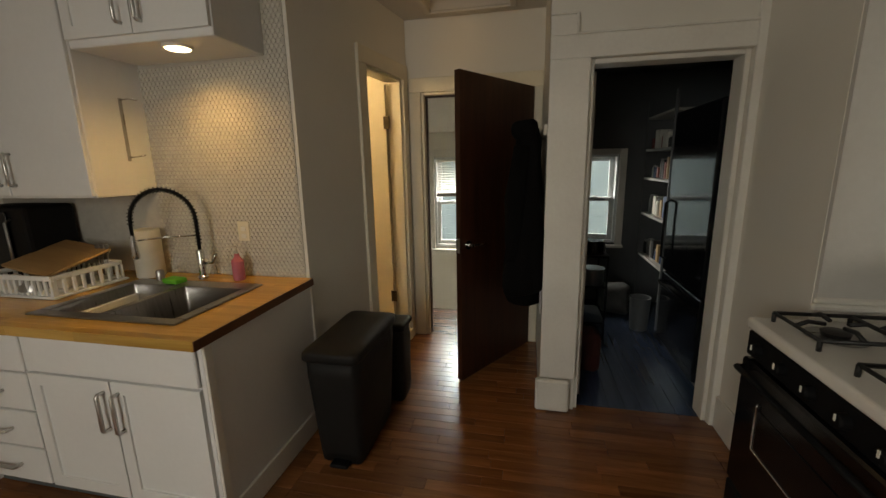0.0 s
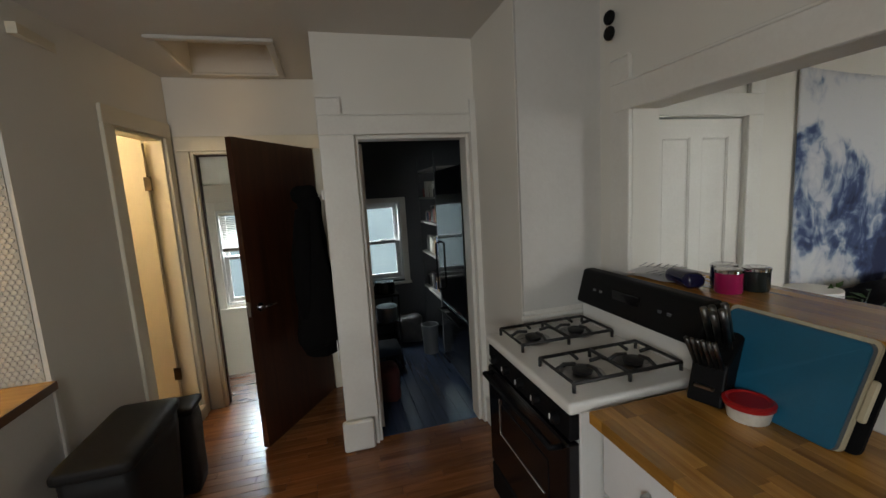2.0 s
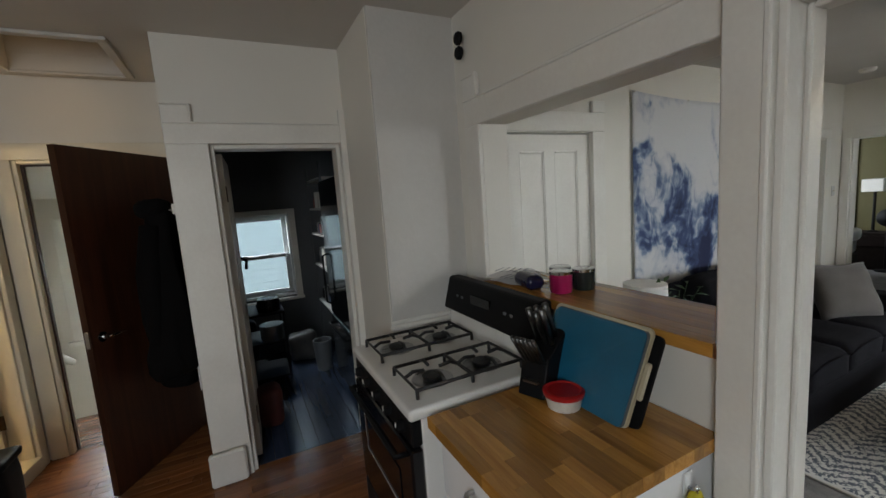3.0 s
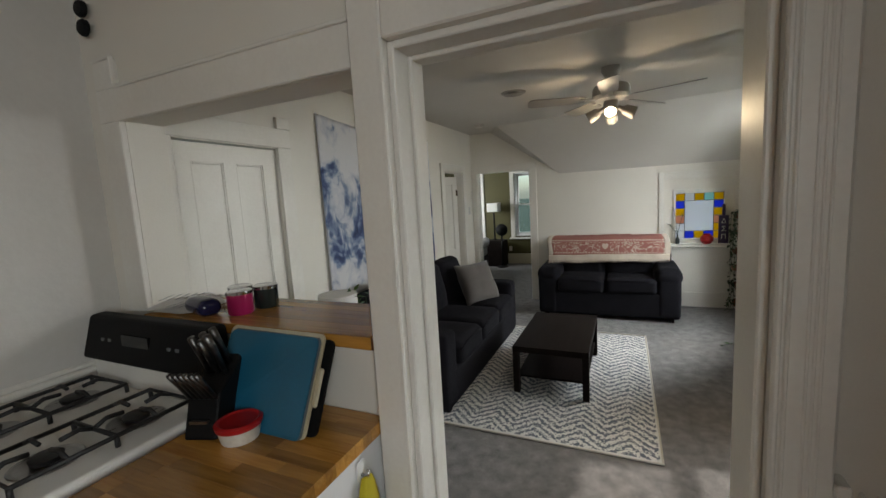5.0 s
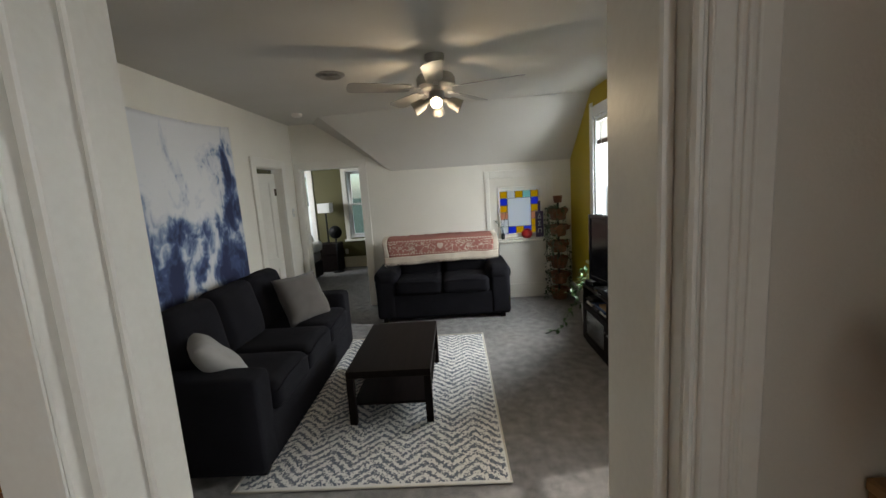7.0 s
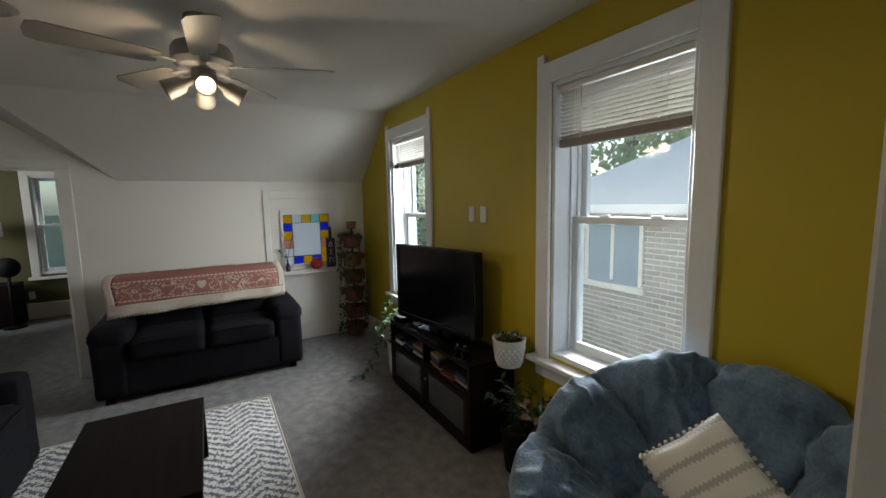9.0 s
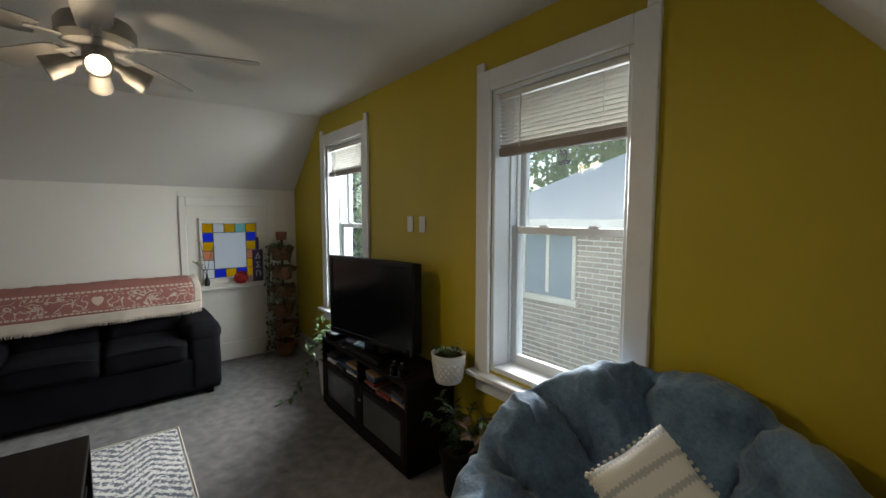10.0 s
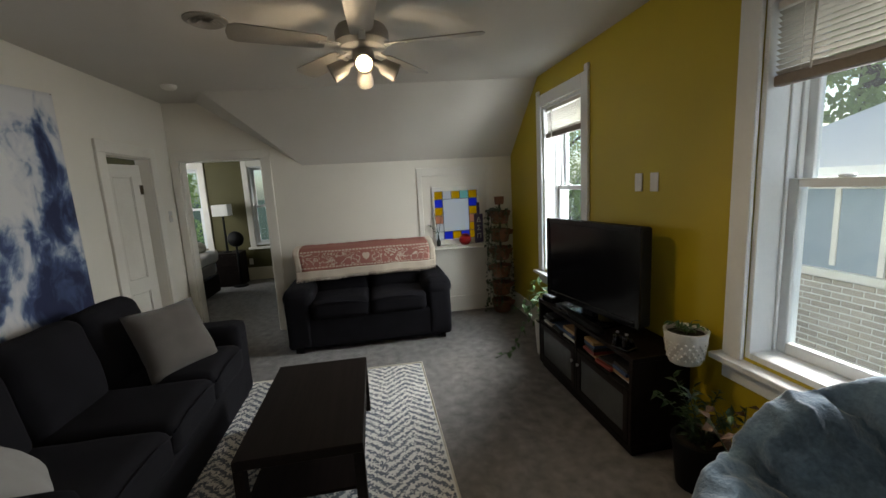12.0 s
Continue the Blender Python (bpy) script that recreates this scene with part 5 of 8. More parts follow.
    lathe("spray_head", [(0, 0), (0.017, 0), (0.021, 0.02), (0.016, 0.07), (0.013, 0.13), (0, 0.13)], CHROME, f, (dx, dy, 0.14), 16)
    tube("support_arm", [(0, 0, 0.25), (dx * 0.5, dy * 0.5, 0.25), (dx * 0.93, dy * 0.93, 0.24)], 0.005, CHROME, f, 6)
    # backsplash of small raised tiles
    b = thing("backsplash", -0.60, 0.999, 0.912, "wall of small raised off-white mosaic tiles", "tile wall", kind="structure")
    box("grout", (-1.7, -0.006, 0), (0.46, 0, 1.19), GROUT, b, 0)
    box("grout", (0.33, -0.006, 1.19), (0.46, 0, 1.74), GROUT, b, 0)
    p, rr = 0.027, 0.0125
    ring = [(rr * math.cos(math.pi / 3 * k + math.pi / 6), rr * math.sin(math.pi / 3 * k + math.pi / 6)) for k in range(6)]
    tv = [(x, -0.005, z) for x, z in ring] + [(x * 0.75, -0.0125, z * 0.75) for x, z in ring]
    tf = [tuple(range(6, 12))] + [(k, (k + 1) % 6, (k + 1) % 6 + 6, k + 6) for k in range(6)]
    one = bpy.data.meshes.new("tile")
    one.from_pydata(tv, [], tf)
    one.materials.append(TILE)
    verts, faces, made = [], [], 0
    for j in range(int(1.74 / (p * 0.866))):
        z = 0.014 + j * p * 0.866
        for i in range(80):
            x = 0.445 - i * p - (p / 2 if j % 2 else 0)
            if x < (-0.47 if z < 1.17 else 0.345) or (z > 1.17 and x < 0.345):
                continue
            if made < 300 and 0.12 < z < 0.75 and x > 0.13:
                t = new("tile", one)
                t.parent, t.location = b, (x, 0, z)
                made += 1
            else:
                n0 = len(verts)
                verts += [(a + x, y, c + z) for a, y, c in tv]
                faces += [tuple(n0 + q for q in fc) for fc in tf]
    me = bpy.data.meshes.new("small_tiles")
    me.from_pydata(verts, [], faces)
    me.materials.append(TILE)
    st = new("small_tiles", me)
    st.parent = b
    st["kind"] = "stuff"
    # wall cabinets
    u = thing("tall_wall_cabinet", -1.60, 0.81, 1.395, "white wall cabinet with two shaker doors", "cabinet")
    box("body", (-0.54, -0.17, 0), (0.54, 0.185, 1.262), CABINET, u)
    for a, c, h in ((-0.535, -0.003, -0.05), (0.003, 0.535, 0.05)):
        dr = box("door", (a, -0.19, 0.012), (c, -0.17, 1.255), CABINET, u, 0.003)
        bar_handle(dr, (h, -0.19, 0.07), (h, -0.19, 0.23), (0, -0.032, 0))
    tb = thing("paper_towel_bracket", -1.0605, 0.86, 1.58, "thin steel paper towel bracket on the cabinet side", "bracket")
    box("plate", (0.0, -0.02, 0.0), (0.004, 0.0, 0.33), STEEL, tb, 0.001)
    tube("arm", [(0.002, -0.01, 0.32), (0.05, -0.01, 0.325), (0.11, -0.01, 0.315)], 0.004, CHROME, tb, 6)
    tube("arm", [(0.002, -0.01, 0.02), (0.05, -0.01, 0.022), (0.11, -0.01, 0.03)], 0.004, CHROME, tb, 6)
    u2 = thing("short_wall_cabinet", -0.66, 0.81, 2.10, "short white wall cabinet above the sink", "cabinet")
    box("body", (-0.395, -0.17, 0), (0.40, 0.185, 0.557), CABINET, u2)
    for a, c, h in ((-0.39, -0.003, -0.055), (0.003, 0.395, 0.055)):
        dr = shaker("door", (a, -0.17, 0.035), (c, -0.17, 0.55), u2, "y", -1)
        bar_handle(dr, (h, -0.189, 0.08), (h, -0.189, 0.24), (0, -0.032, 0))
    pk = thing("puck_light", -0.54, 0.735, 2.10, "round warm under-cabinet light, switched on", "light")
    lathe("housing", [(0, -0.012), (0.062, -0.012), (0.066, 0.0), (0, 0.0)], TRIM, pk, (0, 0, 0), 24)
    lathe("lens", [(0, -0.016), (0.05, -0.016), (0.055, -0.0125), (0, -0.0125)], PUCK, pk, (0, 0, 0), 24)
    # things on the worktop
    r = thing("dish_rack", -1.43, 0.62, 0.912, "white plastic dish rack holding dishes", "dish rack")
    box("drip_tray", (-0.26, -0.19, 0), (0.26, 0.2, 0.012), CABINET, r, 0.004)
    bm = bmesh.new()
    for lo, hi in (((-0.23, -0.17, 0.015), (0.23, 0.18, 0.028)), ((-0.24, -0.18, 0.09), (0.24, -0.165, 0.115)), ((-0.24, 0.175, 0.09), (0.24, 0.19, 0.115)), ((-0.24, -0.165, 0.09), (-0.225, 0.175, 0.115)), ((0.225, -0.165, 0.09), (0.24, 0.175, 0.115))):
        bm_box(bm, lo, hi, 0.004)
    for k in range(13):
        x = -0.234 + k * 0.039
        for y in (-0.18, 0.176):
            bm_box(bm, (x - 0.007, y, 0.012), (x + 0.007, y + 0.013, 0.09), 0.002)
    for k in range(8):
        y = -0.16 + k * 0.045
        for x in (-0.24, 0.227):
            bm_box(bm, (x, y - 0.008, 0.012), (x + 0.013, y + 0.008, 0.09), 0.002)
    part("basket", bm, CABINET, r, "white slotted plastic basket")
    cb = thing("chopping_board", -1.47, 0.68, 1.045, "wooden chopping board lying across the dish rack", "chopping board", -12)
    part("board", bm_soft(bmesh.new(), (0.46, 0.32, 0.02), 0.008, 0, 4, 0, pose(0, 0, 0.01, 16, 3, 0)), PINE, cb)
    for k, (x, y) in enumerate(((-1.55, 0.50), (-1.38, 0.50), (-1.28, 0.58))):
        bw = thing("bowl", x, y, 0.942, "white and grey bowl upside down in the rack", "bowl", group="dishes in the rack")
        lathe("bowl_body", [(0.07, 0), (0.065, 0.03), (0.04, 0.06), (0.02, 0.065), (0, 0.065)], (POT, STEEL, POT)[k], bw, (0, 0, 0), 20)
    for k in range(3):
        g = thing("utensil", -1.30 + 0.03 * k, 0.76, 0.945, "steel cutlery standing in the rack", "cutlery", group="cutlery in the rack")
        tube("shaft", [(0, 0, 0), (0.005 * k, 0.01, 0.14)], 0.004, STEEL, g, 6)
        part("tip", bm_soft(bmesh.new(), (0.026, 0.01, 0.05), 0.004, 0, 3, 0, pose(0.005 * k, 0.01, 0.13)), STEEL, g)
    # assumed appliance, its height set to fill the dark space below the cabinet
    ap = thing("countertop_appliance", -1.90, 0.83, 0.912, "black appliance, assumed, filling the dark space under the wall cabinet", "appliance")
    box("body", (-0.24, -0.13, 0.012), (0.22, 0.14, 0.43), BLACK, ap, 0.02, "", 2)
    box("door", (-0.22, -0.142, 0.05), (0.10, -0.13, 0.40), GLOSSB, ap, 0.004)
    tube("handle", [(0.115, -0.13, 0.10), (0.115, -0.16, 0.12), (0.115, -0.16, 0.34), (0.115, -0.13, 0.36)], 0.008, STEEL, ap, 6)
    for x in (-0.2, 0.18):
        for y in (-0.1, 0.1):
            box("foot", (x - 0.015, y - 0.015, 0), (x + 0.015, y + 0.015, 0.013), BLACK, ap, 0.002)
    k = thing("paper_towel_roll", -1.10, 0.90, 0.912, "cream paper towel roll standing by the tap", "paper towel")
    lathe("roll", [(0.02, 0), (0.072, 0.0), (0.074, 0.005), (0.074, 0.275), (0.07, 0.28), (0.02, 0.28)], CREAMC, k, (0, 0, 0), 28)
    sp = thing("sponge", -0.80, 0.765, 0.92, "bright green sponge on the sink rim", "sponge", -10)
    part("block", bm_soft(bmesh.new(), (0.11, 0.07, 0.03), 0.008, 0, 5, 0.002), GREEN, sp)
    st = thing("sink_strainer_cup", -0.93, 0.80, 0.92, "small dark metal cup beside the tap", "cup")
    lathe("cup_body", [(0, 0), (0.022, 0), (0.022, 0.05), (0.016, 0.06), (0, 0.062)], STEEL, st, (0, 0, 0), 16)
    so = thing("soap_bottle", -0.50, 0.90, 0.912, "clear bottle of pink hand soap with a pump", "soap bottle")
    lathe("bottle", [(0, 0), (0.03, 0), (0.033, 0.01), (0.033, 0.11), (0.014, 0.135), (0.014, 0.15), (0, 0.15)], SOAP, so, (0, 0, 0), 20)
    tube("pump", [(0, 0, 0.15), (0, 0, 0.19), (-0.02, -0.02, 0.195), (-0.035, -0.03, 0.185)], 0.006, TUB, so, 7)
    ol = thing("wall_outlet", -0.50, 0.985, 1.12, "cream double socket on the tiled wall", "outlet")
    box("plate", (-0.037, -0.008, 0), (0.037, 0.0, 0.115), CREAM, ol, 0.003)
    for z in (0.03, 0.072):
        box("socket", (-0.016, -0.0105, z - 0.013), (0.016, -0.008, z + 0.013), TRIM, ol, 0.003)


GROUT = shade("grey_grout", (0.52, 0.49, 0.43), (0.45, 0.42, 0.37), 0.85, scale=20, bump=0.2)
TILE = shade("off_white_tile", (0.60, 0.57, 0.50), (0.52, 0.49, 0.43), 0.36, scale=14, bump=0.03)
sink_side()


def trash_can():
    t = thing("kitchen_bin", 0.175, 0.90, 0, "slim black plastic kitchen bin with a lid", "bin")
    bm = bmesh.new()
    bm_soft(bm, (0.28, 0.58, 0.61), 0.03, 0, 6)
    for v in bm.verts:
        s = 0.82 + 0.18 * v.co.z / 0.6
        v.co.x, v.co.y = v.co.x * s, v.co.y * s
    part("bucket", bm, BIN, t, "", True)
    bm = bmesh.new()
    bm_soft(bm, (0.305, 0.60, 0.07), 0.03, 0.012, 8, 0, pose(0, 0, 0.59))
    part("lid", bm, BIN, t, "", True)
    box("pedal", (-0.05, -0.285, 0.01), (0.05, -0.22, 0.03), BLACK, t, 0.006)
    h = thing("small_bin", 0.22, 1.36, 0, "small black bin with a bag hooked over it", "bin")
    bm = bmesh.new()
    bm_soft(bm, (0.22, 0.20, 0.50), 0.03, 0, 6, 0.006)
    part("bucket", bm, BIN, h, "", True)
    part("bag_rim", bm_soft(bmesh.new(), (0.25, 0.22, 0.05), 0.02, 0, 8, 0.012, pose(0, 0, 0.485)), BLACK, h, "crumpled black bag edge", True)


trash_can()


def coats():
    hk = thing("coat_hook", 1.19, 1.62, 1.68, "small white wall hook rail on the partition", "hook")
    box("rail", (-0.018, -0.22, 0), (0, 0.25, 0.06), TRIM, hk, 0.004)
    for y in (-0.14, 0.02, 0.18):
        tube("hook", [(-0.018, y, 0.03), (-0.06, y, 0.02), (-0.07, y, 0.05)], 0.006, CHROME, hk, 6)
    for k, (y, h, w) in enumerate(((1.50, 1.00, 0.36), (1.70, 1.12, 0.42))):
        c = thing("coat", 1.085, y, 1.74 - h, "long black coat hanging from the wall hook", "coat", group="coats on the hooks")
        bm = bmesh.new()
        bm_soft(bm, (0.22, w, h), 0.08, 0, 12, 0.0)
        for v in bm.verts:
            f = max(0.0, 1 - v.co.z / h)
            v.co.y *= 0.45 + 0.75 * f ** 0.6
            v.co.x = v.co.x * (0.5 + 0.5 * f) + 0.03 * math.sin(v.co.y * 45 + k) * f
            v.co += 0.03 * noise.noise_vector(v.co * 5 + Vector((k, 0, 0)))
        part("cloth", bm, COAT, c, "", True)
        for q in (-1, 1):
            tube("sleeve", [(-0.03, q * w * 0.25, h * 0.88), (-0.06 - 0.02 * k, q * w * 0.42, h * 0.62), (-0.07, q * w * 0.46 + 0.02, h * 0.36), (-0.06, q * w * 0.44, h * 0.22)], [0.05, 0.06, 0.055, 0.045], COAT, c, 10)
        part("hood", bm_soft(bmesh.new(), (0.16, w * 0.55, 0.12), 0.05, 0, 8, 0.02, pose(-0.02, 0, h - 0.08), k * 4.0), COAT, c, "", True)
    p = thing("hung_paper", 1.178, 1.45, 0.62, "white papers hanging on the partition", "paper")
    box("sheet", (0, -0.06, 0), (0.006, 0.06, 0.26), PAPER, p, 0.001)


coats()


# ---- kitchen: stove side ----
def stove():
    s = thing("gas_stove", 2.30, 0.31, 0, "white-topped gas stove with a black front", "stove")
    x0, x1, y0, y1 = -0.33, 0.30, -0.40, 0.38
    box("carcass", (x0 + 0.03, y0 + 0.01, 0.02), (x1, y1 - 0.01, 0.88), ENAMEL, s)
    ct = box("cooktop", (x0 - 0.02, y0, 0.88), (x1 - 0.06, y1, 0.925), ENAMEL, s, 0.014, "white enamel cooktop", 3)
    box("control_panel", (x0 - 0.012, y0 + 0.012, 0.775), (x0 + 0.03, y1 - 0.012, 0.876), BLACK, s, 0.006)
    dr = box("oven_door", (x0 - 0.022, y0 + 0.012, 0.22), (x0 + 0.03, y1 - 0.012, 0.765), GLOSSB, s, 0.008, "black glass oven door")
    box("oven_window", (x0 - 0.026, y0 + 0.15, 0.35), (x0 - 0.022, y1 - 0.15, 0.62), GLOSSB, dr, 0.002)
    tube("window_trim", [(x0 - 0.024, 0.215, 0.64), (x0 - 0.028, 0.215, 0.63), (x0 - 0.028, 0.215, 0.465), (x0 - 0.028, 0.208, 0.455), (x0 - 0.028, -0.22, 0.455)], 0.004, CHROME, dr, 6, False, "thin chrome strip")
    tube("oven_handle", [(x0 - 0.02, y1 - 0.06, 0.735), (x0 - 0.06, y1 - 0.06, 0.738), (x0 - 0.062, y0 + 0.06, 0.738), (x0 - 0.02, y0 + 0.06, 0.735)], 0.012, BLACK, dr, 8)
    box("drawer", (x0 - 0.02, y0 + 0.012, 0.04), (x0 + 0.03, y1 - 0.012, 0.21), BLACK, s, 0.008)
    for k in range(5):
        y = y0 + 0.10 + k * 0.145
        kn = lathe("knob", [(0, 0), (0.024, 0), (0.022, 0.022), (0.016, 0.028), (0, 0.028)], BLACK, s, (x0 - 0.012, y, 0.826), 16, "", Matrix.Rotation(radians(-90), 4, "Y"))
        box("pointer", (x0 - 0.043, y - 0.003, 0.826), (x0 - 0.040, y + 0.003, 0.846), TRIM, kn, 0)
    # white riser and black console
    bm = bmesh.new()
    bm_box(bm, (x1 - 0.06, y0, 0.90), (x1, y1, 1.04), 0.008, 2)
    part("riser", bm, ENAMEL, s)
    bm = bmesh.new()
    bm_box(bm, (x1 - 0.10, y0 - 0.005, 1.035), (x1 + 0.02, y1 + 0.005, 1.215), 0.016, 3)
    for v in bm.verts:
        if v.co.x < x1 - 0.05:
            v.co.x += (v.co.z - 1.035) * 0.28
    part("console", bm, BLACK, s, "black stove console leaning back")
    box("display", (x1 - 0.079, -0.07, 1.10), (x1 - 0.06, 0.11, 1.155), GLOSSB, s, 0.003)
    for y in (-0.24, -0.19, 0.2, 0.25):
        box("button", (x1 - 0.077, y - 0.012, 1.115), (x1 - 0.06, y + 0.012, 1.13), SLATE, s, 0.002)
    # burners and grates
    for yc in (-0.205, 0.205):
        bm = bmesh.new()
        r, z = 0.0075, 0.960
        a, b, c, d = x0 + 0.045, x1 - 0.10, yc - 0.125, yc + 0.125
        bm_tube(bm, [(a, c, z), (b, c, z), (b, d, z), (a, d, z)], r, 6, True)
        bm_tube(bm, [((a + b) / 2, c, z), ((a + b) / 2, d, z)], r, 6)
        for xc in (a + (b - a) * 0.25, a + (b - a) * 0.75):
            for t in (0, 90, 180, 270):
                ct_, st_ = math.cos(radians(t)), math.sin(radians(t))
                ex, ey = xc + ct_ * (b - a) * 0.25, yc + st_ * 0.125
                bm_tube(bm, [(ex, ey, z), (xc + ct_ * 0.085, yc + st_ * 0.085, z + 0.018), (xc + ct_ * 0.035, yc + st_ * 0.035, z + 0.012)], r, 6)
        for x in (a, (a + b) / 2, b):
            for y in (c, d):
                bm_tube(bm, [(x, y, z), (x, y, 0.925)], r, 6)
        part("grate", bm, IRON, s, "black wire pan grate", True)
        for xc in (a + (b - a) * 0.25, a + (b - a) * 0.75):
            lathe("drip_pan", [(0, 0.9255), (0.07, 0.9255), (0.085, 0.930), (0.088, 0.9275), (0, 0.9245)], STEEL, s, (xc, yc, 0), 24)
            bn = lathe("burner", [(0, 0.93), (0.038, 0.93), (0.042, 0.945), (0.03, 0.952), (0, 0.952)], IRON, s, (xc, yc, 0), 20)


stove()


def counter_side():
    c = thing("counter_cabinet", 2.36, -0.42, 0, "white base cabinet with a drawer and steel pull", "cabinet")
    box("body", (-0.30, -0.275, 0.0), (0.335, 0.275, 0.868), CABINET, c)
    for z0, z1 in ((0.62, 0.855), (0.10, 0.61)):
        dr = box("drawer_front" if z0 > 0.5 else "door", (-0.32, -0.27, z0), (-0.30, 0.27, z1), CABINET, c, 0.003)
        bar_handle(dr, (-0.32, -0.06, 0.765 if z0 > 0.5 else 0.56), (-0.32, 0.06, 0.765 if z0 > 0.5 else 0.56), (-0.03, 0, 0))
    w = thing("counter_worktop", 2.35, -0.42, 0.87, "honey butcher-block worktop beside the stove", "worktop")
    staves("stave", w, -0.348, 0.345, -0.297, 0.292, 0, 0.042, "y", 0.043, 0.4, BLOCK)
    hk = thing("towel_hook", 2.56, -0.697, 0.80, "white stick-on hook with a yellow cloth", "hook")
    box("base", (-0.02, -0.006, -0.03), (0.02, 0.0, 0.035), CABINET, hk, 0.004)
    tube("peg", [(0, -0.006, -0.01), (0, -0.03, -0.015), (0, -0.032, 0.01)], 0.006, CHROME, hk, 6)
    cl = thing("yellow_cloth", 2.56, -0.722, 0.45, "yellow dishcloth hanging from the hook", "cloth")
    bm = bmesh.new()
    bm_soft(bm, (0.17, 0.025, 0.34), 0.012, 0, 9)
    for v in bm.verts:
        f = max(0.0, 1 - v.co.z / 0.34)
        v.co.x *= 0.2 + 0.95 * f ** 0.7
        v.co.y += 0.012 * math.sin(v.co.x * 50) * f
    part("cloth", bm, YELLOWC, cl, "", True)
    b = thing("bar_top", 2.84, -0.11, 1.157, "honey wooden bar top on the serving sill", "worktop")
    for k in range(7):
        x = -0.185 + k * 0.053
        box("stave", (x, -0.60, 0), (x + 0.053, 0.595, 0.043), BLOCK, b, 0.001)
    box("end_grain", (-0.187, -0.627, 0), (-0.145, -0.60, 0.043), BLOCKD, b, 0.004)
    # knife block
    k = thing("knife_block", 2.45, -0.20, 0.912, "black knife block full of steel-handled knives", "knife block", 20)
    bm = bmesh.new()
    bm_box(bm, (-0.075, -0.055, 0), (0.085, 0.055, 0.21), 0.008, 2)
    for v in bm.verts:
        v.co.x += v.co.z * 0.22
        if v.co.z > 0.1 and v.co.x < 0.06:
            v.co.z -= 0.07
    part("block", bm, BLACK, k)
    box("maker_plate", (-0.074, -0.03, 0.055), (-0.06, 0.03, 0.063), STEEL, k, 0.0)
    for i in range(6):
        y = -0.042 + i * 0.017
        tube("steak_knife", [(-0.035, y, 0.125), (-0.075, y, 0.185), (-0.11, y, 0.235)], [0.007, 0.008, 0.009], KNIFE, k, 6)
    for i, (x, y, h) in enumerate(((0.05, -0.03, 0.17), (0.05, 0.0, 0.15), (0.06, 0.032, 0.16), (0.10, -0.02, 0.18), (0.10, 0.022, 0.16))):
        tube("knife_handle", [(x, y, 0.17), (x - h * 0.28, y, 0.17 + h * 0.6), (x - h * 0.44, y, 0.17 + h * 0.92)], [0.010, 0.012, 0.013], KNIFE, k, 7)
    t = thing("food_tub", 2.44, -0.335, 0.912, "round cloudy tub with a red lid", "food container")
    lathe("tub", [(0, 0), (0.056, 0), (0.066, 0.045), (0, 0.045)], TUB, t, (0, 0, 0), 28)
    lathe("lid", [(0, 0.045), (0.070, 0.045), (0.072, 0.058), (0.062, 0.063), (0.055, 0.058), (0, 0.058)], RED, t, (0, 0, 0), 28)
    # boards leaning on the wall
    lean = 26

    def slab(name, lab, x, yc, w, h, thick, mat_, bow, notch):
        o = thing(name, x, yc, 0.913, lab, "chopping board")
        bm = bmesh.new()
        bm_box(bm, (-thick / 2, -w / 2, 0), (thick / 2, w / 2, h))
        es = [e for e in bm.edges if abs(e.verts[0].co.x - e.verts[1].co.x) > thick * 0.5]
        bmesh.ops.bevel(bm, geom=es, offset=0.022, segments=4, affect="EDGES", profile=0.5)
        bm.transform(pose(0, 0, 0, 0, lean, 0))
        for v in bm.verts:
            v.co.x += bow * (1 - (2 * v.co.y / w) ** 2) * 0.02
        part("board", bm, mat_, o)
        if notch:
            bm = bmesh.new()
            bm_box(bm, (-thick / 2, -w / 2 - 0.022, 0.10), (thick / 2, -w / 2, 0.22), 0.006)
            bm.transform(pose(0, 0, 0, 0, lean, 0))
            part("grip", bm, mat_, o)
        return o
    slab("chopping_mat", "thin teal chopping mat leaning on the boards", 2.475, -0.335, 0.41, 0.315, 0.004, TEAL, 1.0, False)
    slab("grey_chopping_mat", "grey chopping mat behind the teal one", 2.480, -0.34, 0.415, 0.318, 0.004, SLATE, 0.9, False)
    slab("beige_chopping_board", "beige plastic chopping board with rounded grips", 2.486, -0.338, 0.432, 0.326, 0.012, BEIGE, 0.8, True)
    slab("dark_baking_tray", "black tray behind the chopping boards", 2.512, -0.352, 0.455, 0.30, 0.010, BLACK, 0.0, False)
    # on the bar
    for nm, x, y, r, h, mt, lab in (("magenta", 2.775, 0.02, 0.05, 0.085, PINK, "magenta candle jar with a silver lid"), ("navy", 2.85, 0.105, 0.05, 0.085, NAVY, "navy candle jar with a silver lid"), ("green", 2.89, -0.005, 0.05, 0.085, SMOKE, "dark green candle jar with a silver lid")):
        j = thing("candle_jar", x, y, 1.201, lab, "candle", group="candles on the bar")
        lathe("jar", [(0, 0), (r - 0.004, 0), (r, 0.006), (r, h), (0, h)], mt, j, (0, 0, 0), 28)
        lathe("lid", [(0, h), (r + 0.002, h), (r + 0.002, h + 0.012), (r - 0.006, h + 0.016), (0, h + 0.014)], CHROME, j, (0, 0, 0), 28)
    g = thing("glasses_case", 2.735, 0.20, 1.201, "dark blue glasses case lying on the bar", "case", 75)
    part("shell", bm_soft(bmesh.new(), (0.19, 0.09, 0.065), 0.028, 0.006, 8), NAVY, g, "", True)
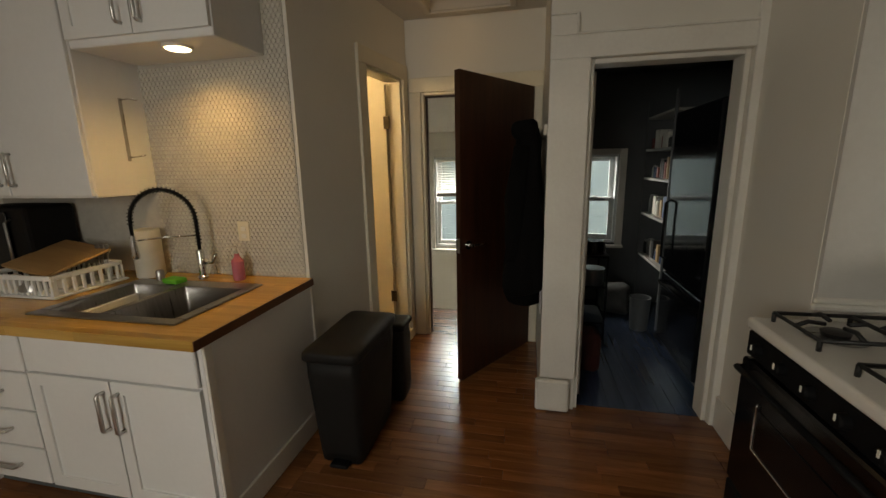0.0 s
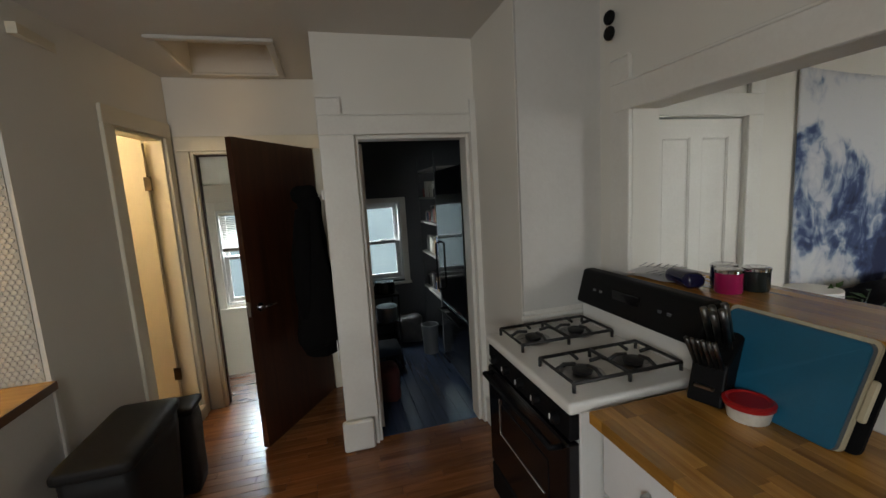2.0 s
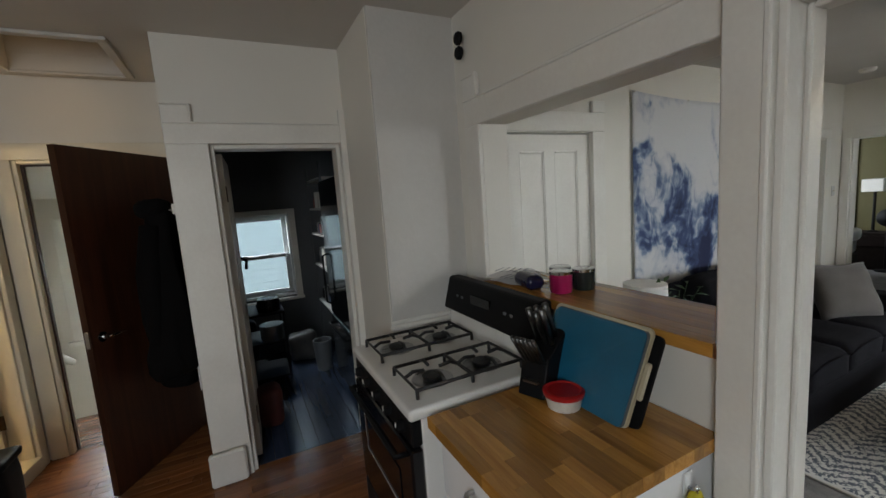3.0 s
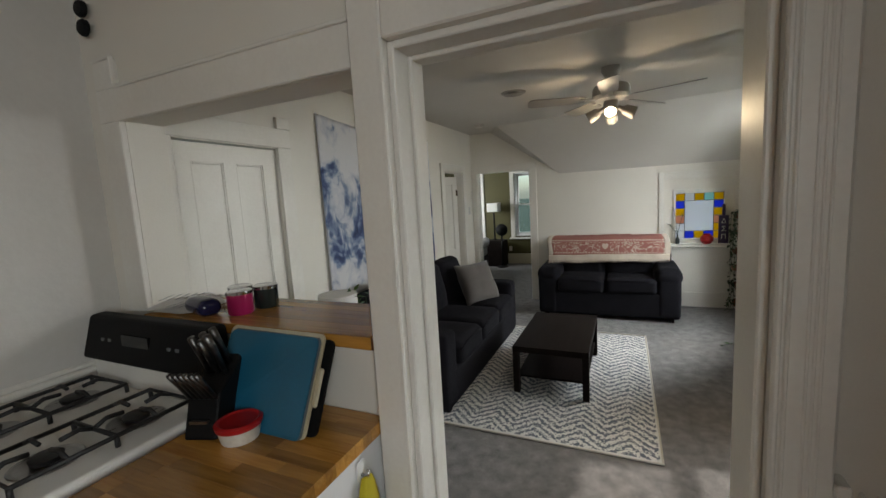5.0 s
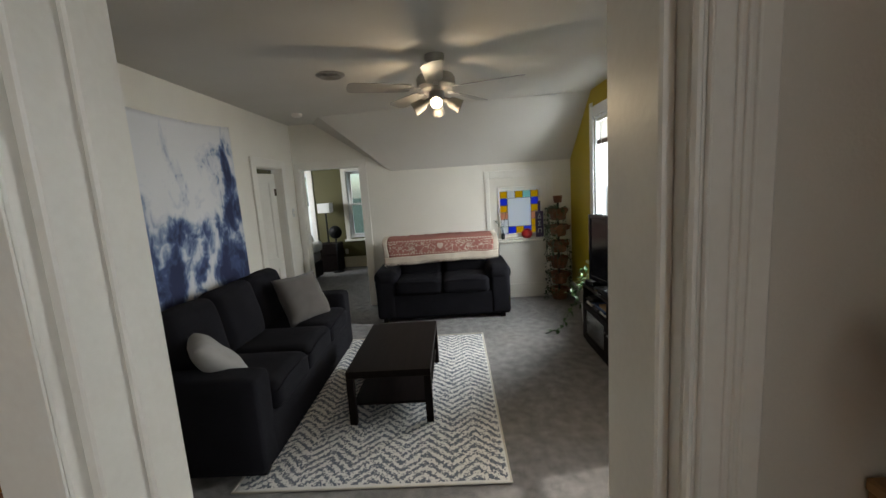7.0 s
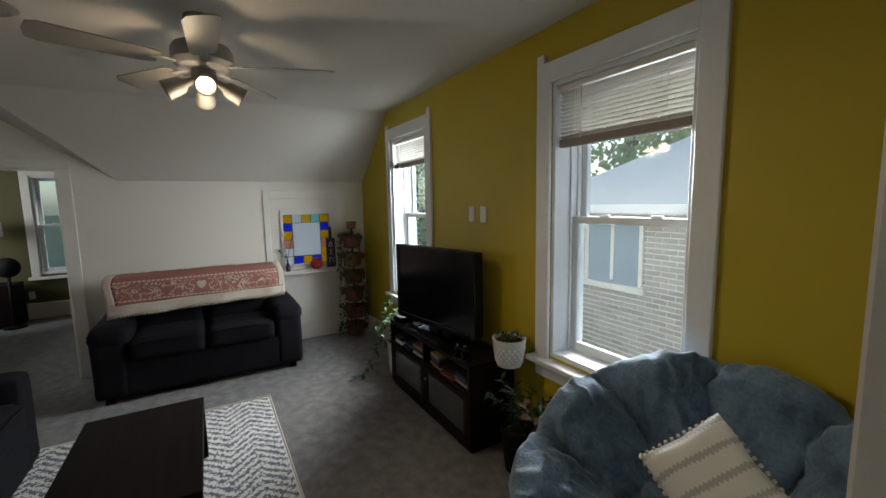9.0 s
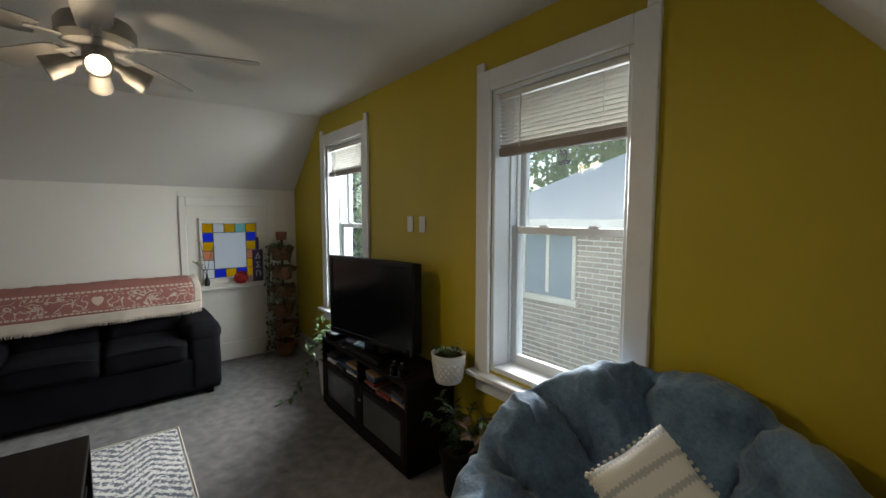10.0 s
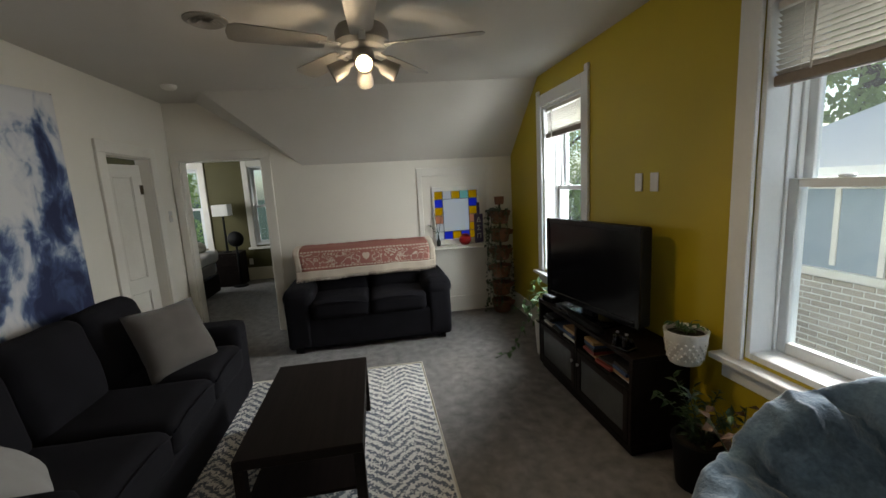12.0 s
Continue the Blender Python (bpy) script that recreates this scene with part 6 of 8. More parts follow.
    for k, (x, y, r) in enumerate(((2.76, 0.33, 12), (2.84, 0.36, -18), (2.78, 0.41, 30))):
        p = thing("paper", x, y, 1.202 + 0.006 * k, "loose printed paper on the bar", "paper", r, "papers on the bar")
        bm = bmesh.new()
        bmesh.ops.create_grid(bm, x_segments=8, y_segments=8, size=1, matrix=Matrix.Diagonal((0.085, 0.12, 1, 1)))
        for v in bm.verts:
            v.co.z = 0.004 + 0.012 * (0.5 + noise.noise(v.co * 9 + Vector((k, 0, 0)))) * (1 + k * 0.5)
        so = part("sheet", bm, PAPER, p, "", True)
        for q in range(5):
            box("print_line", (-0.06, -0.08 + q * 0.035, 0.026 + 0.006 * k), (0.06, -0.074 + q * 0.035, 0.0265 + 0.006 * k), SLATE, p, 0)
    ck = thing("small_ornament", 2.80, 0.30, 1.225, "small dark bead ornament on the papers", "ornament")
    lathe("bead", [(0, 0), (0.008, 0.003), (0.012, 0.012), (0.008, 0.021), (0, 0.024)], NAVY, ck, (0, 0, 0), 12)
    # two round hooks high on the wall
    h = thing("wall_dial", 2.674, 0.62, 2.40, "two small round black dials on the wall", "dial")
    for z in (0.03, 0.105):
        lathe("dial", [(0, 0), (0.033, 0), (0.035, 0.012), (0.028, 0.022), (0, 0.024)], BLACK, h, (0, 0, z), 20, "", Matrix.Rotation(radians(-90), 4, "Y"))
    # shelf unit with a plant
    s = thing("wooden_shelf_unit", 2.578, -2.42, 0, "open pale wooden shelf unit against the wall", "shelf")
    box("top", (-0.118, -0.375, 1.115), (0.117, 0.375, 1.137), PINE, s)
    box("back", (0.095, -0.36, 0), (0.117, 0.37, 1.115), PINE, s)
    box("side", (-0.115, -0.375, 0), (0.095, -0.355, 1.115), PINE, s)
    box("post", (-0.115, -0.01, 0), (-0.09, 0.012, 1.115), PINE, s)
    for z in (0.1, 0.45, 0.80):
        box("shelf", (-0.115, -0.355, z), (0.095, 0.37, z + 0.02), PINE, s)
    p = thing("black_cooker", 2.555, -2.27, 0.821, "glossy black round cooker on the shelf", "cooker")
    lathe("body", [(0, 0), (0.085, 0), (0.10, 0.02), (0.105, 0.14), (0.098, 0.15), (0, 0.15)], GLOSSB, p, (0, 0, 0), 28)
    lathe("lid", [(0.098, 0.152), (0.095, 0.165), (0.05, 0.195), (0.018, 0.20), (0.016, 0.215), (0, 0.217)], GLOSSB, p, (0, 0, 0), 28)
    tube("handle", [(-0.10, -0.03, 0.10), (-0.135, -0.02, 0.105), (-0.135, 0.02, 0.105), (-0.10, 0.03, 0.10)], 0.008, STEEL, p, 7)
    p = thing("potted_plant", 2.585, -2.20, 1.138, "bushy dark green plant in a dark pot", "plant")
    lathe("pot", [(0, 0), (0.055, 0), (0.072, 0.12), (0.076, 0.12), (0.076, 0.135), (0.065, 0.135), (0.065, 0.12), (0, 0.12)], BLACK, p, (0, 0, 0), 20)
    rng = random.Random(5)
    stems = []
    for i in range(150):
        a, r = rng.uniform(0, 6.28), rng.uniform(0.03, 0.20)
        if math.cos(a) > 0.3:
            r = min(r, 0.09)
        z = rng.uniform(0.13, 0.30)
        stems.append(([(0, 0, 0.1), (r * 0.5 * math.cos(a), r * 0.5 * math.sin(a), 0.1 + z * 0.7), (r * math.cos(a), r * math.sin(a), z)], 16))
    foliage("leaves", p, stems, LEAFD, 0.030, 0.025, 6)


counter_side()


# ---- pantry ----
def pantry():
    f = thing("refrigerator", 2.60, 2.15, 0, "glossy black refrigerator with a bottom freezer", "refrigerator")
    box("body", (-0.33, -0.40, 0.03), (0.38, 0.40, 1.90), FRIDGE, f, 0.006)
    for z0, z1 in ((0.05, 0.63), (0.645, 1.89)):
        d = box("door", (-0.40, -0.40, z0), (-0.335, 0.40, z1), FRIDGE, f, 0.016, "", 3)
        tube("handle", [(-0.40, 0.33, z0 + 0.10 if z0 > 0.1 else 0.56), (-0.44, 0.33, z0 + 0.12 if z0 > 0.1 else 0.56), (-0.44, 0.33 if z0 > 0.1 else -0.3, 1.2 if z0 > 0.1 else 0.56), (-0.40, 0.33 if z0 > 0.1 else -0.3, 1.22 if z0 > 0.1 else 0.56)], 0.010, BLACK, d, 7)
    box("kick_plate", (-0.36, -0.39, 0), (-0.33, 0.39, 0.045), SLATE, f)
    s = thing("pantry_shelf", 2.62, 3.17, 0, "dark pantry shelves with pale front edges", "shelf")
    for z in (0.55, 0.98, 1.34, 1.62, 1.93):
        box("shelf", (-0.36, -0.40, z), (0.37, 0.42, z + 0.022), SHELFW, s, 0.002)
    for x, y in ((-0.35, -0.39), (-0.35, 0.40), (0.35, -0.39), (0.35, 0.40)):
        box("post", (x - 0.012, y - 0.012, 0), (x + 0.012, y + 0.012, 2.1), SLATE, s, 0.002)
    rng = random.Random(3)
    for z in (0.572, 1.002, 1.362, 1.642):
        y = 2.82
        while y < 3.5:
            w, h = rng.uniform(0.05, 0.10), rng.uniform(0.10, 0.22)
            if rng.random() < 0.5:
                c = thing("food_box", 2.36, y, z, "food packet standing on the pantry shelf", "packet", group="pantry goods")
                box("carton", (-0.05, 0, 0), (0.06, w * 0.9, h), rng.choice(MIX), c, 0.003)
            else:
                c = thing("jar", 2.34, y + w / 2, z, "glass jar of food on the pantry shelf", "jar", group="pantry goods")
                lathe("jar_body", [(0, 0), (w * 0.42, 0), (w * 0.45, 0.01), (w * 0.45, h * 0.7), (w * 0.33, h * 0.8), (0, h * 0.8)], rng.choice(MIX + [STEEL]), c, (0, 0, 0), 14)
                lathe("lid", [(0, h * 0.8), (w * 0.36, h * 0.8), (w * 0.36, h * 0.9), (0, h * 0.9)], STEEL, c, (0, 0, 0), 14)
            y += w + 0.015
    b = thing("paper_bag", 1.98, 3.25, 0, "crumpled dark grey plastic bag on the blue floor", "bag")
    bm = bmesh.new()
    bm_soft(bm, (0.28, 0.24, 0.30), 0.06, 0.02, 10, 0.03)
    part("bag_body", bm, BAGM, b, "", True)
    r = thing("floor_pail", 2.12, 2.80, 0, "dark grey pail standing beside the shelves", "bucket")
    lathe("pail", [(0, 0), (0.075, 0), (0.09, 0.30), (0.094, 0.30), (0.094, 0.31), (0.08, 0.31), (0.07, 0.02), (0, 0.02)], SLATE, r, (0, 0, 0), 22)
    t = thing("dark_cart", 1.62, 2.75, 0, "black metal cart with clutter by the window", "cart")
    for z in (0.12, 0.45, 0.72):
        box("shelf", (-0.16, -0.22, z), (0.16, 0.25, z + 0.02), BLACK, t)
    for x, y in ((-0.15, -0.21), (-0.15, 0.24), (0.15, -0.21), (0.15, 0.24)):
        tube("post", [(x, y, 0), (x, y, 0.74)], 0.010, BLACK, t, 6)
    k = thing("kettle", 1.66, 2.66, 0.742, "black appliance with a chrome rim", "appliance")
    lathe("kettle_body", [(0, 0), (0.10, 0), (0.11, 0.05), (0.09, 0.11), (0.02, 0.12), (0, 0.12)], GLOSSB, k, (0, 0, 0), 22)
    lathe("rim", [(0.09, 0.108), (0.095, 0.112), (0.09, 0.117), (0.085, 0.112)], CHROME, k, (0, 0, 0), 22)
    m = thing("metal_pot", 1.66, 2.62, 0.472, "steel pot on the cart shelf", "pot")
    lathe("pot_body", [(0, 0), (0.09, 0), (0.10, 0.02), (0.10, 0.14), (0.104, 0.145), (0, 0.145)], STEEL, m, (0, 0, 0), 22)
    g = thing("red_bag", 1.55, 1.98, 0, "dark red bag low beside the doorway", "bag")
    part("bag_body", bm_soft(bmesh.new(), (0.16, 0.24, 0.30), 0.05, 0.02, 8, 0.015), MAROON, g, "", True)
    # unidentified dark upright shape; its form is a guess
    vc = thing("dark_upright_thing", 1.47, 3.20, 0, "dark upright thing of guessed form before the pantry window", "vacuum")
    tube("handle", [(0, 0, 0.16), (-0.01, 0.02, 0.75), (-0.02, 0.03, 1.12), (0.01, 0.0, 1.20), (0.06, -0.02, 1.17), (0.05, -0.01, 1.08)], 0.016, BLACK, vc, 8)
    soft("upright_body", (0.13, 0.15, 0.42), (0.0, -0.05, 0.14), BLACK, vc, 0.05, 0.01, 8, 0.0)
    soft("upright_foot", (0.28, 0.22, 0.10), (0.0, -0.09, 0.002), BLACK, vc, 0.035, 0.0, 6, 0.0)
    o = thing("round_wall_mirror", 1.42, 3.585, 1.30, "small dark round ornament beside the window", "ornament")
    lathe("disc", [(0, 0), (0.05, 0), (0.055, 0.01), (0, 0.012)], BLACK, o, (0, 0, 0), 20, "", Matrix.Rotation(radians(90), 4, "X"))


MAROON = shade("dark_red_cloth", (0.07, 0.012, 0.010), (0.04, 0.007, 0.006), 0.8, fine=200, bump=0.3)
SHELFW = shade("pale_shelf_board", (0.40, 0.39, 0.36), (0.30, 0.29, 0.27), 0.5, bump=0.05)
BAGM = shade("grey_plastic_bag", (0.10, 0.10, 0.095), (0.05, 0.05, 0.048), 0.4, scale=12, bump=0.3)
pantry()


def stair_hall():
    r = thing("stair_rail", -0.25, 2.75, 0, "white painted stair rail sloping down", "handrail")
    tube("rail", [(0, 0, 0.95), (0.02, 0.75, 0.55), (0.02, 1.35, 0.22)], 0.035, TRIM, r, 10)
    for y, z in ((0.1, 0.88), (0.7, 0.56), (1.25, 0.26)):
        tube("bracket", [(0.01, y, z), (-0.05, y, z - 0.03), (-0.068, y, z - 0.03)], 0.010, TRIM, r, 6)
    s = thing("stairs", 0.24, 3.05, -1.2, "painted stairs going down from the landing", "stairs", kind="structure")
    for k in range(5):
        box("step", (-0.55, 0.22 * k, 0), (0.55, 0.22 * (k + 1), 1.02 - 0.19 * k), CHASE, s, 0.01)


stair_hall()


# ---- living room ----
def couch(name, label, length, depth, seats, arm_w, arm_h, back_h, seat_h, x, y, rz, round_arm):
    """A stuffed couch, front towards local -y, its back at y = depth."""
    s = thing(name, x, y, 0, label, "couch", rz)
    L = length / 2
    soft("base", (length - 0.04, depth - 0.04, seat_h - 0.17), (0, depth / 2, 0.045), SOFA, s, 0.03, 0, 10, 0.003)
    for q in (-1, 1):
        if round_arm:
            bm = bmesh.new()
            bm_soft(bm, (arm_w, depth - 0.06, arm_h - 0.05), 0.05, 0, 12, 0.006, pose(q * (L - arm_w / 2), depth / 2 - 0.02, 0.045))
            bm_soft(bm, (arm_w + 0.05, depth - 0.04, 0.20), 0.095, 0, 12, 0.006, pose(q * (L - arm_w / 2 - 0.01), depth / 2 - 0.02, arm_h - 0.20))
            part("armrest", bm, SOFA, s, "", True)
        else:
            soft("armrest", (arm_w, depth - 0.04, arm_h - 0.05), (q * (L - arm_w / 2), depth / 2, 0.045), SOFA, s, 0.045, 0.008, 12, 0.004)
        for yy in (0.08, depth - 0.1):
            box("foot", (q * (L - 0.1) - 0.03, yy - 0.03, 0), (q * (L - 0.1) + 0.03, yy + 0.03, 0.05), BLACK, s)
    inner = length - 2 * arm_w
    w = inner / seats
    soft("back_frame", (length - 0.1, 0.2, back_h - 0.14), (0, depth - 0.12, 0.05), SOFA, s, 0.06, 0, 10, 0.004)
    for k in range(seats):
        u = -inner / 2 + (k + 0.5) * w
        soft("seat_cushion", (w - 0.008, depth - 0.28, 0.19), (u, (depth - 0.28) / 2 - 0.01, seat_h - 0.15), SOFA, s, 0.055, 0.022, 14, 0.006, seed=k * 3.1)
        hw, hd, zt = (w - 0.008) / 2 - 0.014, depth - 0.28, seat_h + 0.022
        tube("piping", [(u - hw, 0.0, zt - 0.03), (u - hw * 0.5, -0.012, zt), (u, -0.014, zt + 0.002), (u + hw * 0.5, -0.012, zt), (u + hw, 0.0, zt - 0.03)], 0.006, SOFA, s, 6)
        soft("back_cushion", (w - 0.012, 0.20, back_h - seat_h + 0.03), (u, depth - 0.36, seat_h - 0.02), SOFA, s, 0.075, 0.045, 14, 0.010, (-13, 0, 0), seed=k * 5.3 + 9)
    return s


sofa = couch("sofa", "long charcoal fabric sofa with three seats", 2.07, 0.99, 3, 0.22, 0.645, 0.96, 0.47, 5.205, -0.29, 0, False)
love = couch("loveseat", "dark charcoal two-seat couch under the slope", 1.66, 0.85, 2, 0.25, 0.66, 0.97, 0.49, 6.90, -1.23, -90, True)


def pillow(name, label, size, m, material, puff=0.05):
    o = tagged(new(name), label, "cushion")
    o.matrix_world = m
    bm = bmesh.new()
    n = 16
    g = {}
    for s in (1, -1):
        for i in range(n + 1):
            for j in range(n + 1):
                u, v = 2 * i / n - 1, 2 * j / n - 1
                if s < 0 and (i in (0, n) or j in (0, n)):
                    g[s, i, j] = g[1, i, j]
                    continue
                k = (1 - u ** 4) * (1 - v ** 4)
                pin = 1 - 0.06 * (1 - abs(u * v)) * max(abs(u), abs(v)) ** 3
                p = Vector((u * size[0] / 2 * pin, v * size[1] / 2 * pin, s * (size[2] / 2 * max(k, 0) ** 0.6)))
                g[s, i, j] = bm.verts.new(p + 0.008 * noise.noise_vector(p * 9))
    for s in (1, -1):
        for i in range(n):
            for j in range(n):
                q = [g[s, i, j], g[s, i + 1, j], g[s, i + 1, j + 1], g[s, i, j + 1]]
                bm.faces.new(q if s > 0 else q[::-1])
    part("cover", bm, material, o, "", True)
    return o


pillow("throw_pillow", "taupe grey square cushion leaning in the sofa corner", (0.46, 0.46, 0.17), pose(5.72, 0.02, 0.70, 62, 0, -32), PILLOW)
pillow("throw_pillow", "pale grey square cushion leaning on the sofa arm", (0.44, 0.44, 0.16), pose(4.50, 0.11, 0.63, 50, 0, 40), SLIP)


def coffee_table():
    t = thing("coffee_table", 5.22, -0.91, 0.012, "low black-brown coffee table with a lower shelf", "table")
    X, Y, H = 0.505, 0.295, 0.395
    box("tabletop", (-X, -Y, H - 0.05), (X, Y, H), BLACKW, t, 0.003)
    for sx in (-1, 1):
        for sy in (-1, 1):
            box("leg", (sx * X, sy * Y, 0), (sx * (X - 0.05), sy * (Y - 0.05), H - 0.05), BLACKW, t, 0.003)
    box("shelf", (-X + 0.05, -Y + 0.02, 0.12), (X - 0.05, Y - 0.02, 0.138), BLACKW, t, 0.002)


coffee_table()
r = thing("area_rug", 5.25, -0.88, 0.005, "off-white rug with broken blue-grey chevrons", "rug")
bm = bmesh.new()
bmesh.ops.create_grid(bm, x_segments=90, y_segments=60, size=1, matrix=Matrix.Diagonal((1.14, 0.78, 1, 1)))
for v in bm.verts:
    v.co.z = 0.009 + 0.003 * noise.noise(v.co * 4) + (0.012 * max(0, noise.noise(v.co * 2.2 + Vector((3, 0, 0)))) if v.co.x < -1.0 else 0)
    if abs(v.co.x) > 1.139 or abs(v.co.y) > 0.779:
        v.co.z = 0.001
part("weave", bm, RUG, r, "", True)
bm = bmesh.new()
bm_tube(bm, [(-1.14, -0.78, 0.006), (1.14, -0.78, 0.006), (1.14, 0.78, 0.006), (-1.14, 0.78, 0.006)], 0.007, 6, True)
part("binding", bm, CREAMC, r, "cream bound edge", True)


def throw_blanket():
    """Woven throw draped over the loveseat's back: a ribbon along y that follows a profile in x and z."""
    t = thing("throw_blanket", 7.45, -1.22, 0.0, "rose and cream woven throw over the couch back", "throw")
    prof = [(0.24, 0.50), (0.245, 0.75), (0.22, 0.945), (0.12, 0.995), (0.0, 1.005), (-0.09, 0.985), (-0.155, 0.93), (-0.185, 0.85), (-0.205, 0.77), (-0.225, 0.69)]
    dense = []
    for p, q in zip(prof, prof[1:]):
        for k in range(5):
            dense.append((p[0] + (q[0] - p[0]) * k / 5, p[1] + (q[1] - p[1]) * k / 5))
    dense.append(prof[-1])
    n, w = 70, 0.735
    grid = []
    for i in range(n + 1):
        y = -w + 2 * w * i / n
        row = []
        for j, (x, z) in enumerate(dense):
            q = Vector((x - 0.012, y, z + 0.012))
            sag = noise.noise(Vector((y * 4, j * 0.08, 2.0)))
            hang = max(0.0, (j - 28) / 17)
            drop = (0.05 * noise.noise(Vector((y * 2.5, 7, 0))) - 0.035 * y) * hang
            bunch = math.exp(-((j - 19) / 5) ** 2) * (0.022 * noise.noise(Vector((y * 7, 1.0, 5.0))) + 0.012 * noise.noise(Vector((y * 19, 3.0, 2.0))))
            fold = 0.016 * noise.noise(Vector((y * 9, j * 0.05, 9.0))) * hang
            row.append(q + Vector((-0.02 * sag - 0.010 - fold, 0.018 * math.sin(j * 0.2 + y * 3) * (abs(y) / w) - 0.03 * hang * noise.noise(Vector((y * 3, j * 0.1, 1))), 0.010 * sag + drop + bunch + 0.008)))
        grid.append(row)
    def sheet(nm, j0, j1, mat_, i0=0, i1=n, lift=0.0, lab=""):
        bm = bmesh.new()
        vs = [[bm.verts.new(grid[i][j] + Vector((-lift, 0, lift))) for j in range(j0, j1 + 1)] for i in range(i0, i1 + 1)]
        for a, b in zip(vs, vs[1:]):
            for k in range(len(a) - 1):
                bm.faces.new((a[k], a[k + 1], b[k + 1], b[k]))
        bmesh.ops.recalc_face_normals(bm, faces=bm.faces[:])
        o = part(nm, bm, mat_, t, lab, True)
        sol = o.modifiers.new("thickness", "SOLIDIFY")
        sol.thickness = 0.006
        return o
    m = len(dense) - 1
    sheet("weave", 0, m - 5, THROW, 3, n - 3, 0, "rose weave with cream motifs")
    sheet("border", m - 5, m, THROWB, 0, n, 0, "cream woven border")
    sheet("border", 0, m - 5, THROWB, 0, 3), sheet("border", 0, m - 5, THROWB, n - 3, n)
    bm = bmesh.new()
    for i in range(0, n + 1):
        for f in (0, 0.5):
            if i + f > n:
                continue
            p = grid[min(i, n)][m].lerp(grid[min(i + 1, n)][m], f)
            bm_tube(bm, [p, p + Vector((-0.004, random.uniform(-0.006, 0.006), -0.012)), p + Vector((-0.003, random.uniform(-0.010, 0.010), -0.024))], [0.004, 0.003, 0.002], 4)
    part("fringe", bm, THROWB, t, "cream fringe", True)


throw_blanket()

# tapestry
t = thing("tapestry", 5.22, YT - 0.006, 1.58, "wall tapestry of blue and white waves", "tapestry")
bm = bmesh.new()
bmesh.ops.create_grid(bm, x_segments=60, y_segments=40, size=1, matrix=Matrix.Rotation(radians(90), 4, "X") @ Matrix.Diagonal((1.0, 0.75, 1, 1)))
for v in bm.verts:
    u, w = v.co.x, (v.co.z + 0.75) / 1.5
    v.co.z += 0.05 * abs(u) ** 2 * w - 0.025 * w
    v.co.y = -0.006 - 0.010 * (0.5 + 0.5 * noise.noise(Vector((u * 3, v.co.z * 1.2, 0)))) - 0.012 * (1 - w) * (1 + noise.noise(Vector((u * 5, 0, 4))))
o = part("cloth", bm, TAPESTRY, t, "", True)
sol = o.modifiers.new("thickness", "SOLIDIFY")
sol.thickness = 0.003
for u, z in ((-0.98, 0.765), (-0.33, 0.725), (0.33, 0.725), (0.98, 0.765)):
    lathe("push_pin", [(0, 0), (0.005, 0), (0.004, 0.01), (0.006, 0.016), (0, 0.018)], TRIM, t, (u, -0.012, z), 10, "white push pin", Matrix.Rotation(radians(90), 4, "X"))


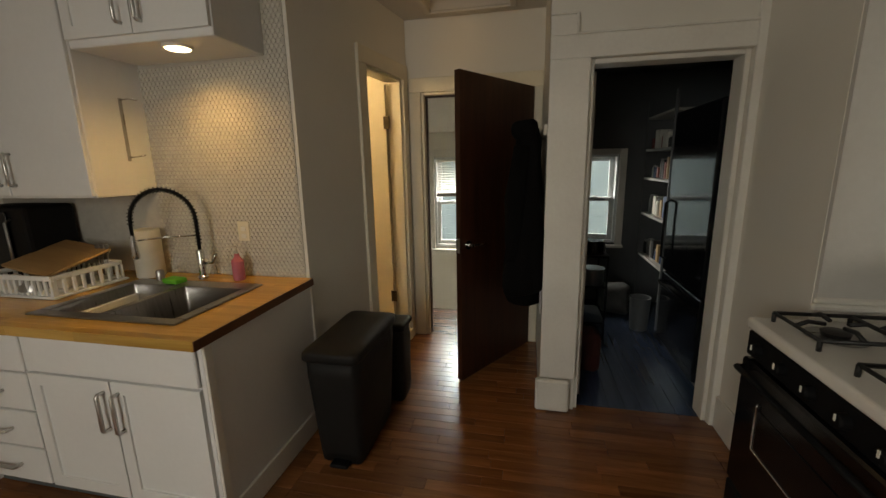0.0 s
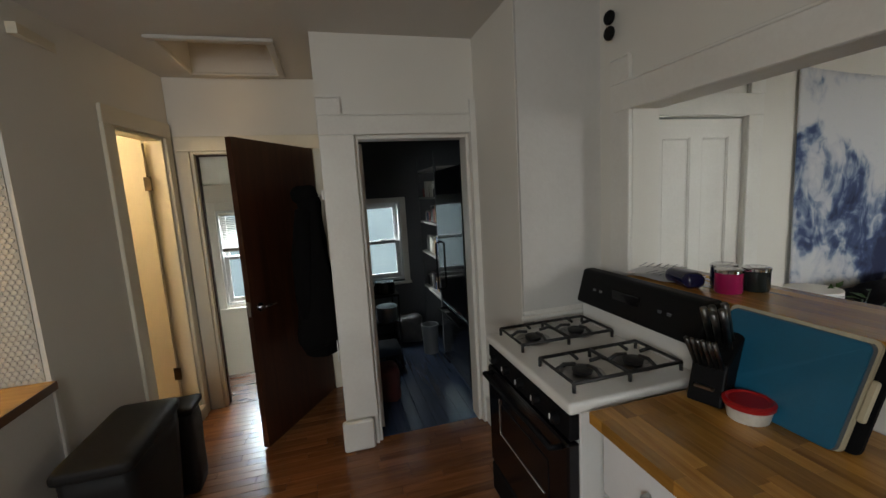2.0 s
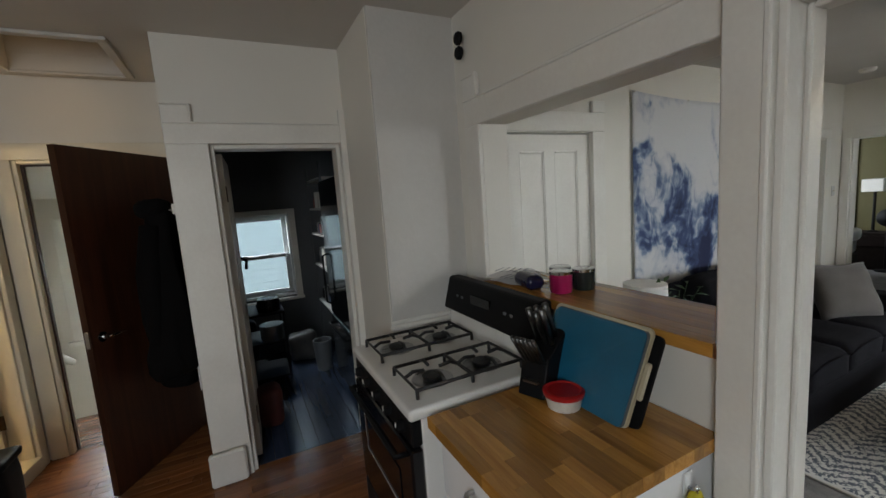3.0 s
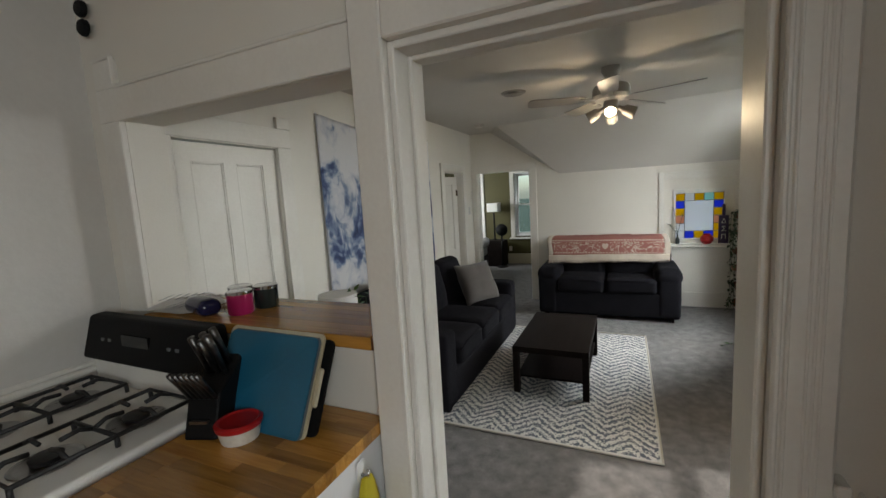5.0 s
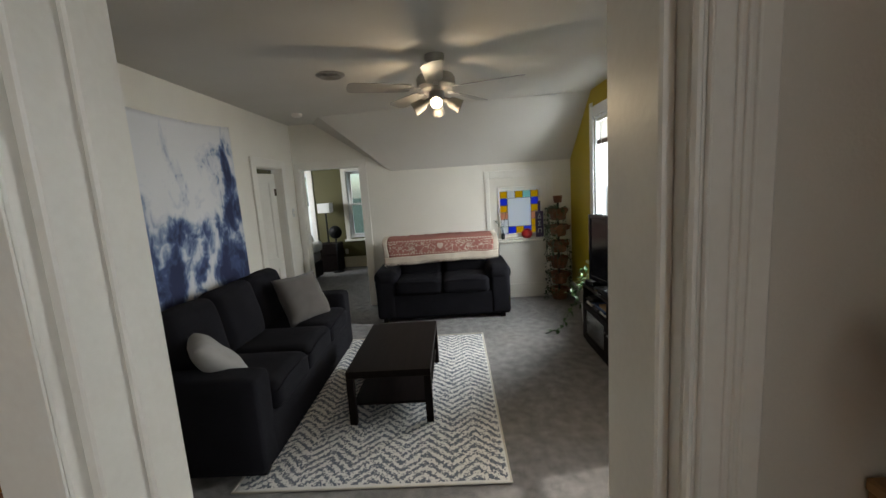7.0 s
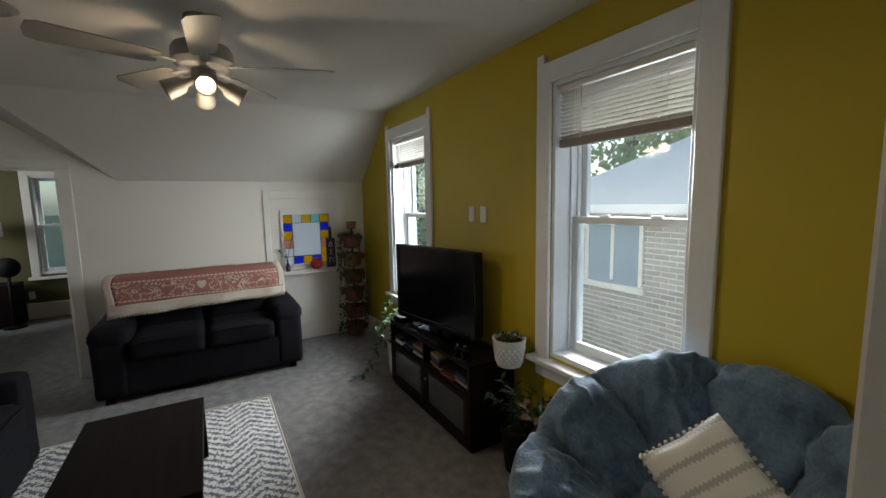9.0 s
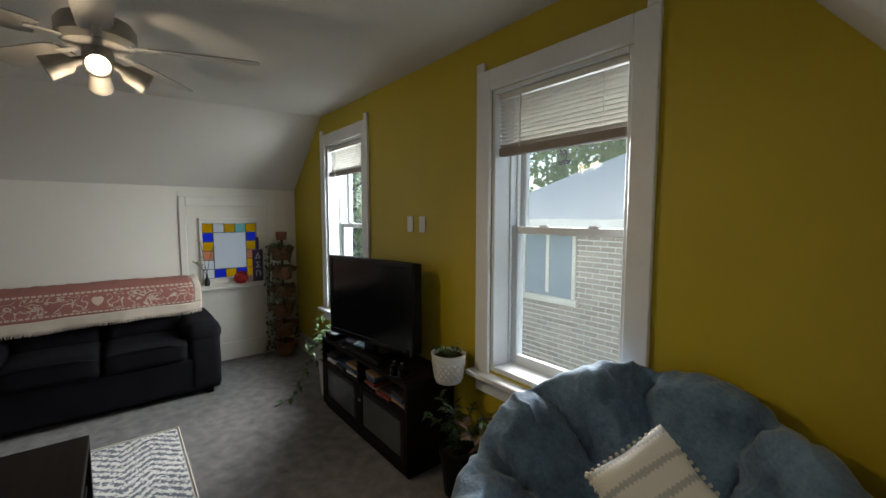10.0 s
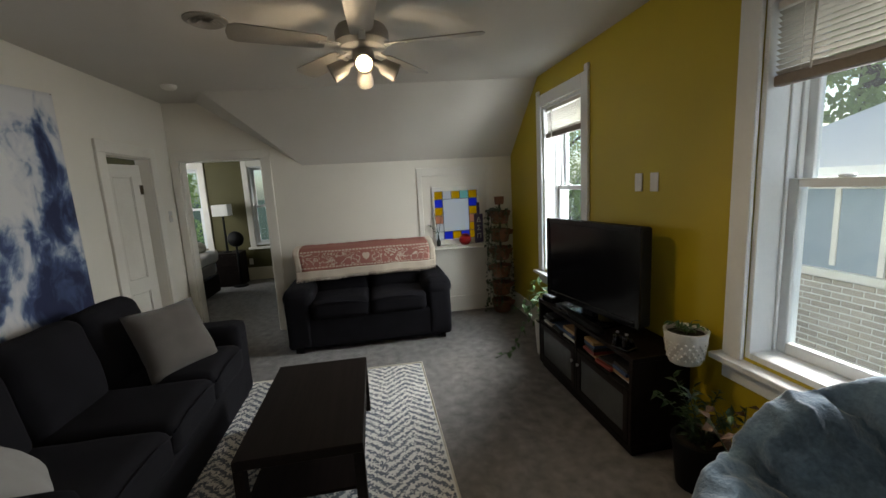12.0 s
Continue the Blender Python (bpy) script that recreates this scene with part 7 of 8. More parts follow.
def media():
    s = thing("tv_stand", 5.43, -2.84, 0, "black-brown media stand with glass doors and open shelves", "tv stand")
    X, Y0, Y1, H = 0.635, -0.18, 0.18, 0.60
    box("top", (-X, Y0, H - 0.03), (X, Y1, H), BLACKW, s, 0.003)
    box("bottom", (-X, Y0, 0.04), (X, Y1, 0.07), BLACKW, s, 0.003)
    for x in (-X, -0.015, X - 0.03):
        box("upright", (x, Y0, 0.07), (x + 0.03, Y1, H - 0.03), BLACKW, s, 0.003)
    box("back", (-X, Y0, 0.07), (X, Y0 + 0.008, H - 0.03), BLACKW, s, 0)
    box("plinth", (-X + 0.02, Y0 + 0.02, 0), (X - 0.02, Y1 - 0.02, 0.04), BLACKW, s, 0.002)
    for a, b in ((-X + 0.03, -0.015), (0.015, X - 0.03)):
        box("shelf", (a, Y0 + 0.01, 0.40), (b, Y1 - 0.005, 0.418), BLACKW, s, 0.002)
        d = boxes("door", [((a + 0.002, Y1 - 0.018, 0.075), (a + 0.05, Y1, 0.396)), ((b - 0.05, Y1 - 0.018, 0.075), (b - 0.002, Y1, 0.396)), ((a + 0.05, Y1 - 0.018, 0.075), (b - 0.05, Y1, 0.12)), ((a + 0.05, Y1 - 0.018, 0.35), (b - 0.05, Y1, 0.396))], BLACKW, s, 0.002)
        box("glass", (a + 0.05, Y1 - 0.012, 0.12), (b - 0.05, Y1 - 0.006, 0.35), FROST, d, 0)
        lathe("knob", [(0, 0), (0.008, 0), (0.012, 0.012), (0, 0.014)], STEEL, d, (b - 0.025 if a < 0 else a + 0.025, Y1, 0.3), 12, "", Matrix.Rotation(radians(-90), 4, "X"))
    # games, books and players on the open shelf
    rng = random.Random(12)
    for a, b in ((-X + 0.06, -0.05), (0.05, X - 0.06)):
        x = a
        while x < b - 0.16:
            w = rng.uniform(0.12, 0.17)
            z = 0.419
            for q in range(rng.randint(2, 5)):
                h = rng.uniform(0.014, 0.026)
                if z + h > 0.55:
                    break
                k = thing("game_case", 5.43 + x + w / 2, -2.77 + rng.uniform(-0.01, 0.02), z, "flat disc case stacked on the stand's shelf", "case", rng.uniform(-6, 6), "stacked cases")
                box("case", (-w / 2, -0.09, 0), (w / 2, 0.09, h), rng.choice(MIX), k, 0.002)
                z += h + 0.0005
            x += w + 0.02
    ang = math.degrees(math.atan2(0.146, 0.878))
    t = thing("television", 5.465, -2.80, 0.60, "large black flat-screen television on its stand", "television", ang)
    part("base", bm_soft(bmesh.new(), (0.46, 0.24, 0.03), 0.014, 0, 6), GLOSSB, t, "", True)
    box("neck", (-0.06, -0.02, 0.025), (0.06, 0.03, 0.10), BLACK, t, 0.01)
    box("case", (-0.47, -0.055, 0.075), (0.47, 0.035, 0.685), BLACK, t, 0.016, "", 2)
    boxes("bezel", [((-0.475, 0.03, 0.07), (-0.437, 0.046, 0.69)), ((0.437, 0.03, 0.07), (0.475, 0.046, 0.69)), ((-0.437, 0.03, 0.652), (0.437, 0.046, 0.69)), ((-0.437, 0.03, 0.07), (0.437, 0.046, 0.115))], GLOSSB, t, 0.005)
    box("screen", (-0.437, 0.034, 0.115), (0.437, 0.038, 0.652), GLOSSB, t, 0)
    g = thing("game_console", 5.95, -2.78, 0.601, "black console at the end of the stand", "console", 12)
    box("case", (-0.07, -0.11, 0), (0.07, 0.11, 0.05), GLOSSB, g, 0.008)
    g = thing("soundbar", 5.45, -2.69, 0.601, "low black soundbar in front of the television", "soundbar")
    part("case", bm_soft(bmesh.new(), (0.62, 0.05, 0.04), 0.012, 0, 6), BLACK, g, "", True)
    c = thing("game_controller", 4.93, -2.70, 0.601, "glossy black game controllers on a charging dock", "controller", 20)
    box("dock", (-0.06, -0.04, 0), (0.06, 0.04, 0.02), GLOSSB, c, 0.006)
    for x in (-0.03, 0.03):
        bm = bmesh.new()
        bm_soft(bm, (0.045, 0.10, 0.035), 0.014, 0, 6, 0, pose(x, 0, 0.02, 60, 0, 0))
        bm_soft(bm, (0.03, 0.04, 0.07), 0.014, 0, 5, 0, pose(x, 0.03, 0.02))
        part("pad", bm, GLOSSB, c, "", True)
        lathe("stick", [(0, 0), (0.009, 0), (0.009, 0.008), (0, 0.01)], STEEL, c, (x, 0.02, 0.095), 10)


FROST = shade("smoked_glass_door", (0.075, 0.08, 0.08), (0.06, 0.064, 0.064), 0.18, bump=0.0)
media()


def fan():
    f = thing("ceiling_fan", 5.30, -1.355, LZ, "white five-blade ceiling fan with four spot lamps", "ceiling fan")
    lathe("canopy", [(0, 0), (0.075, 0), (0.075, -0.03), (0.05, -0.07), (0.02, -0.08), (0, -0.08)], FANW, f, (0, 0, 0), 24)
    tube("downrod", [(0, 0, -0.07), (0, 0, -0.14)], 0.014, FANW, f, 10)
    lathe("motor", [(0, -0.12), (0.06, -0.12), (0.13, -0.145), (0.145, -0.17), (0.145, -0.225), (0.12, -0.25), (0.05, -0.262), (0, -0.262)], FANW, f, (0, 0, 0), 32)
    for k in range(5):
        m = pose(0, 0, 0, 0, 0, 252 + k * 72)
        bm = bmesh.new()
        bm_box(bm, (0.12, -0.018, -0.245), (0.24, 0.018, -0.238), 0.003)
        bm.transform(m)
        br = part("blade_iron", bm, BRASSW, f)
        bm = bmesh.new()
        ring = [(0.20, -0.045), (0.24, -0.058), (0.62, -0.072), (0.655, -0.055), (0.665, 0.0), (0.655, 0.055), (0.62, 0.072), (0.24, 0.058), (0.20, 0.045)]
        top = [bm.verts.new((x, y, -0.236 + y * 0.22)) for x, y in ring]
        bot = [bm.verts.new((x, y, -0.242 + y * 0.22)) for x, y in ring]
        bm.faces.new(top), bm.faces.new(bot[::-1])
        for i in range(len(ring)):
            j = (i + 1) % len(ring)
            bm.faces.new((bot[i], bot[j], top[j], top[i]))
        bm.transform(m)
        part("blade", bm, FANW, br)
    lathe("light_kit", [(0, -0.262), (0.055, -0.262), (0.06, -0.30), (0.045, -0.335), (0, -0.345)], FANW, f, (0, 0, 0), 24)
    for k in range(4):
        a = 180 + k * 90
        m = pose(0, 0, -0.315, 0, 0, a) @ pose(0.05, 0, 0, 0, 58, 0)
        h = bmesh.new()
        bm_lathe(h, [(0.016, 0), (0.02, 0.04), (0.04, 0.06), (0.05, 0.14), (0.05, 0.145), (0.045, 0.145), (0.038, 0.07), (0.0, 0.065)], (0, 0, 0), 20)
        h.transform(m @ pose(0, 0, 0, 0, 60, 0))
        sp = part("spot_head", h, FANW, f, "", True)
        b = bmesh.new()
        bm_lathe(b, [(0, 0.07), (0.03, 0.085), (0.041, 0.125), (0.03, 0.14), (0, 0.145)], (0, 0, 0), 18)
        b.transform(m @ pose(0, 0, 0, 0, 60, 0))
        part("bulb", b, BULB if k in (0,) else BULBOFF, sp, "lit warm bulb" if k == 0 else "unlit reflector bulb", True)


# white fan and vent metal, greyed to hold its backlit shade
FANW = shade("greyed_white_metal", (0.30, 0.285, 0.26), (0.24, 0.225, 0.205), 0.4, scale=8, bump=0.02)
BRASSW = shade("white_bracket", (0.5, 0.48, 0.44), (0.42, 0.40, 0.37), 0.4, bump=0.02)
BULBOFF = shade("dull_bulb_glass", (0.30, 0.29, 0.27), (0.22, 0.21, 0.2), 0.15, bump=0.0)
fan()

v = thing("ceiling_vent", 5.60, -0.48, LZ, "round white ceiling air vent", "vent")
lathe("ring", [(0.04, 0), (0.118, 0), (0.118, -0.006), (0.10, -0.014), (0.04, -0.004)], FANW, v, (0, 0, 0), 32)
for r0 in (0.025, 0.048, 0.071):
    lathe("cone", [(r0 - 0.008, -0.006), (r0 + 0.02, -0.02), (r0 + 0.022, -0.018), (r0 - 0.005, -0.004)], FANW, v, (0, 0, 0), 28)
lathe("duct", [(0, -0.002), (0.095, -0.002), (0.095, 0.0), (0, 0.0)], BLACK, v, (0, 0, 0), 24)
s = thing("smoke_detector", 7.06, 0.37, LZ, "round white smoke detector on the ceiling", "smoke detector")
lathe("body", [(0, -0.035), (0.045, -0.034), (0.06, -0.022), (0.065, 0), (0, 0)], TRIM, s, (0, 0, 0), 24)
for x in (5.314, 5.166):
    p = thing("wall_plate", x, YY + 0.002, 1.48, "white blank wall plate on the mustard wall", "wall plate", group="wall plates")
    box("plate", (-0.036, 0, 0), (0.036, 0.007, 0.115), TRIM, p, 0.003)
    for z in (0.02, 0.095):
        lathe("screw", [(0, 0.007), (0.004, 0.007), (0.003, 0.009), (0, 0.009)], STEEL, p, (0, 0, z), 8, "", Matrix.Identity(4))
p = thing("light_switch", 7.62, YT - 0.002, 1.36, "grey metal light switch beside the bedroom door", "light switch")
box("plate", (-0.036, -0.007, 0), (0.036, 0, 0.115), NICKEL, p, 0.003)
box("toggle", (-0.006, -0.018, 0.05), (0.006, -0.007, 0.068), CREAM, p, 0.002)


def papasan():
    C = Vector((3.40, -2.46, 0.0))
    p = thing("papasan_chair", C.x, C.y, 0, "round papasan chair with a dark cane frame", "chair")
    m = pose(0.0, -0.10, 0.63, -34, 0, 8)   # bowl leans back towards the wall, open to the room
    R = 0.535
    bm = bmesh.new()
    ring = [m @ Vector(((R + 0.06) * math.cos(a), (R + 0.06) * math.sin(a), -0.06)) for a in (2 * math.pi * k / 48 for k in range(48))]
    bm_tube(bm, ring, 0.026, 8, True)
    part("rim", bm, BLACK, p, "", True)
    for k in range(12):
        a = 2 * math.pi * k / 12
        pts = [m @ Vector((R * math.cos(s) * math.cos(a), R * math.cos(s) * math.sin(a), -0.34 * math.sin(s))) for s in (math.pi / 2 * q / 8 for q in range(8))]
        tube("rib", pts, 0.010, BLACK, p, 6)
    bm = bmesh.new()
    low = [Vector((0.36 * math.cos(a), -0.02 + 0.36 * math.sin(a), 0.02)) for a in (2 * math.pi * k / 32 for k in range(32))]
    bm_tube(bm, low, 0.018, 8, True)
    part("base_ring", bm, BLACK, p, "", True)
    for k in range(6):
        a = 2 * math.pi * k / 6 + 0.3
        tube("strut", [Vector((0.36 * math.cos(a), -0.02 + 0.36 * math.sin(a), 0.02)), Vector((0.24 * math.cos(a + 0.3), -0.05 + 0.24 * math.sin(a + 0.3), 0.30))], 0.014, BLACK, p, 6)
    # cushion: a tufted bowl of wedges
    bm = bmesh.new()
    nr, na = 44, 252
    lobes = 9

    def surf(side, i, k):
        s, a = i / nr, 2 * math.pi * k / na
        bowl = -0.34 * (1 - s ** 2.2)
        th = 0.13 * (1 - s ** 6) ** 0.5 if s < 1 else 0
        seam = abs(math.sin(a * lobes / 2 + 0.5 * noise.noise(Vector((s * 3, a, 1))))) ** 0.5
        mid = 1 - 0.7 * math.exp(-((s - 0.42) / 0.07) ** 2)
        crest = 0.02 + 1.08 * seam if s > 0.12 else 0.5
        roll = 1 + 0.75 * math.exp(-((s - 0.84) / 0.13) ** 2)
        puff = th * (crest * mid * roll * 0.85 if side > 0 else 0.5)
        r = (R + 0.065) * s
        r *= 1 - (0.035 * (1 - seam) if s > 0.7 else 0)
        q = Vector((r * math.cos(a), r * math.sin(a), bowl + 0.06 + side * puff))
        q += 0.020 * noise.noise_vector(q * 6) + 0.016 * noise.noise_vector(q * 17) + 0.018 * (1.1 - seam) * noise.noise_vector(q * 30)
        fold = 1 - abs(noise.noise(Vector((a * 7.0, s * 5.0, 3.0)))) * 3
        q.z += side * 0.022 * max(0.0, fold) * (0.35 + 0.65 * s) * (1 - s ** 12)
        return m @ q
    top = [[bm.verts.new(surf(1, i, k)) for k in range(na)] for i in range(1, nr + 1)]
    bot = [[bm.verts.new(surf(-1, i, k)) for k in range(na)] for i in range(1, nr)]
    c0, c1 = bm.verts.new(surf(1, 0, 0)), bm.verts.new(surf(-1, 0, 0))
    bot.append(top[-1])
    for rows, c, flip in ((top, c0, False), (bot, c1, True)):
        for a, b in zip(rows, rows[1:]):
            for k in range(na):
                f = (a[k], b[k], b[(k + 1) % na], a[(k + 1) % na])
                bm.faces.new(f[::-1] if flip else f)
        for k in range(na):
            f = (c, rows[0][k], rows[0][(k + 1) % na])
            bm.faces.new(f[::-1] if flip else f)
    cu = thing("papasan_cushion", C.x, C.y, 0, "plush blue-grey tufted papasan cushion", "cushion")
    part("cover", bm, VELVET, cu, "", True)
    q = pillow("accent_pillow", "cream cushion with grey bands and pompoms", (0.275, 0.275, 0.11), pose(3.325, -2.515, 0.82, 0, 0, 24) @ pose(0, 0, 0, -48, 0, 0) @ pose(0, 0, 0, 0, 0, 44), BAND)
    bm = bmesh.new()
    for k in range(13):
        t = -0.129 + k * 0.258 / 12
        for x, y in ((t, -0.134), (t, 0.134), (-0.134, t), (0.134, t)):
            bmesh.ops.create_icosphere(bm, subdivisions=1, radius=0.0072, matrix=Matrix.Translation((x, y, 0)))
    part("pompom_trim", bm, CREAMC, q, "row of white pompoms", True)


def band_cloth(op, noise_at, ramp, xyz):
    # rows of small ragged teeth between plain stripes
    v = op("PINGPONG", op("ADD", xyz[1], 0.02), 0.034)
    teeth = op("ADD", op("MULTIPLY", op("PINGPONG", xyz[0], 0.007), 0.9), op("MULTIPLY", noise_at(45, 3), 0.012))
    f = op("MULTIPLY", op("SUBTRACT", v, teeth), 36.0)
    return ramp(f, [(0.50, (0.70, 0.68, 0.62)), (0.68, (0.42, 0.42, 0.40))]), noise_at(220, 2)


BAND = pattern("cream_cloth_with_grey_bands", band_cloth)
papasan()


# ---- plants ----
def plants():
    rng = random.Random(21)
    # white pot on the stand
    p = thing("succulent_pot", 4.70, -2.90, 0.601, "white patterned pot with a small succulent", "plant")
    lathe("pot", [(0, 0), (0.075, 0), (0.08, 0.01), (0.105, 0.16), (0.108, 0.175), (0.096, 0.175), (0.094, 0.15), (0, 0.15)], POT, p, (0, 0, 0), 28)
    bm = bmesh.new()
    for j in range(5):
        for k in range(18):
            a = 2 * math.pi * (k + 0.5 * (j % 2)) / 18
            z = 0.03 + j * 0.022
            r = 0.081 + 0.0245 * z / 0.16 + 0.001
            bmesh.ops.create_icosphere(bm, subdivisions=1, radius=0.009, matrix=Matrix.Translation((r * math.cos(a), r * math.sin(a), z)) @ Matrix.Rotation(a, 4, "Z") @ Matrix.Diagonal((0.4, 0.8, 1.1, 1)))
    part("relief", bm, POT, p, "raised diamond relief", True)
    lathe("soil", [(0, 0.145), (0.094, 0.145), (0.094, 0.152), (0, 0.154)], SOIL, p, (0, 0, 0), 20)
    foliage("leaves", p, [([(0, 0, 0.15), (0.03 * math.cos(a), 0.03 * math.sin(a), 0.18), (0.075 * math.cos(a), 0.075 * math.sin(a), 0.20)], 7) for a in (0.4, 1.6, 2.8, 4.0, 5.2)], LEAF, 0.045, 0.022, 3)
    # upright plant on the floor below the window
    p = thing("zz_plant", 4.55, -2.86, 0, "upright glossy plant in a dark pot", "plant")
    lathe("pot", [(0, 0), (0.09, 0), (0.115, 0.24), (0.12, 0.24), (0.12, 0.26), (0.10, 0.26), (0.10, 0.23), (0, 0.23)], BLACK, p, (0, 0, 0), 26)
    lathe("soil", [(0, 0.225), (0.10, 0.225), (0.10, 0.235), (0, 0.236)], SOIL, p, (0, 0, 0), 18)
    st = []
    for k in range(7):
        a = 2 * math.pi * k / 7 + 0.3
        r, h = rng.uniform(0.12, 0.24), rng.uniform(0.42, 0.60)
        st.append(([(0.02 * math.cos(a), 0.02 * math.sin(a), 0.22), (r * 0.45 * math.cos(a), r * 0.45 * math.sin(a), 0.22 + (h - 0.22) * 0.6), (r * math.cos(a), r * math.sin(a), h)], 22))
    foliage("leaves", p, st, LEAFD, 0.06, 0.026, 8)
    p = thing("dry_plant", 4.28, -2.83, 0, "dark brown dried plant below the window sill", "plant")
    lathe("pot", [(0, 0), (0.07, 0), (0.09, 0.17), (0.08, 0.17), (0.07, 0.15), (0, 0.15)], BLACK, p, (0, 0, 0), 20)
    foliage("leaves", p, [([(0, 0, 0.15), (0.05 * math.cos(a), 0.05 * math.sin(a), 0.36), (0.13 * math.cos(a), 0.13 * math.sin(a), 0.52)], 9) for a in (0.2, 1.2, 2.2, 3.3, 4.4, 5.4)], LEAFB, 0.075, 0.045, 9, 0.8)
    # trailing plant beyond the stand
    p = thing("trailing_plant", 6.28, -2.82, 0, "white pot with a trailing plant on the carpet", "plant")
    lathe("pot", [(0, 0), (0.085, 0), (0.105, 0.30), (0.11, 0.31), (0.095, 0.31), (0.09, 0.28), (0, 0.28)], POT, p, (0, 0, 0), 26)
    lathe("soil", [(0, 0.275), (0.09, 0.275), (0.09, 0.285), (0, 0.286)], SOIL, p, (0, 0, 0), 18)
    st = []
    for k in range(12):
        a = 2 * math.pi * k / 12
        r = rng.uniform(0.14, 0.26)
        st.append(([(0, 0, 0.28), (r * 0.5 * math.cos(a), r * 0.5 * math.sin(a), rng.uniform(0.45, 0.72)), (r * math.cos(a), r * math.sin(a), rng.uniform(0.40, 0.7))], 9))
    st.append(([(0.05, 0.05, 0.3), (0.04, 0.16, 0.34), (0.03, 0.24, 0.20), (0.02, 0.32, 0.05), (0.0, 0.46, 0.02)], 16))
    foliage("leaves", p, st, LEAF, 0.07, 0.05, 10, 0.9)
    # tower planter in the corner
    p = thing("tower_planter", 7.52, -2.80, 0, "tall stacked terracotta planter with trailing vines", "planter")
    for k in range(6):
        z = 0.03 + k * 0.215
        lathe("tier", [(0, 0), (0.085, 0), (0.095, 0.01), (0.115, 0.13), (0.122, 0.135), (0.122, 0.15), (0.10, 0.15), (0.09, 0.12), (0, 0.12)], TERRA, p, (0, 0, z), 20)
        for q in range(3):
            a = q * 2.09 + k * 0.6
            bm = bmesh.new()
            bm_lathe(bm, [(0, 0), (0.028, 0.01), (0.042, 0.05), (0.046, 0.06), (0.034, 0.06), (0, 0.05)], (0.115 * math.cos(a), 0.115 * math.sin(a), z + 0.075), 12)
            part("cup", bm, TERRA, p, "", True)
    tube("pole", [(0, 0, 0), (0, 0, 1.40)], 0.014, BLACK, p, 8)
    lathe("top_cup", [(0, 1.33), (0.05, 1.33), (0.06, 1.42), (0.05, 1.42), (0, 1.40)], TERRA, p, (0, 0, 0), 18)
    st = []
    for k in range(26):
        a = rng.uniform(0, 6.28)
        z = 0.15 + 0.215 * rng.randint(0, 5)
        r = rng.uniform(0.14, 0.19)
        d = rng.uniform(0.12, 0.45)
        st.append(([(0.10 * math.cos(a), 0.10 * math.sin(a), z), (r * math.cos(a), r * math.sin(a), z + 0.03), (r * 1.05 * math.cos(a), r * 1.05 * math.sin(a), max(0.03, z - d))], 12))
    for k in range(3):
        a = 2.3 + k * 0.25
        st.append(([(0.11 * math.cos(a), 0.11 * math.sin(a), 1.30), (0.19 * math.cos(a), 0.19 * math.sin(a), 1.28), (0.20 * math.cos(a), 0.20 * math.sin(a), 0.7), (0.20 * math.cos(a), 0.20 * math.sin(a), 0.12)], 34))
    foliage("vines", p, st, LEAFD, 0.045, 0.034, 11, 0.8)


plants()


def window_things():
    z = 0.862
    p = thing("red_teapot", XF - 0.05, -2.42, z - 0.005, "small round red pot on the window sill", "pot")
    lathe("pot_body", [(0, 0), (0.045, 0), (0.075, 0.04), (0.072, 0.085), (0.04, 0.12), (0.045, 0.13), (0, 0.125)], RED, p, (0, 0, 0), 22)
    p = thing("painted_paddle", XF - 0.04, -2.60, z - 0.005, "purple wooden paddle with painted letters", "paddle")
    box("blade", (-0.012, -0.055, 0), (0.012, 0.055, 0.36), PURPLE, p, 0.008)
    box("grip", (-0.010, -0.018, 0.36), (0.010, 0.018, 0.50), PURPLE, p, 0.006)
    for k, zz in enumerate((0.26, 0.16, 0.06)):
        t = bpy.data.curves.new("letter", "FONT")
        t.body, t.size, t.extrude, t.align_x = "\u0394\u03a3\u03a0"[k], 0.085, 0.001, "CENTER"
        o = new("letter", t)
        o.matrix_world = Matrix.Identity(4)
        o.parent = p
        o.matrix_local = pose(-0.0135, 0, zz, 90, 0, -90)
        t.materials.append(PAPER)
    p = thing("bud_vase", XF - 0.05, -2.09, z - 0.005, "small glass bottle with dry stems", "vase")
    lathe("bottle", [(0, 0), (0.025, 0), (0.027, 0.06), (0.01, 0.09), (0.01, 0.13), (0, 0.13)], SMOKE, p, (0, 0, 0), 16)
    foliage("leaves", p, [([(0, 0, 0.12), (0.01, 0.02, 0.3), (0.0, 0.05, 0.48)], 10), ([(0, 0, 0.12), (-0.01, -0.03, 0.28), (-0.02, -0.06, 0.40)], 9), ([(0, 0, 0.12), (0.0, 0.05, 0.2), (0.0, 0.12, 0.27)], 8)], LEAFD, 0.04, 0.02, 12)


window_things()


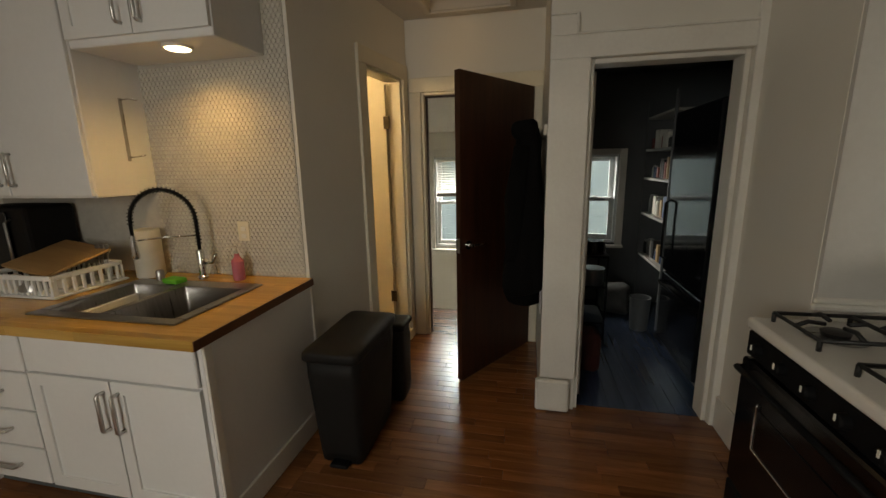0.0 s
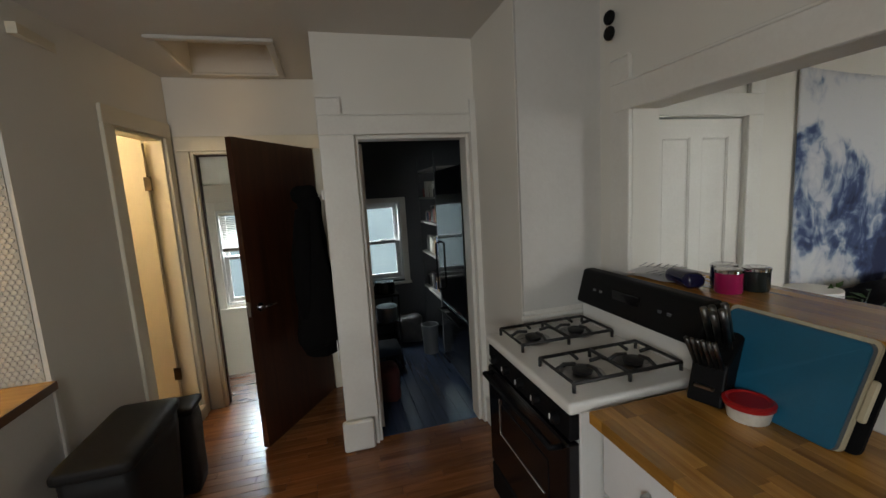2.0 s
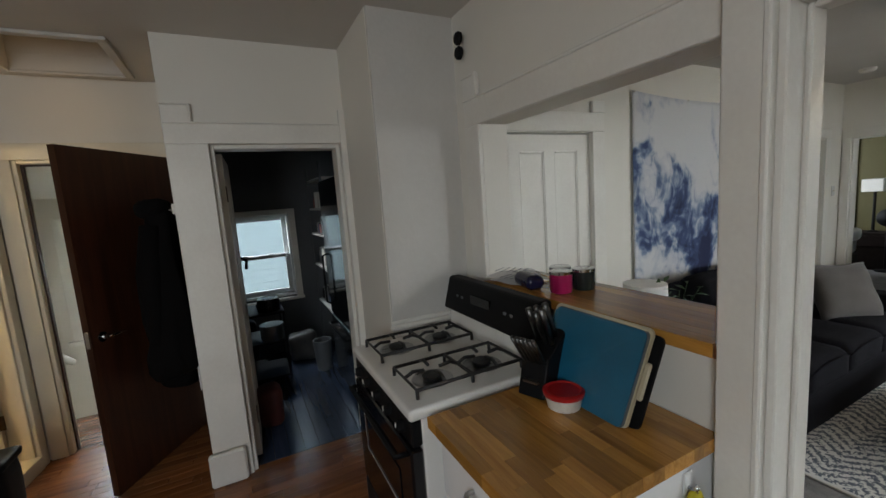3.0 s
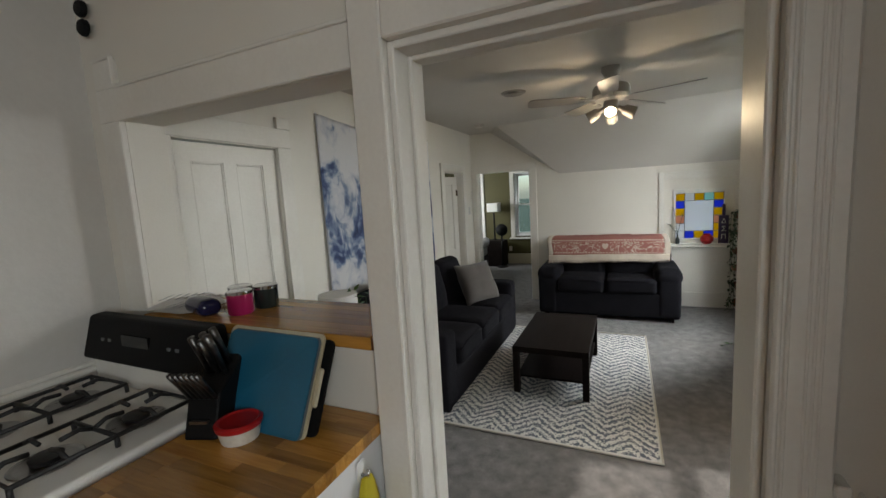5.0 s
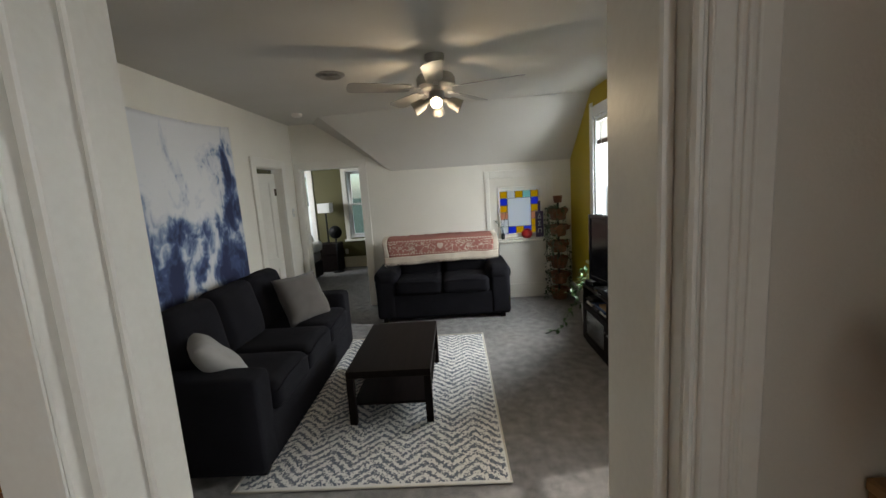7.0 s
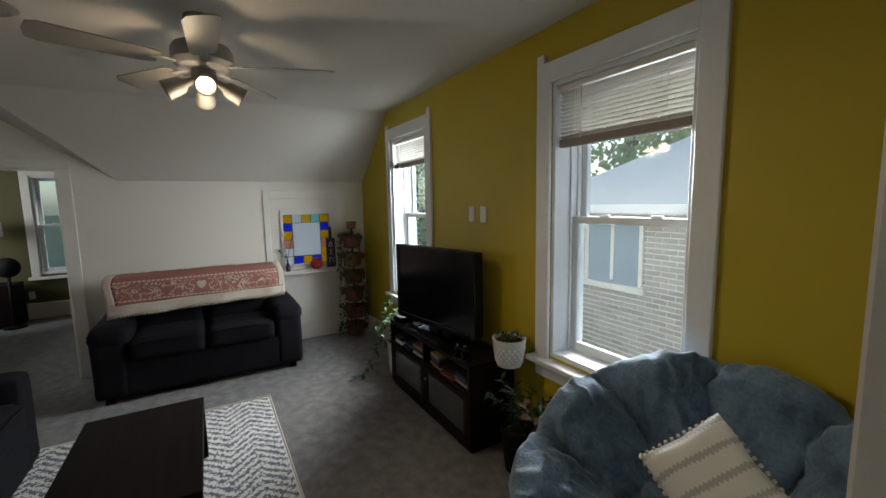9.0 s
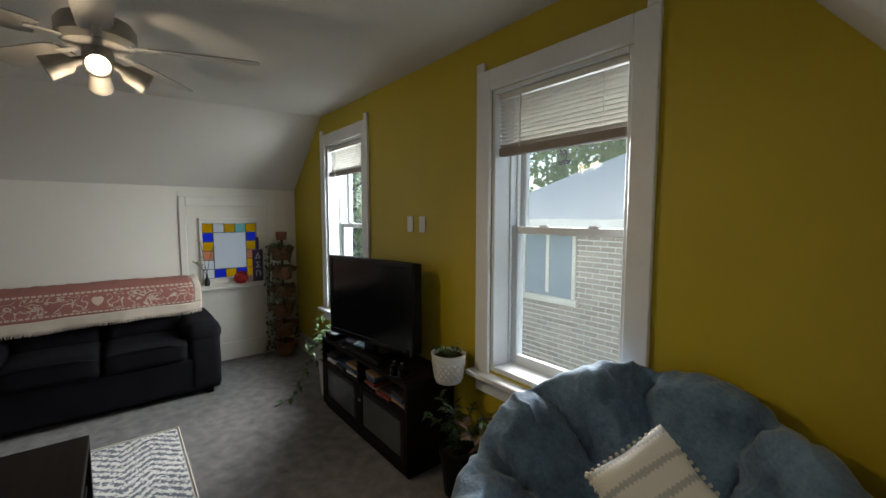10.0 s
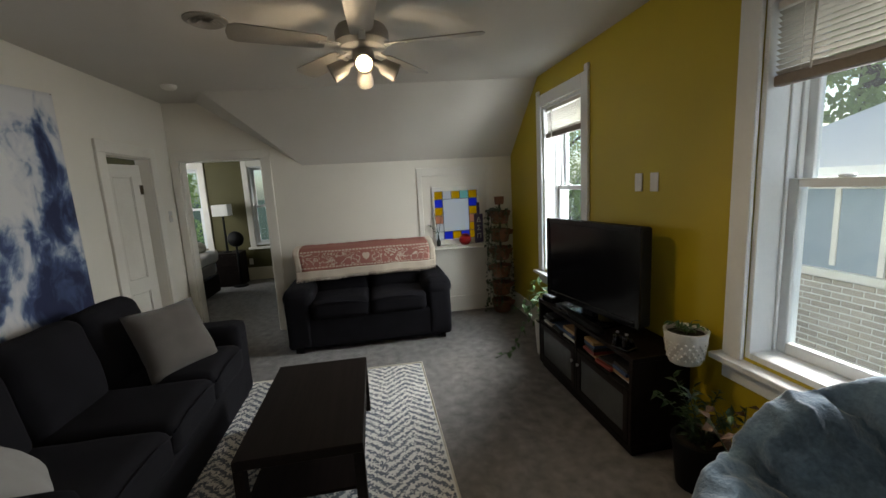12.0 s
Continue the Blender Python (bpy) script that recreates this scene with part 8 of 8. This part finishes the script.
def bedroom():
    b = thing("bed", 9.12, 2.14, 0.0, "bed with rumpled white bedding in the bedroom", "bed")
    box("frame", (-0.95, -0.85, 0.05), (0.95, 0.85, 0.34), BLACKW, b, 0.01)
    soft("mattress", (1.9, 1.7, 0.22), (0, 0, 0.34), SLIP, b, 0.06, 0.01, 10, 0.004)
    soft("duvet", (1.85, 1.8, 0.20), (0.03, 0, 0.54), PAPER, b, 0.07, 0.03, 18, 0.03)
    for y in (-0.42, 0.42):
        soft("bed_pillow", (0.42, 0.66, 0.16), (0.70, y, 0.72), CREAMC, b, 0.07, 0.04, 10, 0.01)
    n = thing("nightstand", 10.72, 1.30, 0, "dark nightstand with clutter beside the bed", "nightstand")
    box("body", (-0.2, -0.22, 0), (0.2, 0.22, 0.60), BLACKW, n, 0.006)
    box("drawer", (-0.215, -0.2, 0.38), (-0.2, 0.2, 0.56), BLACKW, n, 0.004)
    l = thing("table_lamp", 10.72, 1.33, 0.601, "table lamp with a square white shade", "lamp")
    lathe("base", [(0, 0), (0.07, 0), (0.07, 0.015), (0.02, 0.03), (0.018, 0.68), (0, 0.68)], BLACK, l, (0, 0, 0), 18)
    bm = bmesh.new()
    bm_box(bm, (-0.13, -0.13, 0.66), (0.13, 0.13, 0.86), 0.006)
    part("shade", bm, SHADEW, l)
    c = thing("bedroom_fan", 10.50, 1.10, 0, "dark pedestal object beside the nightstand", "fan")
    tube("post", [(0, 0, 0), (0, 0, 0.75)], 0.02, BLACK, c, 8)
    lathe("foot", [(0, 0), (0.12, 0), (0.12, 0.02), (0.02, 0.04), (0, 0.04)], BLACK, c, (0, 0, 0), 20)
    bm = bmesh.new()
    bm_lathe(bm, [(0, -0.04), (0.12, -0.03), (0.14, 0), (0.12, 0.03), (0, 0.04)], (0, 0, 0), 22, Matrix.Rotation(radians(90), 4, "Y"))
    bm.transform(pose(0, 0, 0.85))
    part("cage", bm, BLACK, c, "", True)
    o = thing("wall_outlet", 10.996, 1.03, 0.30, "white socket on the olive wall", "outlet")
    box("plate", (-0.008, -0.036, 0), (0, 0.036, 0.115), TRIM, o, 0.003)


bedroom()


def sofa_end():
    t = thing("side_table", 3.78, 0.36, 0, "small dark side table at the sofa's end", "table")
    box("tabletop", (-0.2, -0.22, 0.55), (0.2, 0.22, 0.58), BLACKW, t)
    for x in (-0.18, 0.18):
        for y in (-0.2, 0.2):
            box("leg", (x - 0.018, y - 0.018, 0), (x + 0.018, y + 0.018, 0.55), BLACKW, t)
    l = thing("drum_lamp", 3.78, 0.34, 0.581, "table lamp with a white drum shade", "lamp")
    lathe("base", [(0, 0), (0.06, 0), (0.06, 0.012), (0.03, 0.05), (0.012, 0.16), (0.012, 0.26), (0, 0.26)], POT, l, (0, 0, 0), 18)
    lathe("shade", [(0.135, 0.20), (0.14, 0.20), (0.13, 0.445), (0.126, 0.445)], SHADEW, l, (0, 0, 0), 32)
    p = thing("small_plant", 3.93, 0.22, 0.581, "small green plant beside the lamp", "plant")
    lathe("pot", [(0, 0), (0.04, 0), (0.05, 0.09), (0.04, 0.09), (0, 0.08)], BLACK, p, (0, 0, 0), 16)
    foliage("leaves", p, [([(0, 0, 0.08), (0.06 * math.cos(a), 0.06 * math.sin(a), 0.3), (0.12 * math.cos(a), 0.12 * math.sin(a), 0.42)], 6) for a in (0.1, 1.3, 2.6, 3.8, 5.1)], LEAF, 0.09, 0.03, 14)


sofa_end()


# ---- floor boards and outside bricks ----
def boards(parent, x0, x1, y0, y1, z, width, length, along, material, skip=None):
    rng = random.Random(31)
    a0, a1, b0, b1 = (x0, x1, y0, y1) if along == "x" else (y0, y1, x0, x1)
    n = round((b1 - b0) / width)
    w = (b1 - b0) / n
    cache = {}
    for i in range(n):
        a = a0 - rng.uniform(0, length * 0.9)
        while a < a1:
            s, e = max(a, a0), min(a + length, a1)
            a += length
            if e - s < 0.02:
                continue
            k = round(e - s, 3)
            if k not in cache:
                bm = bmesh.new()
                g = 0.0006
                bm_box(bm, (g, g, -0.012), (k - g, w - g, 0), 0.0012) if along == "x" else bm_box(bm, (g, g, -0.012), (w - g, k - g, 0), 0.0012)
                me = bpy.data.meshes.new("plank")
                bm.to_mesh(me)
                bm.free()
                me.materials.append(material)
                cache[k] = me
            o = new("plank", cache[k])
            o.parent = parent
            o.location = (s, b0 + i * w, z) if along == "x" else (b0 + i * w, s, z)


fl = thing("floor_kitchen", 0, 0, 0, "orange-brown laminate strip floor, glossy and worn", "floor", kind="structure")
boards(fl, 0.0, 2.74, -0.6, 1.44, 0, 0.065, 0.55, "x", FLOORW)
boards(fl, 0.0, 1.19, 1.44, 2.37, 0, 0.065, 0.55, "x", FLOORW)
boards(fl, -2.35, 2.74, -2.95, -0.6, 0, 0.13, 1.3, "x", FLOORW)
boards(fl, -2.35, 0.0, -0.6, 1.0, 0, 0.13, 1.3, "x", FLOORW)
fp = thing("floor_pantry", 0, 0, 0, "glossy blue-painted floorboards in the pantry", "floor", kind="structure")
boards(fp, 1.335, 3.0, 1.443, 3.6, 0.001, 0.10, 3.0, "y", BLUEW)

rng = random.Random(8)
unit = bpy.data.meshes.new("brick")
bm = bm_box(bmesh.new(), (0, 0, 0), (0.201, 0.014, 0.060), 0.004)
bm.to_mesh(unit)
bm.free()
unit.materials.append(BRICKM)
verts, faces, made = [], [], 0
src = [tuple(v.co) for v in unit.vertices]
fcs = [tuple(p.vertices) for p in unit.polygons]
for j in range(56):
    z = 0.10 + j * 0.077
    for i in range(40):
        x = -4.58 + i * 0.215 + (0.107 if j % 2 else 0)
        if x > 3.78 or any(c - 0.47 < x < c + 0.26 and 3.22 < z < 4.18 for c in (-2.2, 0.5, 2.73)):
            continue
        if made < 300 and 1.2 < x < 3.8 and 1.9 < z < 4.5:
            o = new("brick", unit)
            o.parent, o.location = hs, (x, 0.0, z)
            made += 1
        else:
            k = len(verts)
            verts += [(a + x, b, c + z) for a, b, c in src]
            faces += [tuple(k + q for q in f) for f in fcs]
me = bpy.data.meshes.new("brickwork")
me.from_pydata(verts, [], faces)
me.materials.append(BRICKM)
o = new("brickwork", me)
o.parent = hs
o["kind"] = "stuff"
